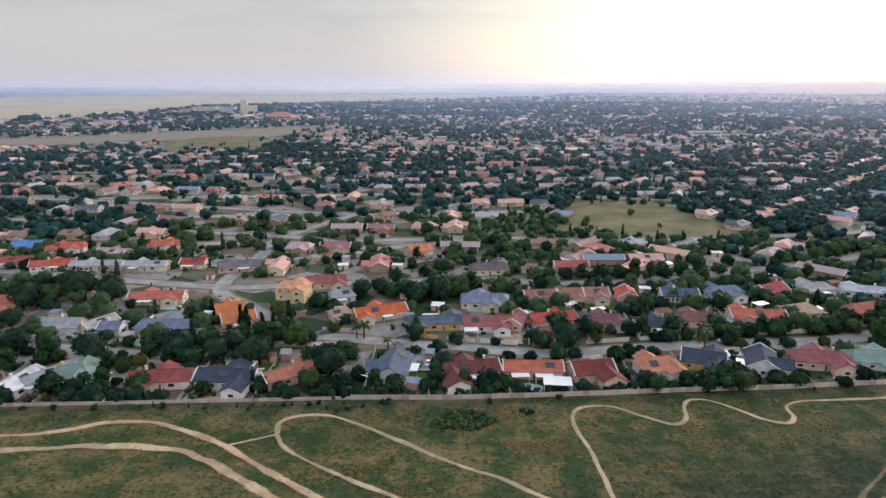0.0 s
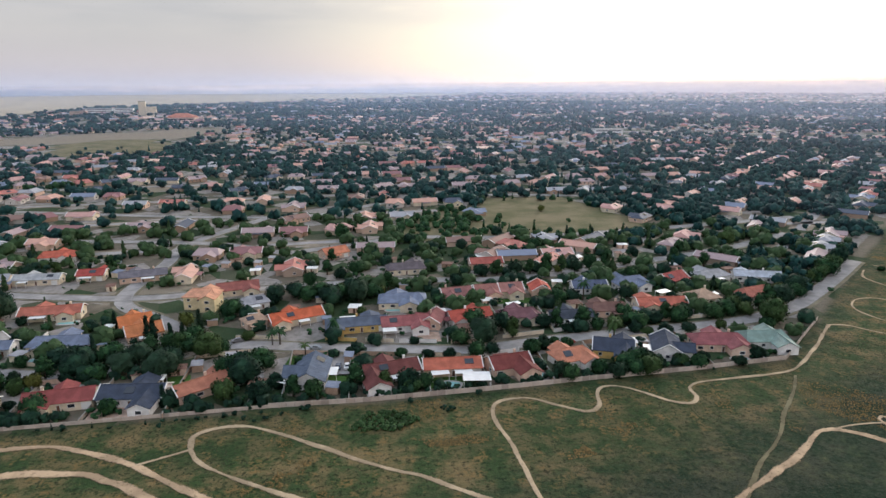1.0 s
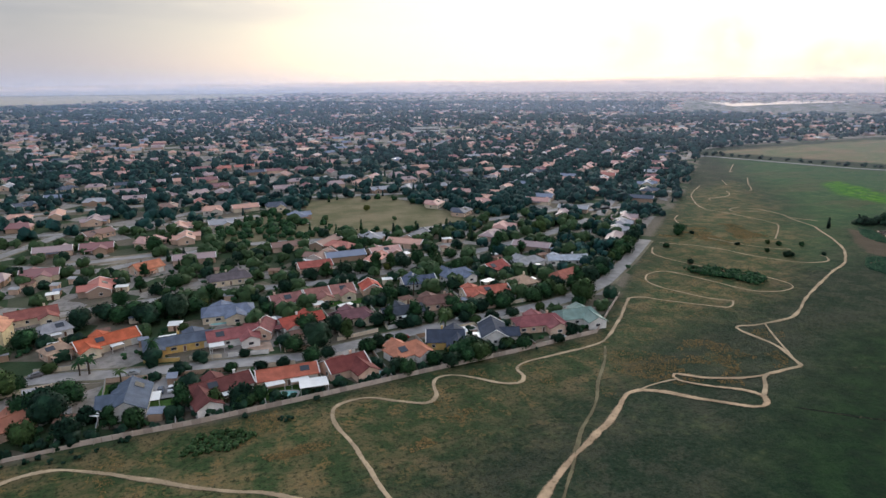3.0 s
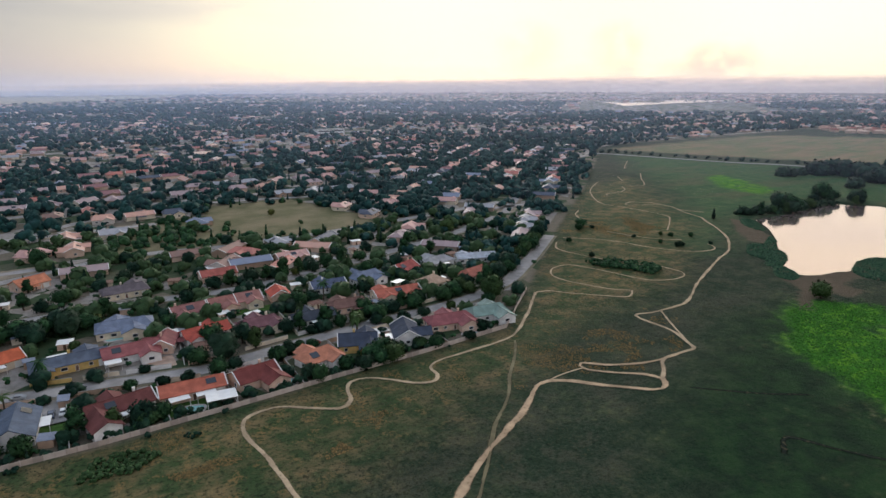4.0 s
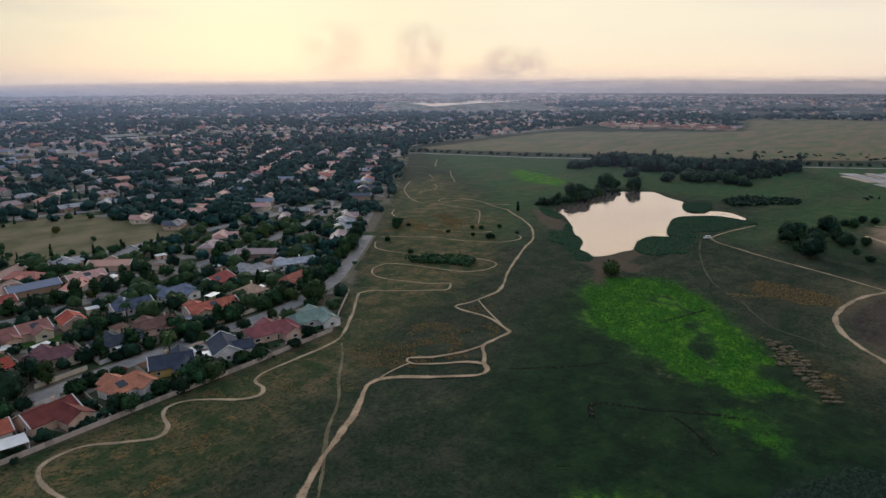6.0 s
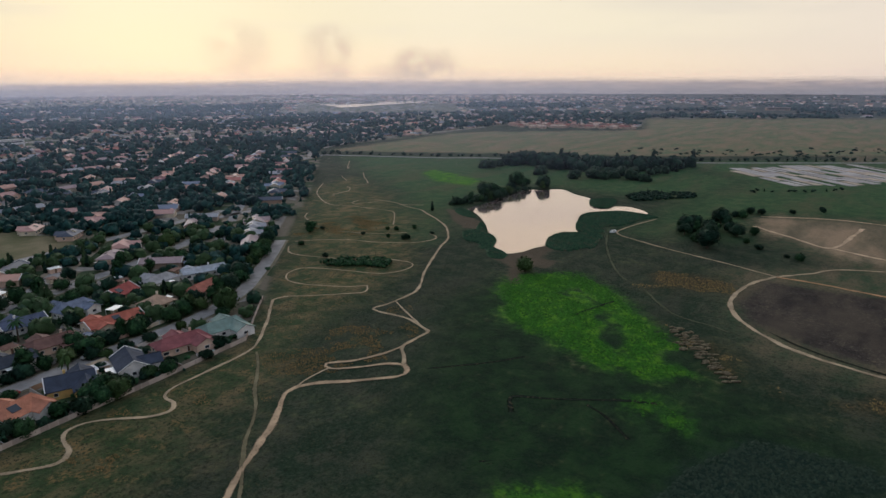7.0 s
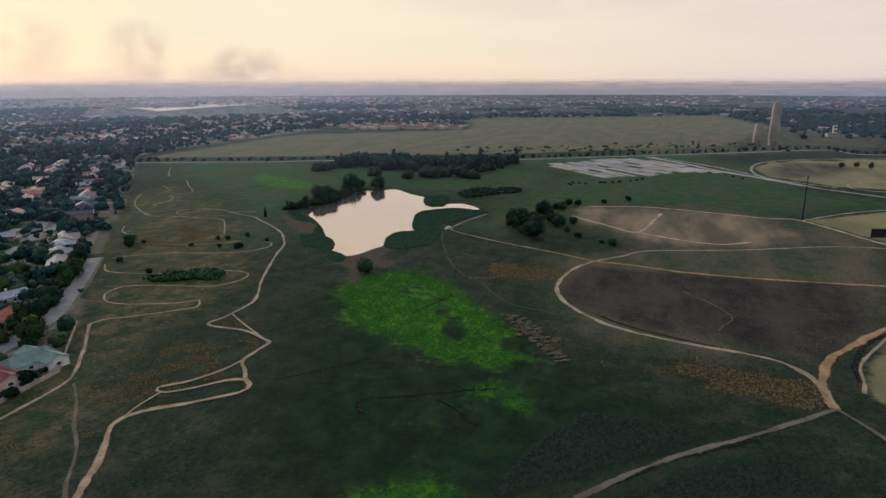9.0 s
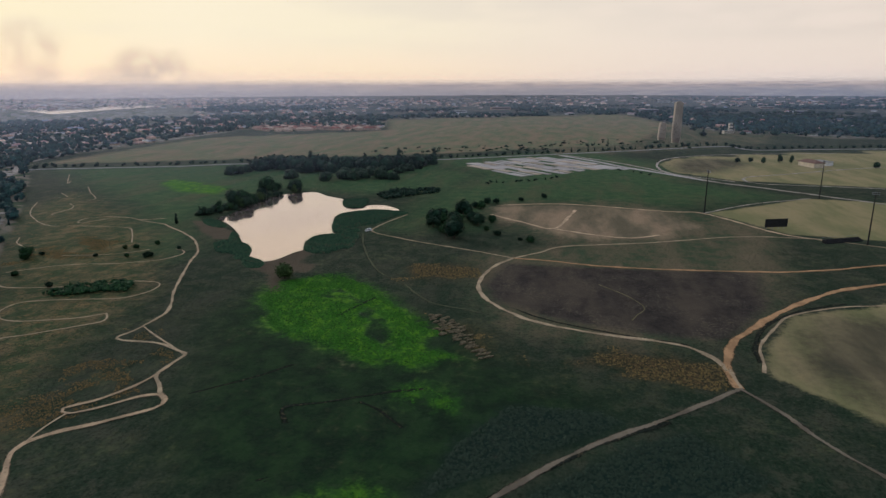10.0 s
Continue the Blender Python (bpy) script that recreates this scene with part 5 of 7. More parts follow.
for k in range(2, 16):
    side_street([shift(x, 204.2 + 76 * k) for x in np.arange(-1000, 1100, 14)], "grey side street between the house rows")
for o in (33.5, 101.5):
    side_street([(176 + t * 0.707 - o * 0.707, 214 + t * 0.70 + o * 0.707) for t in np.arange(10, 640, 14)], "grey street along the slanting house rows")
for x0 in (-560, -330, 20, 300, 560):
    side_street([shift(x0 + 22 * math.sin(t / 90), t) for t in np.arange(400, 1400, 14)], "grey cross street of the suburb")

# ------------------------------------------------------------------ trees


def ico(level):
    bm = bmesh.new()
    bmesh.ops.create_icosphere(bm, subdivisions=level, radius=1.0)
    v = np.array([p.co[:] for p in bm.verts])
    f = np.array([[p.index for p in q.verts] for q in bm.faces])
    bm.free()
    return v, f


ICO = {1: ico(1), 2: ico(2)}


def leafy_normals(v, height, rng):
    """Normals that lean outwards from the crown's core, as leaves do, with some scatter."""
    n = (v - np.array([0, 0, height * 0.38])) * np.array([1.0, 1.0, 1.15])
    n = n / (np.linalg.norm(n, axis=1)[:, None] + 1e-6) + rng.normal(0, 0.42, v.shape)
    return n / np.linalg.norm(n, axis=1)[:, None]


def lump(rng, level, centre, size, rough):
    v, f = ICO[level]
    n = rough_noise(v[:, 0] * 3.1 + rng.uniform(0, 40), v[:, 1] * 3.1 + v[:, 2] * 2.7, rng.randint(99))
    w = v * (1 + rough * n[:, None] + rng.uniform(-rough, rough, (len(v), 1)) * 0.6)
    return w * size + centre, f


def sprays(rng, points, outward, size):
    """Small bent leaf clumps, two triangles each, round given points."""
    n = len(points)
    a = rng.normal(size=(n, 3))
    a = a / np.linalg.norm(a, axis=1)[:, None]
    b = np.cross(a, outward + 0.3 * rng.normal(size=(n, 3)))
    b = b / (np.linalg.norm(b, axis=1)[:, None] + 1e-6)
    s = size * rng.uniform(0.6, 1.3, (n, 1))
    v = np.stack([points - a * s, points + b * s * 0.6 + outward * s * 0.3, points + a * s, points - b * s * 0.6 + outward * s * 0.2], 1).reshape(-1, 3)
    q = v.reshape(n, 4, 3)
    flip = np.einsum("ij,ij->i", np.cross(q[:, 1] - q[:, 0], q[:, 2] - q[:, 0]), outward) < 0
    q[flip] = q[flip][:, [0, 3, 2, 1]]
    v = q.reshape(-1, 3)
    k = np.arange(n)[:, None] * 4
    return v, np.concatenate([k + [0, 1, 2], k + [0, 2, 3]])


def crown_parts(rng, shape, height, radius, level=1, lobes=9, leaves=420, leaf=0.42, core=1.0):
    """Lobes and leaf clumps of a crown: lists of vertices and triangles."""
    out = []
    tips, outs = [], []
    for k in range(lobes):
        if shape == "round":
            a, e = k * 2.4 + rng.uniform(-0.4, 0.4), rng.uniform(-0.7, 1.0)
            d = np.array([math.cos(a) * math.cos(e), math.sin(a) * math.cos(e), math.sin(e)])
            c = d * np.array([radius * 0.55, radius * 0.55, height * 0.25]) + [0, 0, height * 0.47]
            s = np.array([1, 1, 0.95]) * radius * rng.uniform(0.42, 0.62)
        elif shape == "column":
            t = (k + 0.5) / lobes
            c = np.array([rng.uniform(-0.15, 0.15) * radius, rng.uniform(-0.15, 0.15) * radius, height * (0.08 + 0.86 * t)])
            s = np.array([1, 1, 1.7]) * radius * (1.05 - 0.8 * t) * 0.9
        else:                                    # tall and open
            a = k * 2.4
            t = rng.uniform(0.35, 0.95)
            c = np.array([math.cos(a), math.sin(a), 0]) * radius * 0.6 * (1.15 - t) + [0, 0, height * t]
            s = np.array([1, 1, 0.9]) * radius * rng.uniform(0.3, 0.5)
        v, f = lump(rng, level, c, s * core, 0.2)
        out.append((v, f))
        m = leaves // lobes
        d = rng.normal(size=(m, 3))
        d /= np.linalg.norm(d, axis=1)[:, None]
        tips.append(c + d * s * rng.uniform(0.88, 1.22, (m, 1)))
        outs.append(d)
    if leaves:
        out.append(sprays(rng, np.concatenate(tips), np.concatenate(outs), leaf))
    return out


def np_mesh(name, parts, mat, normals=None):
    n, vs, fs = 0, [], []
    for v, f in parts:
        vs.append(v)
        fs.append(f + n)
        n += len(v)
    v, f = np.concatenate(vs).astype(np.float32), np.concatenate(fs).astype(np.int32)
    me = bpy.data.meshes.new(name)
    me.vertices.add(len(v))
    me.vertices.foreach_set("co", v.ravel())
    me.loops.add(f.size)
    me.loops.foreach_set("vertex_index", f.ravel())
    me.polygons.add(len(f))
    me.polygons.foreach_set("loop_start", np.arange(0, f.size, 3, dtype=np.int32))
    me.materials.append(mat)
    me.update()
    me.validate()
    if normals is not None:
        me.polygons.foreach_set("use_smooth", np.ones(len(f), bool))
        me.normals_split_custom_set_from_vertices(normals.astype(np.float32).tolist())
    return me


def tree(shape, height, radius, mat, label, seed, category="tree"):
    """A tapered trunk with limbs and a crown of lobes and leaf clumps."""
    rng = np.random.RandomState(seed)
    root = empty("tree", pose(0, 0, -80), label, category, "trees of the gardens")
    g = Geo()
    top = height * (0.62 if shape != "column" else 0.85)
    r = 0.05 * height ** 0.9
    lean = rng.uniform(-0.04, 0.04, 2) * height
    g.tube([(0, 0, -0.2), (lean[0] * 0.3, lean[1] * 0.3, top * 0.4), (lean[0], lean[1], top)], [r * 1.3, r, r * 0.35], 7)
    if shape != "column":
        for k in range(5):
            a = k * 1.26 + rng.uniform(-0.3, 0.3)
            z0 = top * rng.uniform(0.35, 0.7)
            q = radius * 0.6
            g.tube([(0, 0, z0), (math.cos(a) * q * 0.5, math.sin(a) * q * 0.5, z0 + height * 0.10), (math.cos(a) * q, math.sin(a) * q, z0 + height * 0.2)], [r * 0.5, r * 0.35, r * 0.15], 5)
    part("trunk", g, BARK, root)
    bits = crown_parts(rng, shape, height, radius, 2, 12 if shape != "column" else 8, 900 if shape != "column" else 420, 0.44, 0.76)
    crown = new("crown", np_mesh("crown", bits, mat, leafy_normals(np.concatenate([v for v, _ in bits]), height, rng)))
    crown.parent = root
    return root


def palm(height, label, seed):
    rng = np.random.RandomState(seed)
    root = empty("palm_tree", pose(0, 0, -80), label, "palm tree", "palms")
    part("trunk", Geo().tube([(0, 0, -0.2), (0.1, 0, height * 0.5), (0.05, 0.1, height)], [0.3, 0.24, 0.22], 7), BARK, root)
    g = Geo()
    for k in range(18):
        a, rise = k * 2.4, rng.uniform(-0.5, 1.0)
        pts = [Vector((math.cos(a) * d, math.sin(a) * d, height + rise * d - 0.28 * d * d)) for d in (0, 0.9, 1.8, 2.6)]
        side = Vector((-math.sin(a), math.cos(a), 0))
        ws = (0.1, 0.42, 0.4, 0.05)
        v = [q + side * w * s - Vector((0, 0, 0.25 * w)) * abs(s) for q, w in zip(pts, ws) for s in (-1, 0, 1)]
        g.put(v, [(3 * i + j, 3 * i + 3 + j, 3 * i + 4 + j, 3 * i + 1 + j) for i in range(3) for j in (0, 1)])
    part("crown", g, LEAF, root)
    return root


BROAD = "round green broadleaf garden tree with a dense crown"
KINDS = {
    "big": [tree("round", 10.0, 5.4, LEAF_DARK, "large dark green broadleaf tree with a dense crown", 1), tree("round", 9.0, 5.0, LEAF, BROAD, 2)],
    "mid": [tree("round", 7.0, 3.7, LEAF, BROAD, 3), tree("round", 6.5, 3.4, LEAF_DARK, BROAD, 4), tree("open", 8.0, 3.4, LEAF, "tall open green garden tree", 5)],
    "small": [tree("round", 4.2, 2.3, LEAF, "small round green garden tree", 6), tree("round", 3.6, 2.2, LEAF_DARK, "small dark bushy garden tree", 7)],
    "lime": [tree("round", 5.5, 2.8, LEAF_LIME, "yellow-green garden tree with light leaves", 8)],
    "column": [tree("column", 10.0, 1.5, LEAF_DARK, "dark slender upright cypress tree", 9), tree("column", 8.0, 1.2, LEAF_DARK, "dark slender upright cypress tree", 10)],
    "palm": [palm(6.0, "feathery palm with a slim trunk", 11)],
}
rt = np.random.RandomState(23)
TREE_SPOTS = []


def plant(kind, x, y, size=1.0):
    src = KINDS[kind][rt.randint(len(KINDS[kind]))]
    k = size * rt.uniform(0.78, 1.2)
    copy_thing(src, pose(x, y, 0, 0, 0, rt.uniform(0, 360)) @ Matrix.Diagonal((k, k, k * rt.uniform(0.8, 1.15), 1)))
    TREE_SPOTS.append((x, y, 3.0 * k))


# trees that stand out, street by street
for kind, size, pts in (
    ("big", 1.15, [(-172, 250), (-165, 258), (-156, 262), (-145, 266), (-139, 258)]),
    ("big", 0.85, [(-90, 205), (-97, 208), (-82, 208), (-34, 200), (-50, 248), (43, 208), (51, 218), (102, 215)]),
    ("big", 0.95, [(-83, 197), (-89, 201), (-76, 200), (-73, 205), (-61, 201), (-60, 214), (-52, 210), (-63, 195), (-35, 188), (-32, 197), (-39, 192), (-147, 206), (-133, 203), (-118, 197)]),
    ("mid", 0.9, [(-138, 188), (-108, 192), (-102, 176), (-115, 173), (79, 176), (84, 176), (89, 176), (63, 176), (6, 176), (13, 177), (37, 196), (43, 198), (93, 213), (100, 209), (111, 217), (120, 217), (-41, 191)]),
    ("big", 0.9, [(-35, 262), (-28, 268), (-22, 262), (-15, 266), (-9, 261), (-3, 266), (5, 262), (-12, 256), (-1, 257)]),
    ("mid", 1.0, [(-70, 211), (-66, 220), (-58, 222), (-62, 212), (32, 250), (42, 224), (81, 244), (88, 246), (102, 226), (83, 217), (67, 219), (73, 220), (112, 246)]),
    ("mid", 0.95, [(116, 220), (121, 220), (126, 222), (136, 219), (143, 221), (150, 222), (157, 224), (164, 228), (148, 228), (155, 231)]),
    ("mid", 0.9, [(87, 181), (83, 180.5), (91, 182), (62, 179), (-3, 178), (-30, 176), (-21, 177), (-91, 175), (-118, 176), (-40, 178)]),
    ("small", 1.0, [(12, 175), (15, 176), (18, 177), (-14, 175), (-71, 174), (94, 181), (103, 181), (108, 179), (122, 179), (-108, 177), (74, 180), (112, 184), (130, 184), (-26, 184), (0, 190), (57, 196)]),
    ("mid", 1.0, [(57, 287), (64, 288), (73, 290), (80, 288), (88, 287), (96, 287), (104, 289), (112, 292), (121, 294), (132, 296), (50, 290), (-9, 292), (-22, 284), (-1, 301), (-16, 300)]),
    ("column", 1.0, [(-68, 226), (-64, 227), (-72, 224), (-75, 226), (-91, 240), (0, 182), (-60, 236)]),
    ("palm", 1.0, [(-31, 217), (-28, 216), (-10, 222), (-20, 206), (88, 203), (93, 246)]),
    ("lime", 0.9, [(-98, 192), (-8, 270), (8, 268), (-65, 240), (95, 288), (-154, 217)]),
    ("small", 1.0, [(-154, 216), (-140, 210), (-133, 195), (-128, 198), (-110, 194), (-103, 190), (-20, 196), (62, 200), (70, 201), (28, 198), (13, 200), (148, 206), (152, 208)]),
):
    for x, y in pts:
        plant(kind, x + rt.uniform(-0.8, 0.8), y + rt.uniform(-0.8, 0.8), size)


def edge_near(x, y):
    return gap(TOWN_EDGE[4:], x, y)


def scatter(n, lo, hi, rng):
    """Random points of the town between two distances, even over its area."""
    a, d = np.radians(rng.uniform(-46, 120, n)), np.sqrt(rng.uniform(lo * lo, hi * hi, n))
    x, y = d * np.sin(a), d * np.cos(a)
    ok = (depth_in(TOWN, x, y) > 2.5) & (depth_in(FARLAKE, x, y) < -15)
    ok &= rng.rand(n) < np.clip(0.62 + 0.8 * rough_noise(x / 55, y / 55, 41), 0.15, 1)
    ok &= ~(inside(PARK, x, y) & (rng.rand(n) < 0.96)) & ~(inside(OVAL, x, y) & (rng.rand(n) < 0.93))
    ok &= ~inside(RESERVE, x, y) & ~(inside(COPSE, x, y) & (rng.rand(n) < 0.7))
    for pts in STREETS:
        ok &= gap(pts, x, y) > 3.9
    # side streets stay clear, with trees along them
    v = y - 16 * np.sin(x / 210 + y / 500)
    off = np.abs((v - 204.2 + 38) % 76 - 38)
    ok &= (d > 1300) | (edge_near(x, y) < 190) | ((off > 4.5) & ((off < 10) | (off > 26) | (rng.rand(n) < 0.5)))
    # few trees among the roofs of the old town
    az = np.degrees(np.arctan2(x, y))
    ok &= ~((az < -9) & (d > 1330) & (d < 2080) & (rng.rand(n) < 0.45))
    ok &= ~((d > 1900) & (az > 42) & (rough_noise(x / 260, y / 260, 47) < -0.1))
    # open fields before the far lake, cleared along the camera's line of sight
    az = np.degrees(np.arctan2(x, y))
    ok &= ~((az > 43.5) & (az < 57) & (d > 1900) & (d < 2700))
    return x[ok], y[ok], d[ok]


# street trees on both sides of the first street
line = curve_through(STREETS[0], 1.0)
at = 250
while at < len(line) - 2:
    (ax, ay), (bx, by) = line[at], line[at + 1]
    side = rt.choice((-1, 1)) if ax < 168 else 1
    o = side * rt.uniform(4.4, 6.0)
    px_, py_ = ax - (by - ay) * o, ay + (bx - ax) * o
    bend = ax > 138
    if -46 < ax < 34 and rt.rand() < 0.7:             # the wide bend of the street is open
        at += 6
        continue
    if min(gap(s, [px_], [py_])[0] for s in STREETS) > 4.0 and not any((px_ - a) ** 2 + (py_ - b) ** 2 < 9 for a, b, c in TREE_SPOTS):
        plant(rt.choice(("mid", "small", "big")) if bend else rt.choice(("small", "small", "mid")), px_, py_, 0.9 if bend else 0.85)
    at += int(rt.uniform(3, 6) if bend else rt.uniform(6, 15))


def free_of_houses(x, y, reach):
    ok = np.ones(len(x), bool)
    hs = np.array(HOUSE_SPOTS)
    for k in range(len(x)):
        near = np.hypot(hs[:, 0] - x[k], hs[:, 1] - y[k]) < hs[:, 2] * reach
        ok[k] = not near.any()
    return ok


x, y, d = scatter(2600, 185, 390, rt)
ok = free_of_houses(x, y, 0.72)
count = 0
for px_, py_ in zip(x[ok], y[ok]):
    if count >= 36 or any((px_ - a) ** 2 + (py_ - b) ** 2 < (c + 1.4) ** 2 for a, b, c in TREE_SPOTS):
        continue
    plant(rt.choice(("mid", "mid", "small", "small", "big", "lime", "column"), p=(0.3, 0.15, 0.2, 0.13, 0.12, 0.03, 0.07)), px_, py_, 0.9)
    count += 1


def woods(name, label, pts, level_leaves, mat, size_lo, size_hi, rng, flat=1.0, kind="stuff", sink=1.2):
    """Many crowns joined into one sheet of trees."""
    bank = []
    for k in range(10):
        lobes, leaves, leaf = level_leaves
        shape = "column" if k == 9 and lobes > 3 else "round"
        rk = np.random.RandomState(300 + k)
        high = 7.5 if shape == "round" else 9.0
        bits = crown_parts(rk, shape, high, 3.8 if shape == "round" else 1.5, 1, lobes, leaves, leaf)
        v = np.concatenate([b[0] for b in bits])
        starts = np.cumsum([0] + [len(b[0]) for b in bits])
        f = np.concatenate([b[1] + o for b, o in zip(bits, starts)])
        bank.append((v, f, leafy_normals(v, high, rk)))
    out, norms = [], []
    for x, y in pts:
        c, s = math.cos(rng.uniform(0, 6.3)), math.sin(rng.uniform(0, 6.3))
        n = math.hypot(c, s)
        c, s = c / n, s / n
        k = rng.uniform(size_lo, size_hi)
        v, f, nv = bank[rng.randint(10)]
        out.append((np.c_[(v[:, 0] * c - v[:, 1] * s) * k + x, (v[:, 0] * s + v[:, 1] * c) * k + y, (v[:, 2] - sink) * k * flat], f))
        norms.append(np.c_[nv[:, 0] * c - nv[:, 1] * s, nv[:, 0] * s + nv[:, 1] * c, nv[:, 2]])
    return tagged(new(name, np_mesh(name, out, mat, np.concatenate(norms))), label, "trees", kind=kind)


x, y, d = scatter(30000, 236, 950, rt)
hs = np.array([(a, b, 6.5) for a, b, c in HOUSE_SPOTS] + [(a, b, 6.5) for a, b, _ in spots[NEAR_HOUSES:900]])
ok = np.array([(np.hypot(hs[:, 0] - a, hs[:, 1] - b) > 6.5).all() and (c > 390 or all((a - u) ** 2 + (b - w) ** 2 > 12 for u, w, _ in TREE_SPOTS)) for a, b, c in zip(x, y, d)])
x, y, d = x[ok][:4700], y[ok][:4700], d[ok][:4700]
woods("garden_trees", "green garden and street trees with dense leafy crowns", list(zip(x[d < 430], y[d < 430])), (10, 130, 0.45), LEAF_MID, 0.42, 1.25, rt)
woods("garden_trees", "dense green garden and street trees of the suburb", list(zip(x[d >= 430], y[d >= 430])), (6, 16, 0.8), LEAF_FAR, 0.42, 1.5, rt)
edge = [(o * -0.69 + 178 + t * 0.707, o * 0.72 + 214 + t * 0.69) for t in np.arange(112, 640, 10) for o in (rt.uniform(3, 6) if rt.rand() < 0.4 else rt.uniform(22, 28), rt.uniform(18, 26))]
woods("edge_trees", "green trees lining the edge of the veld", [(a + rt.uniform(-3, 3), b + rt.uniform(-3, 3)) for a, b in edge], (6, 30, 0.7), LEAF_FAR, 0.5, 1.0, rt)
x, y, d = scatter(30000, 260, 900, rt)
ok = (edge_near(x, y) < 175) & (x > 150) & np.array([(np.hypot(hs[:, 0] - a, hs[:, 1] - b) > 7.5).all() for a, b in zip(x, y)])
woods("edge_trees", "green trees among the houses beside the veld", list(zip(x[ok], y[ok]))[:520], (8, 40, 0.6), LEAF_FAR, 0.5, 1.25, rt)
x, y, d = scatter(15000, 930, 1550, rt)
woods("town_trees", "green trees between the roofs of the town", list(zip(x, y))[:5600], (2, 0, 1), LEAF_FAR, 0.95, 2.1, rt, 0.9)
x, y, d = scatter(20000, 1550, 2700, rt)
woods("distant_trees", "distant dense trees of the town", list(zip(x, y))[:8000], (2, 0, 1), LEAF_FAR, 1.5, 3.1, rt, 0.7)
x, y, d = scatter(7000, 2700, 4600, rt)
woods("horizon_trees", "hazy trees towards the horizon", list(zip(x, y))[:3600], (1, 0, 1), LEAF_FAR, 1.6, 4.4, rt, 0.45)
# trees between the near houses
x, y, d = scatter(5200, 176, 400, rt)
ok = free_of_houses(x, y, 0.66)
ok &= np.array([all((a - u) ** 2 + (b - w) ** 2 > (c * 0.8) ** 2 for u, w, c in TREE_SPOTS) for a, b in zip(x, y)])
woods("garden_trees", "dark green broadleaf trees between the near houses", list(zip(x[ok], y[ok]))[:330], (11, 150, 0.42), LEAF_DARK, 0.42, 0.95, rt)
# hedges and shrubs of the near gardens
x, y, d = scatter(4500, 172, 330, rt)
ok = free_of_houses(x, y, 0.62)
woods("garden_shrubs", "low green hedges and shrubs in the gardens", list(zip(x[ok], y[ok]))[:1100], (3, 14, 0.5), LEAF, 0.18, 0.42, rt)

# ------------------------------------------------------------------ water


def sheet(name, poly, z, mat, label, category, grow=0.0, kind="structure"):
    """A flat sheet over a plot, cut into triangles."""
    bm = bmesh.new()
    cx, cy = sum(p[0] for p in poly) / len(poly), sum(p[1] for p in poly) / len(poly)
    vs = [bm.verts.new((x + (x - cx) / math.hypot(x - cx, y - cy) * grow, y + (y - cy) / math.hypot(x - cx, y - cy) * grow, z)) for x, y in poly]
    bmesh.ops.triangulate(bm, faces=[bm.faces.new(vs)])
    me = bpy.data.meshes.new(name)
    bm.normal_update()
    if sum(f.normal.z for f in bm.faces) < 0:
        bmesh.ops.reverse_faces(bm, faces=bm.faces[:])
    bm.to_mesh(me)
    bm.free()
    me.materials.append(mat)
    return tagged(new(name, me), label, category, kind=kind)


def smooth_ring(poly, step=4):
    return curve_through(poly + poly[:1], step)[:-1]


sheet("water", smooth_ring(LAKE), -0.2, WATER, "calm pond reflecting the pale evening sky", "water")
# the small pool's grey-blue base colour stands in for reflected sky
sheet("water", smooth_ring([(124, -15), (130, -22), (131, -31), (122, -36), (115, -24)], 3), 0.14, plain("sky_grey_water", (0.22, 0.24, 0.26), 0.12, 0.2), "small dark pool among the reeds", "water")
sheet("water", smooth_ring(FARLAKE, 30), 0.3, FARWATER, "distant bright sheet of lake water", "water")

# ------------------------------------------------------------------ the garden wall along the veld
PANEL = Geo().box(0, 0, 0, 2.32, 0.10, 1.4).box(0, 0, 1.4, 2.36, 0.16, 0.09)
for z in (0.35, 0.7, 1.05):
    PANEL.box(0, -0.06, z, 2.3, 0.03, 0.03)
PANEL_MESH = PANEL.mesh("panel", [PRECAST])
POST_MESH = Geo().box(0, 0, 0, 0.2, 0.2, 1.55).box(0, 0, 1.55, 0.26, 0.26, 0.08, 0, 0, 0.6).mesh("post", [PRECAST])


def long_wall(pts, label, high=1.0):
    root = empty("garden_wall", pose(0, 0, 0), label, "wall", "walls of the town edge")
    for (ax, ay), (bx, by) in zip(pts, pts[1:]):
        d = math.hypot(bx - ax, by - ay)
        n = max(1, round(d / 2.45))
        t = math.degrees(math.atan2(by - ay, bx - ax))
        for k in range(n):
            f = k / n
            p = new("post", POST_MESH)
            p.parent, p.matrix_basis = root, pose(ax + (bx - ax) * f, ay + (by - ay) * f, 0.0, 0, 0, t) @ Matrix.Diagonal((1, 1, high, 1))
            f = (k + 0.5) / n
            p = new("panel", PANEL_MESH)
            p.parent, p.matrix_basis = root, pose(ax + (bx - ax) * f, ay + (by - ay) * f, 0.0, 0, 0, t) @ Matrix.Diagonal((d / n / 2.45, 1, high, 1))
    return root


long_wall([(-170, 165.5), (-123, 167), (-78, 168.6), (-27, 170.6)], "precast concrete panel wall behind the gardens", 0.72)
long_wall([(-27, 170.6), (2, 170.4), (36, 172.2), (69, 174.6), (104, 176.6), (139, 180)], "precast concrete panel wall with pale coping")
long_wall([(139, 180), (157, 196.5), (174, 211.5)], "precast concrete panel wall at the corner plot")


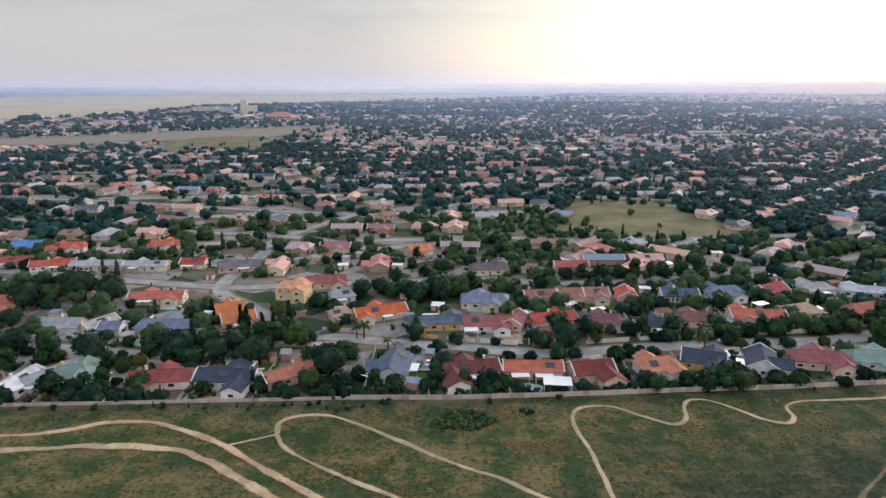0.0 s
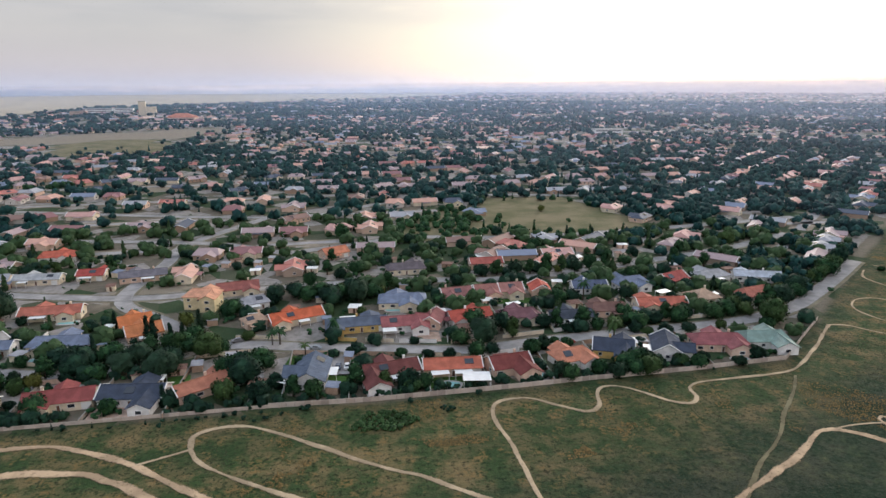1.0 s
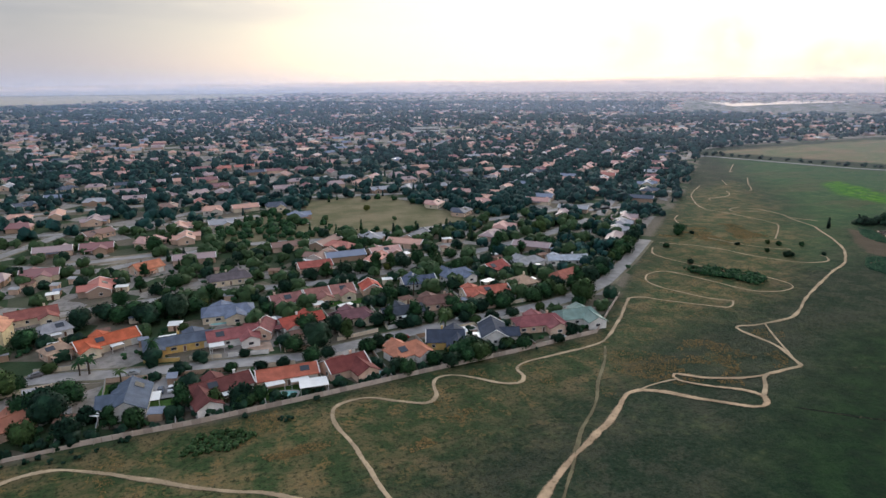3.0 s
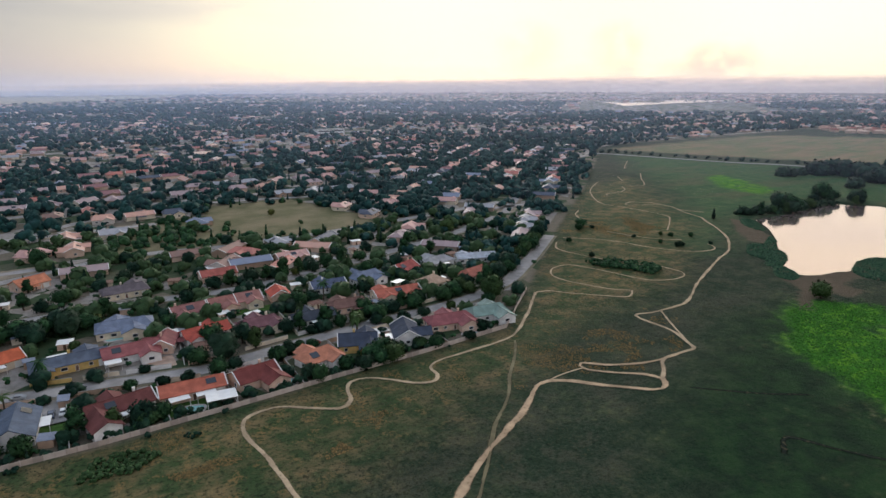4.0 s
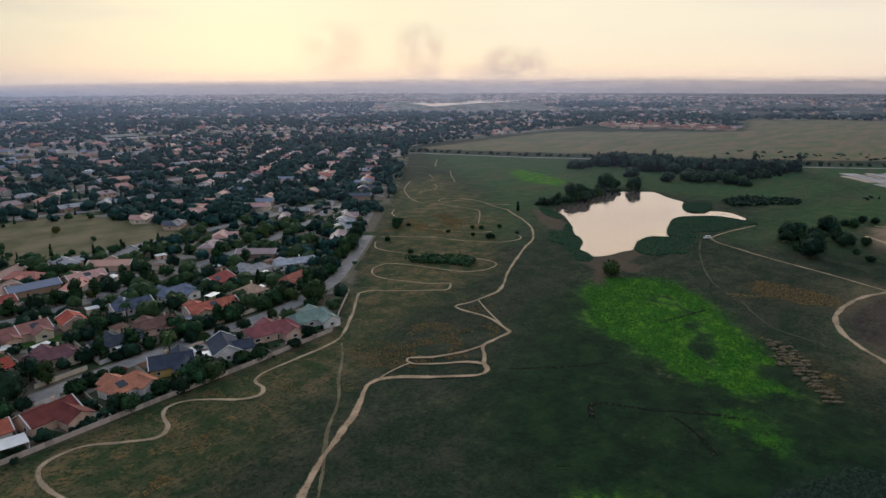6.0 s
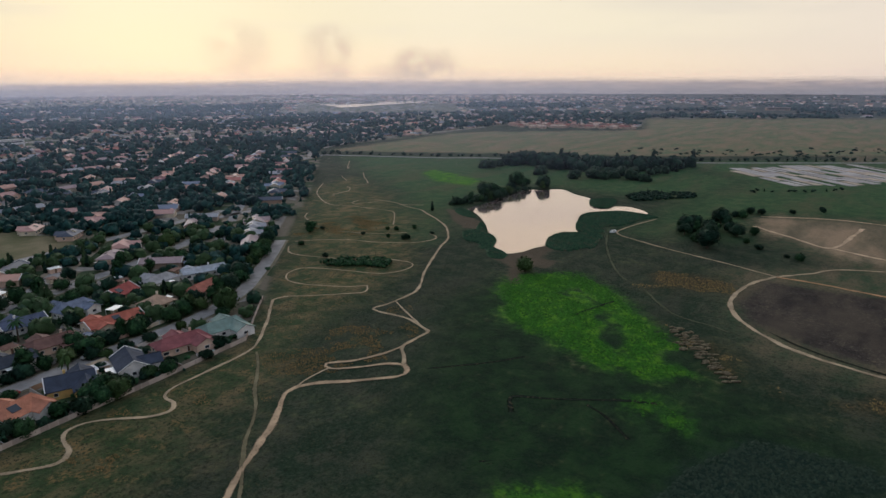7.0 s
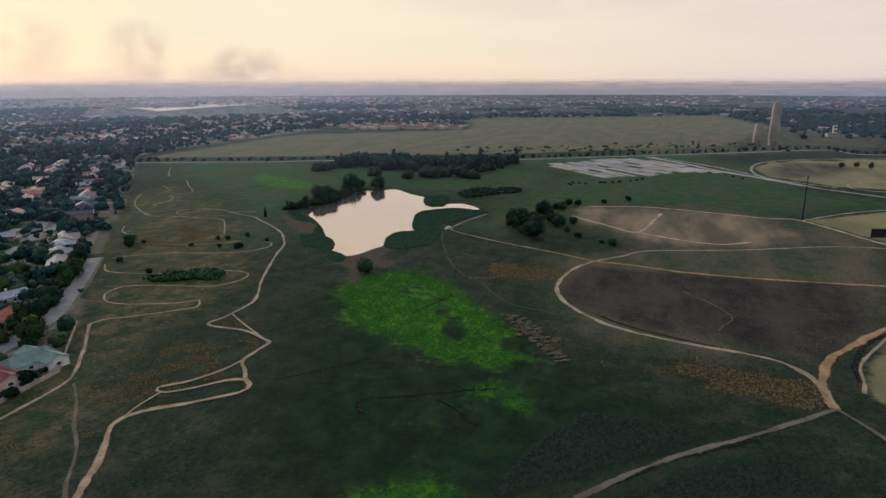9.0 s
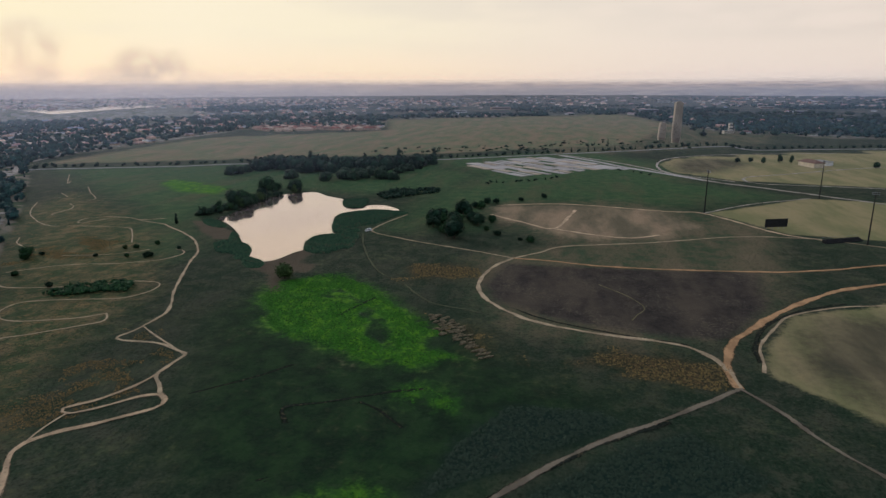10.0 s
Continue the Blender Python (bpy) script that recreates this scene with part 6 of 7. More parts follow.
def garden_wall(ax, ay, bx, by, c, high=1.5):
    """A plastered wall between two plots, with a coping."""
    d, t = math.hypot(bx - ax, by - ay), math.atan2(by - ay, bx - ax)
    root = empty("boundary_wall", pose((ax + bx) / 2, (ay + by) / 2, 0, 0, 0, math.degrees(t)), "plastered wall between garden plots", "wall", "walls between plots")
    part("wall", Geo().box(0, 0, 0, d, 0.18, high), wmat(c), root)
    part("coping", Geo().box(0, 0, high, d + 0.06, 0.26, 0.07), KERB, root)


PLOTS = [-136, -118, -98, -77, -55.5, -33, -24, -4.5, 19.5, 37.5, 58, 76, 93.5, 112, 131]
for k, x in enumerate(PLOTS):
    y0 = float(np.interp(x, [p[0] for p in TOWN_EDGE[:5]], [p[1] for p in TOWN_EDGE[:5]])) + 1
    y1 = float(np.interp(x, [-136, -98, -76, -52, -38, 3, 38, 60, 100, 141], [203, 196, 199, 211, 211.5, 203, 197, 200.5, 205, 208]))
    garden_wall(x, y0, x + 0.5, y1, ((0.42, 0.36, 0.30), TAN, (0.5, 0.44, 0.38))[k % 3], 1.3)
for k in range(len(PLOTS) - 1):                      # street fronts, each with a gateway
    x0, x1 = PLOTS[k] + 0.5, PLOTS[k + 1] - 5.0
    xs, ys = [-136, -98, -76, -52, -38, 3, 38, 60, 100, 141], [202, 195, 198, 210, 210.5, 202.5, 196.5, 200, 204.5, 207.5]
    if x1 - x0 > 4:
        garden_wall(x0, float(np.interp(x0, xs, ys)), x1, float(np.interp(x1, xs, ys)), (CREAM, WHITE, PEACH, TAN)[k % 4], 1.6)
for k, (ax, ay, bx, by, c) in enumerate((
        (-13, 218.4, -2, 215.5, YELLOW), (1, 214.8, 11, 213, CREAM), (13, 212.6, 26, 210, WHITE), (31, 209, 40, 208.4, PEACH), (50, 211, 66, 213.5, CREAM), (70, 214, 92, 217, WHITE),
        (98, 217.5, 118, 219, PEACH), (122, 219.5, 140, 221.5, CREAM), (-45, 224, -30, 222, CREAM), (-150, 218, -128, 214.5, WHITE), (-112, 211, -96, 207.5, CREAM),
        (8, 213, 10, 240, WHITE), (30, 210, 33, 242, WHITE), (52, 212, 52, 244, CREAM), (70, 214, 71, 244, CREAM), (89, 217, 90, 246, PEACH), (108, 219, 109, 248, CREAM), (131, 220, 131, 250, WHITE),
        (-12, 219, -14, 243, CREAM), (-113, 212, -114, 238, WHITE), (-92, 209, -92, 236, CREAM))):
    garden_wall(ax, ay, bx, by, c, 1.5)

# ------------------------------------------------------------------ pools, yards, cars, canopies


def slab(name, x, y, sx, sy, mat, turn, label, category, high=0.07):
    ob = thing(name, Geo().box(0, 0, 0, sx, sy, high, 0, 0, 0.995), mat, label, category)
    ob.matrix_basis = pose(x, y, 0, 0, 0, turn)
    return ob


def pool(x, y, sx, sy, turn, label):
    root = empty("swimming_pool", pose(x, y, 0, 0, 0, turn), label, "pool", "garden pools")
    rim, n = Geo(), 20
    ring = [(math.copysign(abs(math.cos(a)) ** 0.6, math.cos(a)), math.copysign(abs(math.sin(a)) ** 0.6, math.sin(a))) for a in (2 * math.pi * k / n for k in range(n))]
    rim.v = [(u * (sx / 2 + e), w * (sy / 2 + e), z) for e, z in ((0.7, 0.0), (0.7, 0.16), (0, 0.16), (0, 0.02)) for u, w in ring]
    rim.f = [(r * n + k, r * n + (k + 1) % n, (r + 1) * n + (k + 1) % n, (r + 1) * n + k) for r in range(3) for k in range(n)]
    rim.m = [0] * len(rim.f)
    part("coping", rim, SLAB, root)
    water = Geo().put([(u * sx / 2, w * sy / 2, 0.10) for u, w in ring], [tuple(range(n))])
    part("water", water, POOL, root, "clear turquoise water")


for x, y, sx, sy, t in ((26.5, 177.7, 5.5, 3.6, -20), (53.8, 179.6, 6, 5, 0), (13.4, 246.5, 7, 4, 0), (124, 182.2, 5, 4, 10), (-121.6, 230.6, 5, 6, 0), (-106.2, 214.2, 8, 4, 4), (117, 250, 6, 4, 0), (-112, 250, 7, 4, 0)):
    pool(x, y, sx, sy, t, "turquoise garden swimming pool with pale coping")
for x, y, sx, sy, t, m, lab in ((-68, 173.6, 17, 7, 2, PAVING, "brick paved yard behind the slate house"), (-6.5, 196, 9, 15, -4, ASPHALT, "tarred drive with parked cars"), (-7.3, 186, 8, 7, 0, LAWN, "small bright green lawn"),
                               (-56.5, 189.5, 7, 12, 10, LAWN, "small green lawn beside the long house"), (24, 216, 8, 9, 0, PAVING, "brick paved driveway of the house"), (-138, 217, 14, 8, 0, ASPHALT, "tarred forecourt of the long house"),
                               (-19, 201, 12, 8, -10, LAWN, "green lawn with palms"), (25, 180, 12, 8, 0, LAWN, "green lawn round the pool"), (63, 250, 22, 6, 0, LAWN, "lawn before the townhouses")):
    slab("yard" if m is not LAWN else "lawn", x, y, sx, sy, m, t, lab, "yard" if m is not LAWN else "lawn")


def canopy(x, y, sx, sy, turn, mat, label, slats=0):
    """A flat shade roof on posts, or a slatted pergola."""
    root = empty("canopy", pose(x, y, 0, 0, 0, turn), label, "canopy", "garden canopies")
    if slats:
        for k in range(slats):
            part("slat", Geo().box(0, -sy / 2 + sy * (k + 0.5) / slats, 2.5, sx, sy / slats * 0.5, 0.1), mat, root)
    else:
        part("roof", Geo().box(0, 0, 2.5, sx, sy, 0.12), mat, root)
    for u in (-1, 1):
        for w in (-1, 1):
            part("post", Geo().box(u * (sx / 2 - 0.2), w * (sy / 2 - 0.2), 0, 0.14, 0.14, 2.55), FRAME_WHITE, root)


canopy(34.2, 177.2, 8.5, 6, -6, SHEET, "white flat shade canopy on posts")
canopy(23.5, 181.6, 5.5, 3.6, 4, SHEET, "white carport roof beside the house")
canopy(-23, 186, 5, 11, -30, FRAME_WHITE, "white slatted pergola beside the gabled house", 8)
canopy(10, 219, 5, 4, 0, SHEET, "white flat carport roof on posts")
canopy(31, 236, 4, 5, 0, SHEET, "white patio canopy on posts")
canopy(128, 246, 6, 4, 20, SHEET, "white patio roof on posts")
canopy(146, 228, 7, 4, 30, SHEET, "pale carport roof on posts")
canopy(-64, 190, 8, 4, 0, SHEET, "white translucent patio roof")


def car(x, y, turn, c, label, van=False):
    root = empty("car", pose(x, y, 0.14, 0, 0, turn), label, "car", "parked cars")
    paint = plain("car_paint", c, 0.25, 0.05)
    h = 0.25 if van else 0.0
    prof = [(-2.1, 0.35), (-2.05, 0.85), (-1.3, 0.95), (-0.75 - h * 3, 1.45 + h), (0.9 + h * 4, 1.48 + h), (1.75 + h, 0.98), (2.1, 0.9), (2.1, 0.35)]
    g = Geo()
    n = len(prof)
    g.put([(u, s * (0.85 if z < 1.2 else 0.68), z) for s in (-1, 1) for u, z in prof], [tuple(range(n)), tuple(range(2 * n - 1, n - 1, -1))] + [(k, k + n, (k + 1) % n + n, (k + 1) % n) for k in range(n)])
    part("body", g, paint, root)
    part("windscreen", Geo().put([(-1.26, -0.72, 1.0), (-1.26, 0.72, 1.0), (-0.8 - h * 3, 0.6, 1.42 + h), (-0.8 - h * 3, -0.6, 1.42 + h)], [(0, 1, 2, 3)]), GLASS, root)
    for s in (-1, 1):
        part("side_window", Geo().box(0.1, s * 0.75, 1.02, 1.7, 0.12, 0.34 + h), GLASS, root)
        for u in (-1.3, 1.3):
            w = part("wheel", Geo().tube([(u, s * 0.72, 0.18), (u, s * 0.9, 0.18)], [0.32, 0.32], 12), RUBBER, root)
            part("rim", Geo().tube([(u, s * 0.88, 0.18), (u, s * 0.915, 0.18)], [0.2, 0.18], 10), STEEL, w)
    return root


for x, y, t, c, lab, van in ((-8, 194, 84, (0.10, 0.12, 0.16), "dark blue parked car", False), (-5.1, 194, 84, (0.7, 0.7, 0.7), "white parked car on the drive", False), (-138.4, 219, 10, (0.5, 0.52, 0.55), "silver parked car on the forecourt", False),
                            (-134, 216.5, 0, (0.6, 0.6, 0.62), "pale parked car on the forecourt", False), (375, 129, -30, (0.75, 0.75, 0.75), "white pickup parked near the pond", True), (72, 203, 10, (0.4, 0.05, 0.05), "red parked car", False),
                            (91, 198, 40, (0.6, 0.6, 0.6), "silver parked car at a gate", False), (-44, 221, 20, (0.15, 0.15, 0.16), "dark parked car", False), (99, 212, 3, (0.7, 0.7, 0.68), "white car on the street", False), (-16, 210.5, -14, (0.3, 0.32, 0.34), "grey car on the street", False)):
    ob = car(x, y, t, c, lab if len(lab.split()) > 3 else lab + " by the house", van)

# ------------------------------------------------------------------ reeds, thickets, groves


def fill(poly, step, rng):
    xs, ys = [p[0] for p in poly], [p[1] for p in poly]
    n = int((max(xs) - min(xs)) * (max(ys) - min(ys)) / (step * step))
    x, y = rng.uniform(min(xs), max(xs), n), rng.uniform(min(ys), max(ys), n)
    ok = inside(poly, x, y)
    return list(zip(x[ok], y[ok]))


rr = np.random.RandomState(77)
REED_PLOTS = [
    [(342, 156), (326, 150), (319, 142), (323, 129), (335, 126), (356, 130), (368, 134), (363, 149), (355, 156)],
    [(423, 166), (392, 159), (369, 148), (374, 135), (386, 141), (399, 132), (425, 126), (437, 120), (440, 132), (443, 144), (436, 156)],
    [(475, 183), (457, 176), (448, 166), (455, 161), (480, 164), (490, 173)],
    [(392, 256), (387, 242), (370, 224), (367, 228), (375, 242)],
    [(327, 207), (335, 204), (331, 190), (320, 180), (305, 174), (299, 177), (309, 186), (311, 195)],
    [(300, 175), (303, 172), (296, 160), (286, 157), (286, 164)],
    [(356, 212), (350, 204), (336, 196), (338, 203)],
]
SHRUBS = [(228, 232), (242, 227), (251, 208), (249, 200), (238, 197), (234, 210), (226, 222)]
woods("shrub_thicket", "dense dark green shrub patch within the path loop", fill(SHRUBS, 1.7, rr), (4, 40, 0.6), LEAF, 0.22, 0.42, rr)
woods("shrub_thicket", "low dark green bramble patch below the wall", fill([(-4, 155), (0, 163), (10, 163), (15, 158), (8, 153)], 0.9, rr), (4, 40, 0.4), LEAF, 0.14, 0.26, rr)
woods("shrub_thicket", "small green bush clump below the wall", [(23, 162), (24.5, 162.6), (22, 163), (33.5, 170.3), (-30, 163), (-27, 164), (-55, 164), (-33, 165)], (4, 50, 0.4), LEAF_DARK, 0.16, 0.3, rr)
woods("hedge", "long dark green bush strip on the flats", fill([(505, 166), (533, 160), (547, 122), (527, 117), (486, 154)], 3.2, rr), (4, 30, 0.7), LEAF_DARK, 0.4, 0.65, rr, 0.8)
woods("hedge", "low dark bushes beside the bare slabs", [(x + rr.uniform(-3, 3), y + rr.uniform(-3, 3)) for x, y in ((582, 86), (592, 81), (590, 75), (592, 70), (602, 60), (604, 55), (607, 50), (610, 45), (612, 40), (618, 34), (625, 28), (635, 25), (700, -40), (690, -50), (680, -58), (672, -66))], (4, 30, 0.7), LEAF_DARK, 0.45, 0.7, rr, 0.7)


def stand(pts, kinds, size, jitter=1.0):
    for x, y in pts:
        plant(rr.choice(kinds), x + rr.uniform(-jitter, jitter), y + rr.uniform(-jitter, jitter), size)


# wooded bank and single trees round the pond
stand([(402, 258), (413, 254), (423, 252), (436, 253), (430, 247), (436, 246), (446, 252), (455, 250), (464, 250), (478, 255), (491, 250), (439, 258), (452, 256)], ["big", "mid"], 1.0)
stand([(503, 264), (508, 258)], ["big"], 1.3)
woods("bank_trees", "dense dark trees along the pond bank", [(x + rr.uniform(-4, 4), y + rr.uniform(-4, 4)) for x, y in [(402, 260), (412, 256), (424, 253), (436, 254), (446, 251), (456, 251), (466, 249), (476, 252), (488, 248), (410, 262), (430, 258), (450, 257)] for _ in range(4)], (6, 40, 0.6), LEAF_DARK, 0.5, 0.95, rr)
stand([(522, 243), (512, 238), (499, 236), (508, 240)], ["big", "mid"], 1.05)
stand([(271, 135)], ["mid"], 0.9)
stand([(372, 261)], ["column"], 0.7)
stand([(404, 97), (406, 93), (424, 92), (397, 86), (367, 73), (379, 83), (414, 78), (430, 78), (412, 82), (396, 79), (417, 70), (407, 64), (388, 76), (373, 79), (395, 92)], ["big", "mid"], 1.0)
stand([(462, 72), (465, 76), (415, 57), (382, 48), (392, 57), (369, 33), (365, 28), (516, 28), (501, 46), (485, 63), (482, 70)], ["mid", "small"], 0.8)
stand([(283, 293)], ["big"], 0.8)
stand([(289, 255), (310, 244), (318, 237), (291, 237), (295, 225), (312, 220), (237, 237), (249, 268), (306, 249), (280, 289), (286, 286)], ["small"], 0.6)
stand([(275, 287), (293, 225)], ["small"], 0.8)
inner, outer = [], []
for (ax, ay), (bx, by) in zip(TOWN_EDGE[:5], TOWN_EDGE[1:5]):
    n = int(math.hypot(bx - ax, by - ay) / 3.2)
    for k in range(n):
        f = (k + rr.uniform(0, 1)) / n
        x, y = ax + (bx - ax) * f, ay + (by - ay) * f
        if not -80 < x < -57 and rough_noise(np.array([x / 12]), np.array([0.3]), 41)[0] > -0.25:
            inner.append((x, y + rr.uniform(2.4, 4.5)))
        if rr.rand() < (0.45 if x < -20 else 0.10):
            outer.append((x, y - rr.uniform(0.8, 2.2)))
woods("wall_shrubs", "dense dark shrubs along the garden side of the wall", inner, (5, 40, 0.45), LEAF_DARK, 0.28, 0.62, rr)
woods("wall_shrubs", "low bushes at the foot of the wall", outer + [(-68, 165), (-59, 166), (-23, 166), (-46, 167), (-80, 166), (-36, 168), (-16, 168)], (4, 40, 0.4), LEAF_DARK, 0.14, 0.3, rr)
woods("field_copse", "dark round tree clump on the far field", [(-979 + rr.uniform(-14, 14), 1552 + rr.uniform(-14, 14)) for _ in range(22)], (3, 0, 1), LEAF_FAR, 1.8, 3.0, rr)
stand([(796, -174), (805, -191), (790, -201), (799, -220), (796, -231), (787, -244), (769, -307)], ["mid"], 0.9)
# park trees
groves = fill(COPSE, 8.5, rr) + [(112, 366), (118, 360), (126, 362), (133, 359), (150, 357), (158, 356), (164, 362), (98, 372), (88, 384), (92, 392), (116, 372), (108, 378), (90, 402), (112, 478), (120, 484), (150, 476), (160, 466), (168, 446), (176, 424), (96, 482)]
woods("park_trees", "dark round trees scattered over the park lawn", groves, (9, 70, 0.55), LEAF, 0.5, 0.95, rr)
stand([(129, 432)], ["lime"], 0.8)
# gum grove
woods("gum_grove", "tall dark gum trees in a loose grove", [(x + rr.uniform(-4, 4), y + rr.uniform(-4, 4)) for _ in range(3) for x, y in [(634, 342), (634, 336), (646, 331), (661, 330), (647, 314), (667, 309), (625, 282), (641, 278), (639, 267), (627, 254), (659, 260), (657, 249), (674, 246), (662, 231), (660, 221), (676, 217), (665, 204), (690, 203),
       (689, 192), (688, 180), (704, 176), (723, 170), (640, 295), (652, 300), (655, 285), (668, 280)]], (9, 60, 0.8), LEAF_DARK, 1.7, 2.7, rr)
woods("gum_grove", "dark trees standing about the grove", [(x + rr.uniform(-3, 3), y + rr.uniform(-3, 3)) for _ in range(2) for x, y in [(580, 278), (587, 226), (576, 237), (586, 217), (596, 207), (594, 190), (596, 178), (618, 206), (640, 183), (657, 178), (674, 172), (600, 230), (605, 215), (612, 195), (630, 200), (597, 351), (602, 346), (618, 344)]], (9, 60, 0.8), LEAF_DARK, 1.1, 1.8, rr)
# trees along the far road
ROW = [(600, 590), (611, 585), (660, 454), (694, 393), (764, 203), (833, 88), (928, -62), (1010, -190), (963, -220), (986, -305), (1013, -412), (1030, -511)]
line = curve_through(ROW, 11)
woods("roadside_trees", "row of dark trees along the far road", [(x + rr.uniform(-2, 2), y + rr.uniform(-2, 2)) for x, y in line], (4, 30, 0.8), LEAF_DARK, 0.6, 1.0, rr)
ribbon("road", [(x - 14, y - 6) for x, y in ROW], 5, ASPHALT, "grey far road lined by trees", "road", 0.12, 0.05, 95)
woods("bush_belt", "scattered dark bushes on the far field", [(x + rr.uniform(-45, 45), y + rr.uniform(-30, 30)) for x, y in [(870, 200), (900, 150), (930, 100), (890, 60), (950, 60), (1000, 0), (960, -30), (1040, -60), (1000, -120), (850, 250)] for _ in range(12)],
      (4, 14, 0.8), LEAF_DARK, 0.35, 0.95, rr, 0.6)

woods("far_wood", "dark dense wood beyond the towers", fill([(1159, -179), (1213, -283), (1211, -490), (1977, -792), (2202, -619), (1910, -289)], 34, rr), (5, 20, 0.9), LEAF_DARK, 1.4, 2.3, rr, 0.8)
woods("windbreak", "long dark green row of trees between the houses", [(x + rr.uniform(-5, 5), y + rr.uniform(-6, 6)) for x, y in curve_through([(-470, 556), (-384, 567), (-318, 570), (-240, 598)], 5)], (7, 30, 0.7), LEAF, 0.8, 1.2, rr)

# ------------------------------------------------------------------ bare slabs, sports ground, towers


def shed(x, y, sx, sy, high, turn, wall_mat, label):
    root = empty("shed", pose(x, y, 0, 0, 0, turn), label, "shed", "garden sheds")
    part("wall", Geo().box(0, 0, 0, sx, sy, high), wall_mat, root)
    part("roof", Geo().put([(u * (sx / 2 + 0.3), w * (sy / 2 + 0.3), high + 0.12 * w + 0.14 + z) for z in (0, 0.1) for u, w in ((-1, -1), (1, -1), (1, 1), (-1, 1))],
         [(3, 2, 1, 0), (4, 5, 6, 7), (0, 1, 5, 4), (1, 2, 6, 5), (2, 3, 7, 6), (3, 0, 4, 7)]), rr_mat, root)
    part("door", Geo().box(0, -sy / 2 - 0.03, 0.05, 0.9, 0.08, 1.95), DOOR_WOOD, root)


sheds = 0
for k in range(900):
    x, y = rr.uniform(-170, 190), rr.uniform(174, 330)
    if sheds >= 75 or depth_in(TOWN, [x], [y])[0] < 4 or inside(PARK, [x], [y])[0] or any(gap(pts, [x], [y])[0] < 8 for pts in STREETS):
        continue
    if any(math.hypot(x - a, y - b) < c * 0.8 + 1.5 for a, b, c in HOUSE_SPOTS) or any(math.hypot(x - a, y - b) < 3.2 for a, b, _ in TREE_SPOTS):
        continue
    rr_mat = (roofing("roof_shed_brown", BROWN), roofing("roof_shed", GREY, True), SHEET, roofing("roof_shed_slate", BLUEGREY, True))[k % 4]
    shed(x, y, rr.uniform(3, 5.5), rr.uniform(2.6, 4), 2.2, rr.uniform(-20, 20) + 90 * (k % 2), wmat((TAN, CREAM, PEACH)[k % 3]), "small plastered garden outbuilding with a low roof")
    HOUSE_SPOTS.append((x, y, 3))
    sheds += 1
ruin = empty("foundation_slabs", pose(728, 48, 0, 0, 0, 43), "pale bare concrete foundation slabs of a cleared site", "slabs")
for k in range(60):
    w = -66 + 132 * (k % 15) / 14 + rr.uniform(-1.5, 1.5)
    u = (-48, -16, 16, 46)[k // 15] + rr.uniform(-9, 9)
    if rr.rand() < 0.86:
        part("slab", Geo().box(u, w, 0.0, rr.uniform(22, 46), rr.uniform(5.0, 10.5), 0.22 + 0.004 * k, rr.uniform(-0.04, 0.04)), SLAB if k % 4 else CONCRETE, ruin)
ribbon("road", [(837, 28), (775, -18), (732, -43), (692, -76), (641, -115)], 6, SLAB, "pale concrete access road", "road", 0.14, 0.05, 97)


def flood_mast(x, y, high, turn):
    root = empty("floodlight_mast", pose(x, y, 0, 0, 0, turn), "tall dark floodlight mast beside the sports field", "mast", "floodlight masts")
    part("pole", Geo().tube([(0, 0, 0), (0, 0, high)], [0.45, 0.22], 8), BOARD, root)
    part("lamp_rack", Geo().box(0, 0, high - 0.2, 3.4, 0.2, 0.15).box(0, 0, high + 0.8, 3.4, 0.2, 0.15).box(0, 0, high - 0.4, 0.3, 0.3, 1.6), BOARD, root)
    for k in range(8):
        part("lamp", Geo().box(-1.5 + (k % 4), -0.25, high + (k // 4) - 0.15, 0.6, 0.4, 0.55, 0, 0, 0.8), STEEL, root)


flood_mast(476, -86, 29, 30)
flood_mast(553, -184, 29, 20)
flood_mast(396, -160, 29, 60)
board = empty("scoreboard", pose(431, -121, 0, 0, 0, -70), "dark scoreboard on posts beside the sports field", "scoreboard")
part("panel", Geo().box(0, 0, 1.4, 15, 0.5, 5.2), BOARD, board)
for u in (-6, -2, 2, 6):
    part("post", Geo().box(u, 0.5, 0, 0.3, 0.3, 6.2), STEEL, board)
seats = empty("bleachers", pose(401, -150, 0, 0, 0, -62), "low dark row of spectator stands", "stand")
for k in range(4):
    part("step", Geo().box(0, k * 0.9, 0, 26, 0.9, 0.6 + 0.45 * k), BOARD, seats)
part("rail", Geo().tube([(-13, 3.8, 2.9), (13, 3.8, 2.9)], [0.06, 0.06], 6), STEEL, seats)


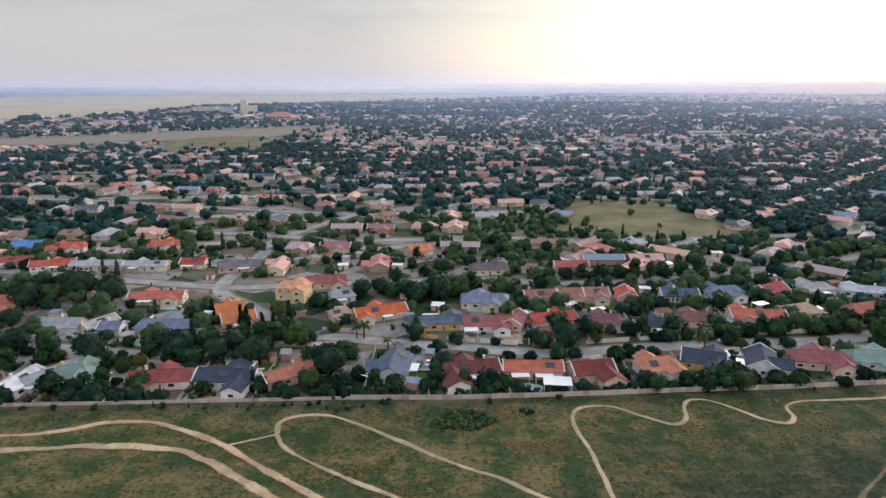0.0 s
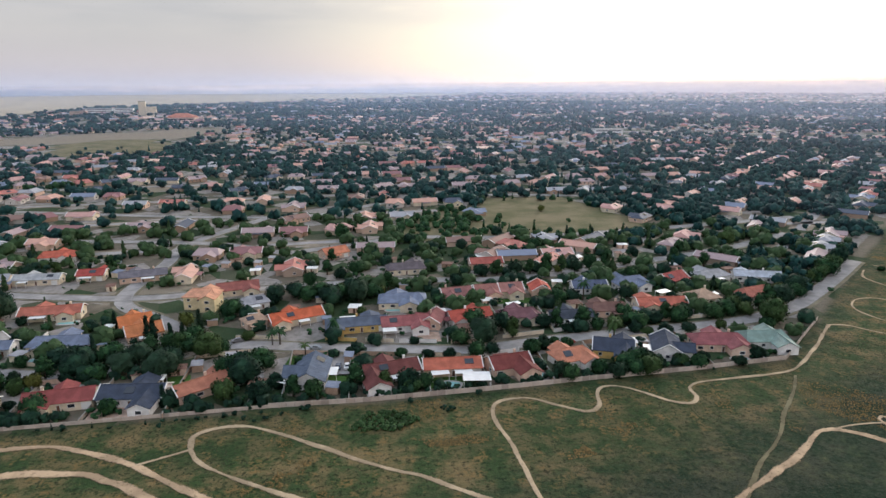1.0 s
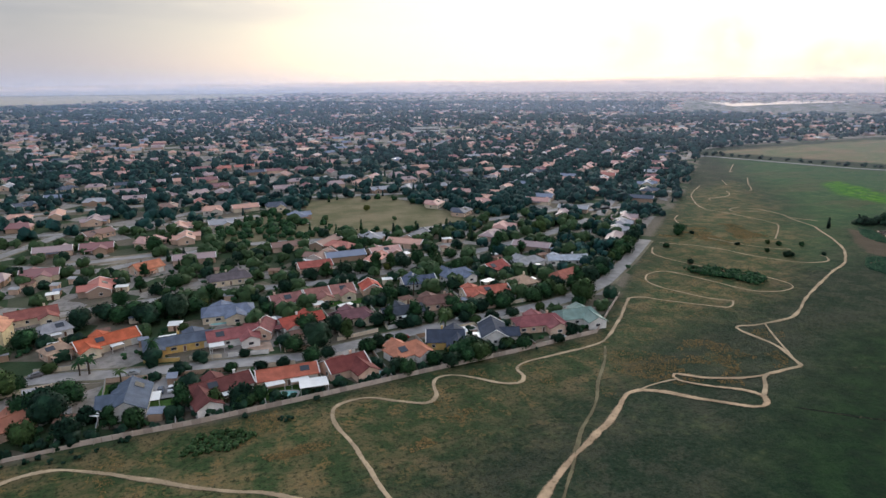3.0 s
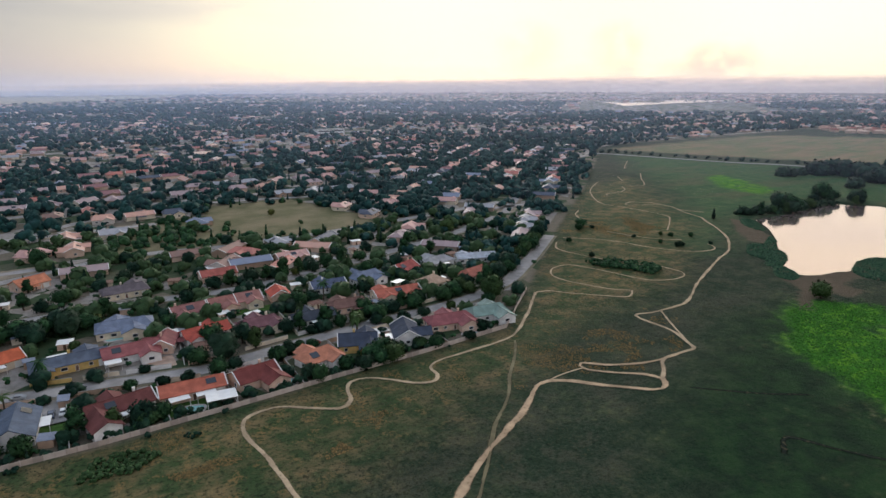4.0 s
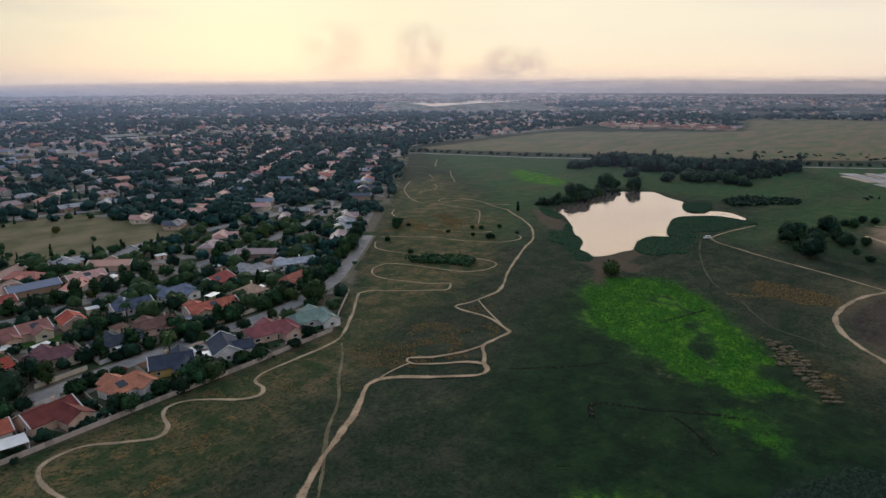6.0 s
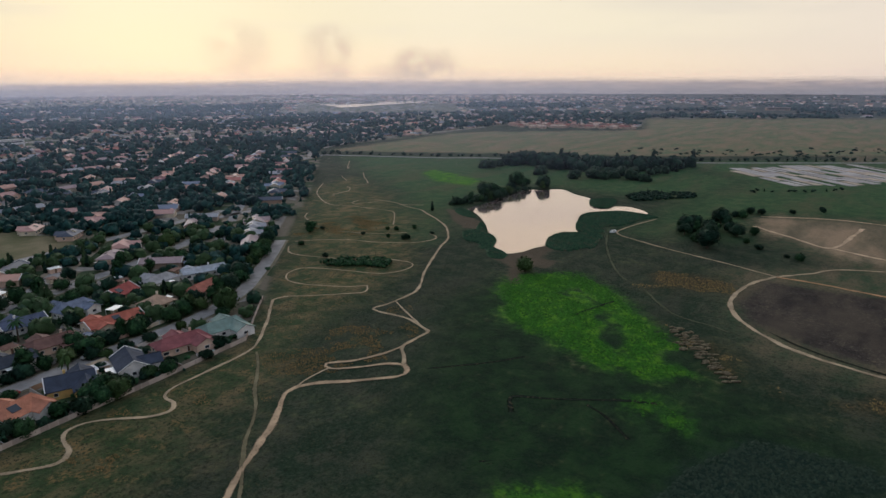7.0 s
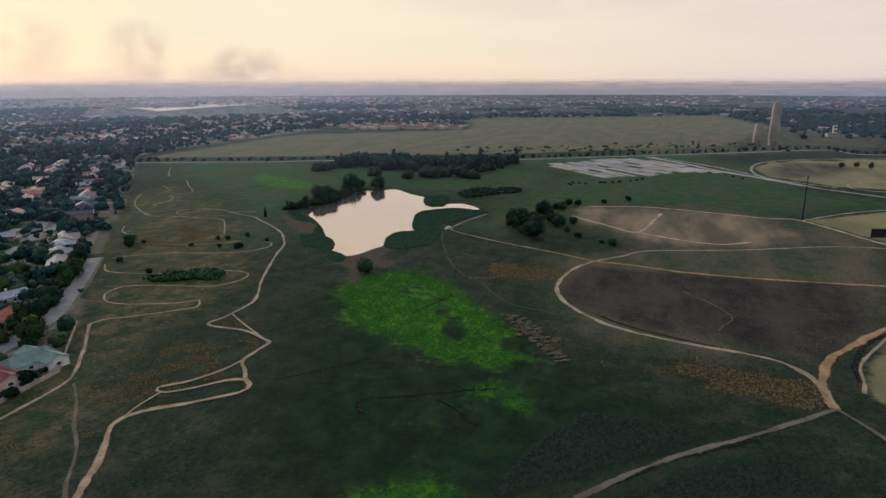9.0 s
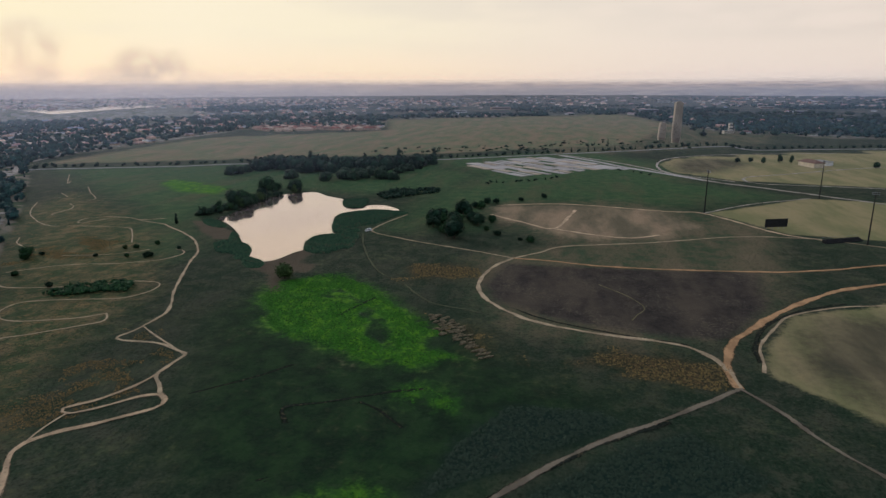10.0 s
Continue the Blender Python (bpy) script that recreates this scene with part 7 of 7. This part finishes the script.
def tower(x, y, high, wide, deep, top, turn, label):
    """A tapering concrete slab tower with legs at its foot and a roof house."""
    root = empty("concrete_tower", pose(x, y, 0, 0, 0, turn), label, "tower")
    foot = high * 0.12
    g = Geo()
    a, b = wide / 2, wide / 2 * top
    g.put([(-a, -deep / 2, foot), (a, -deep / 2, foot), (a, deep / 2, foot), (-a, deep / 2, foot), (a - 2 * b, -deep / 2, high), (a, -deep / 2, high), (a, deep / 2, high), (a - 2 * b, deep / 2, high)],
          [(3, 2, 1, 0), (4, 5, 6, 7), (0, 1, 5, 4), (1, 2, 6, 5), (2, 3, 7, 6), (3, 0, 4, 7)])
    part("shaft", g, CONCRETE, root)
    for k in range(4):
        part("leg", Geo().box(-a + wide * (k + 0.5) / 4, 0, 0, wide / 9, deep * 0.9, foot), CONCRETE, root)
    for k in range(6):
        part("rib", Geo().box(-a * 0.5 + a * 1.3 * k / 5 * 0.9, -deep / 2 - 0.15, foot + 1, 0.5, 0.3, (high - foot) * 0.75), CONCRETE, root)
    part("roof_house", Geo().box(a - b, 0, high, b * 1.2, deep * 0.7, high * 0.03), CONCRETE, root)


tower(1044, -137, 60, 12.5, 8, 0.86, -82, "tall tapering tan concrete silo tower")
tower(1090, -121, 27, 11, 9, 0.8, -82, "shorter tan concrete silo block with a stepped top")


def block(x, y, sx, sy, high, turn, mat, label, roof_mat=None, floors=3):
    """A larger building: walls, window bands and a parapet or pitched roof."""
    root = empty("building", pose(x, y, 0, 0, 0, turn), label, "building")
    part("wall", Geo().box(0, 0, 0, sx, sy, high), mat, root)
    for k in range(floors):
        part("window_band", Geo().box(0, -sy / 2 - 0.05, high * (k + 0.35) / floors, sx * 0.9, 0.2, high * 0.35 / floors), GLASS, root)
    if roof_mat:
        g = Geo()
        roof_shape(g, 0, 0, sx, sy, high, sy * 0.22, 1.0, sy * 0.5)
        part("roof", g, roof_mat, root)
    else:
        part("parapet", Geo().box(0, 0, high, sx + 0.6, sy + 0.6, 0.7), KERB, root)


cream, white = wmat(CREAM), wmat(WHITE)
block(-552, 1830, 18, 16, 38, 10, cream, "tall cream grain tower of the old town", None, 0)
block(-528, 1825, 24, 16, 24, 10, cream, "cream mill building beside the grain tower", None, 0)
block(-715, 1985, 70, 20, 14, 5, white, "long white warehouse of the town")
block(-650, 1990, 50, 20, 14, 5, white, "white warehouse with flat roof")
block(-750, 1930, 40, 18, 10, 5, wmat(PEACH), "pinkish town building with flat roof")
block(-392, 1580, 64, 40, 9, 0, wmat(PEACH), "large hall with a broad orange tiled roof", roofing("roof_hall", (0.45, 0.17, 0.10)), 1)
block(420, 1050, 48, 22, 9, -4, white, "large white hall among the houses", None, 2)
block(772, -244, 26, 12, 5, 20, cream, "cream sports pavilion with a tiled roof", roofing("roof_pavilion", BROWN), 1)
block(790, -262, 20, 8, 4, 20, white, "white sports shed beside the pavilion", None, 1)
block(1247, -252, 18, 10, 5, -80, cream, "tan building at the edge of the trees", None, 2)
block(1252, -256, 6, 6, 18, -80, cream, "small tan water tower", None, 3)
for k in range(16):
    a = rr.uniform(60, 112)
    d = rr.uniform(2000, 3600)
    block(d * math.sin(radians(a)), d * math.cos(radians(a)), rr.uniform(25, 70), rr.uniform(14, 24), rr.uniform(5, 9), -a + rr.uniform(-25, 25), wmat((CREAM, TAN, GREY, WHITE)[k % 4]), "distant pale warehouse of the town", None, 1)


# housing estate on the far side of the field
est = [(1221, 660), (1385, 640), (1300, 425), (1240, 400), (1150, 590)]
pts = fill(est, 17, rr)
g_w, g_r = Geo(), Geo()
for x, y in pts:
    a = rr.uniform(0, 3.1)
    g_w.box(x, y, 0, 13, 9, 4.2, a)
    roof_g = Geo()
    roof_shape(roof_g, 0, 0, 13, 9, 4.2, 2.4, 0.6, 3)
    c, s = math.cos(a), math.sin(a)
    g_r.put([(x + u * c - w * s, y + u * s + w * c, z) for u, w, z in roof_g.v], roof_g.f)
estate = empty("housing_estate", pose(0, 0, 0), "dense far housing estate with pinkish roofs", "houses")
estate["kind"] = "stuff"
part("wall", g_w, wmat(PEACH), estate)
part("roof", g_r, any_of("roof_estate", [SALMON, RED, PEACH, BROWN], True), estate)

# heaps of tipped rubble beside the marsh
RUBBLE = plain("dumped_rubble", (0.22, 0.18, 0.115), 0.95, 0.5, 1.2)
for k in range(84):
    row, col = k % 21, k // 21
    u, w = (row + rr.uniform(-0.3, 0.3)) / 20, (col - 1.5) * 2.9 + rr.uniform(-0.8, 0.8)
    if abs(w) > 4.8 * (0.45 + 0.55 * math.sin(math.pi * min(1.0, u + 0.12))):
        continue
    x, y = 236 - 36 * u + 0.66 * w, 55 - 26 * u - 0.75 * w
    v, f = lump(np.random.RandomState(700 + k), 1, np.array([0, 0, 0.2]), np.array([rr.uniform(1.4, 2.2), rr.uniform(0.35, 0.6), rr.uniform(0.4, 0.75)]), 0.25)
    heap = tagged(new("rubble_lump", np_mesh("rubble_lump", [(v, f)], RUBBLE)), "low pale ridge of tipped rubble and soil", "rubble", "tipped rubble")
    heap.matrix_basis = pose(x, y, 0, 0, 0, rr.uniform(-62, -42))

# ------------------------------------------------------------------ grass tufts


def tufts(name, label, pts, mat, lo, hi, rng, sides=4):
    """Squat uneven tussocks."""
    p = np.array(pts)
    n = len(p)
    h, r, a0 = rng.uniform(lo, hi, n) * 0.8, rng.uniform(lo, hi, n) * 0.9, rng.uniform(0, 6.3, n)
    rows = []
    for k in range(sides):
        a, q = a0 + 2 * np.pi * k / sides, r * rng.uniform(0.6, 1.3, n)
        rows.append(np.c_[p[:, 0] + np.cos(a) * q, p[:, 1] + np.sin(a) * q, np.full(n, -0.08)])
    rows.append(np.c_[p[:, 0] + rng.uniform(-0.4, 0.4, n) * r, p[:, 1] + rng.uniform(-0.4, 0.4, n) * r, h])
    v = np.stack(rows, 1).reshape(-1, 3)
    base = np.arange(n)[:, None] * (sides + 1)
    f = np.concatenate([base + [k, (k + 1) % sides, sides] for k in range(sides)])
    out = v - np.repeat(np.c_[p, np.full(n, -0.8)], sides + 1, 0)
    return tagged(new(name, np_mesh(name, [(v, f)], mat, out / np.linalg.norm(out, axis=1)[:, None])), label, "grass", kind="stuff")


def veld(n, box, keep_fn, rng):
    x, y = rng.uniform(box[0], box[1], n), rng.uniform(box[2], box[3], n)
    ok = (depth_in(TOWN, x, y) < -1) & (depth_in(LAKE, x, y) < -3) & keep_fn(x, y)
    for w, _, pts in TRAILS:
        near = gap(pts, x[ok], y[ok]) > w / 2 + 0.5
        ok[np.flatnonzero(ok)[~near]] = False
    return np.c_[x[ok], y[ok]]


rg = np.random.RandomState(5)
tufts("veld_grass", "tussocks of mixed veld grass", veld(60000, (-150, 260, 60, 300), lambda x, y: (rough_noise(x / 14, y / 14, 21) > -0.25) & (np.hypot(x, y) > 95) & (depth_in(WET, x, y) < -6), rg), TUFT, 0.15, 0.42, rg)
tufts("dry_grass", "orange-brown dry grass in patches", veld(300000, (-150, 330, 100, 300), lambda x, y: (rough_noise(x / 15, y / 15, 8) + 0.6 * rough_noise(x / 3, y / 3, 9) > 0.66) & (gap(TOWN_EDGE, x, y) < 62), rg), DRYGRASS, 0.18, 0.5, rg, 3)
tufts("reed_bed", "dark blue-green reeds in the wet ground", np.array([p for p in fill(REEDS_A, 0.75, rg) + fill(REEDS_B, 0.7, rg) if math.hypot(p[0] - 124, p[1] + 26) > 12]), REED, 0.35, 0.95, rg)
for k, poly in enumerate(REED_PLOTS):
    spot = np.array(fill(smooth_ring(poly, 2), 0.62, rg))
    dense = rough_noise(spot[:, 0] / 6, spot[:, 1] / 6, 61)
    tufts("reed_bed", "dense blue-green reed bed at the pond edge", spot[dense > -0.75], POND_REED, 0.7, 1.5, rg)
    rim = spot[(np.abs(dense) < 0.12)]
    tufts("reed_bed", "dry tan reeds among the green ones", rim, DRYREED, 0.7, 1.3, rg, 3)
for plot in ([(13, 148), (21, 147), (25, 149), (32, 147), (31, 144), (24, 144), (16, 145)], [(14, 148), (21, 147), (26, 149), (32, 146), (30, 144), (24, 144), (16, 144)], [(49, 137), (55, 139), (57, 135), (49, 134)]):
    tufts("dry_grass", "bright orange-brown dry grass clumps", np.array(fill(plot, 0.55, rg)), DRYGRASS, 0.25, 0.6, rg)
rust = np.array(fill(ORANGE_A, 1.1, rg) + fill(ORANGE_B, 1.0, rg) + fill(ORANGE_C, 0.9, rg))
rust = rust[patchy("russet", rust[:, 0], rust[:, 1]) > 0.62]
tufts("dry_grass", "rust coloured dry grass on the flats", rust, RUSTGRASS, 0.25, 0.7, rg)
sedge = np.array(fill(MARSH, 0.9, rg) + fill(MARSH_B, 0.9, rg) + fill(MARSH_C, 0.9, rg))
sedge = sedge[patchy("marsh", sedge[:, 0], sedge[:, 1]) > 0.66]
tufts("marsh_sedge", "bright green sedge of the marsh", sedge, SEDGE, 0.35, 0.75, rg)
# the first of each tree kind served only as a pattern
for tops in KINDS.values():
    for root in tops:
        for o in (*root.children_recursive, root):
            bpy.data.objects.remove(o)
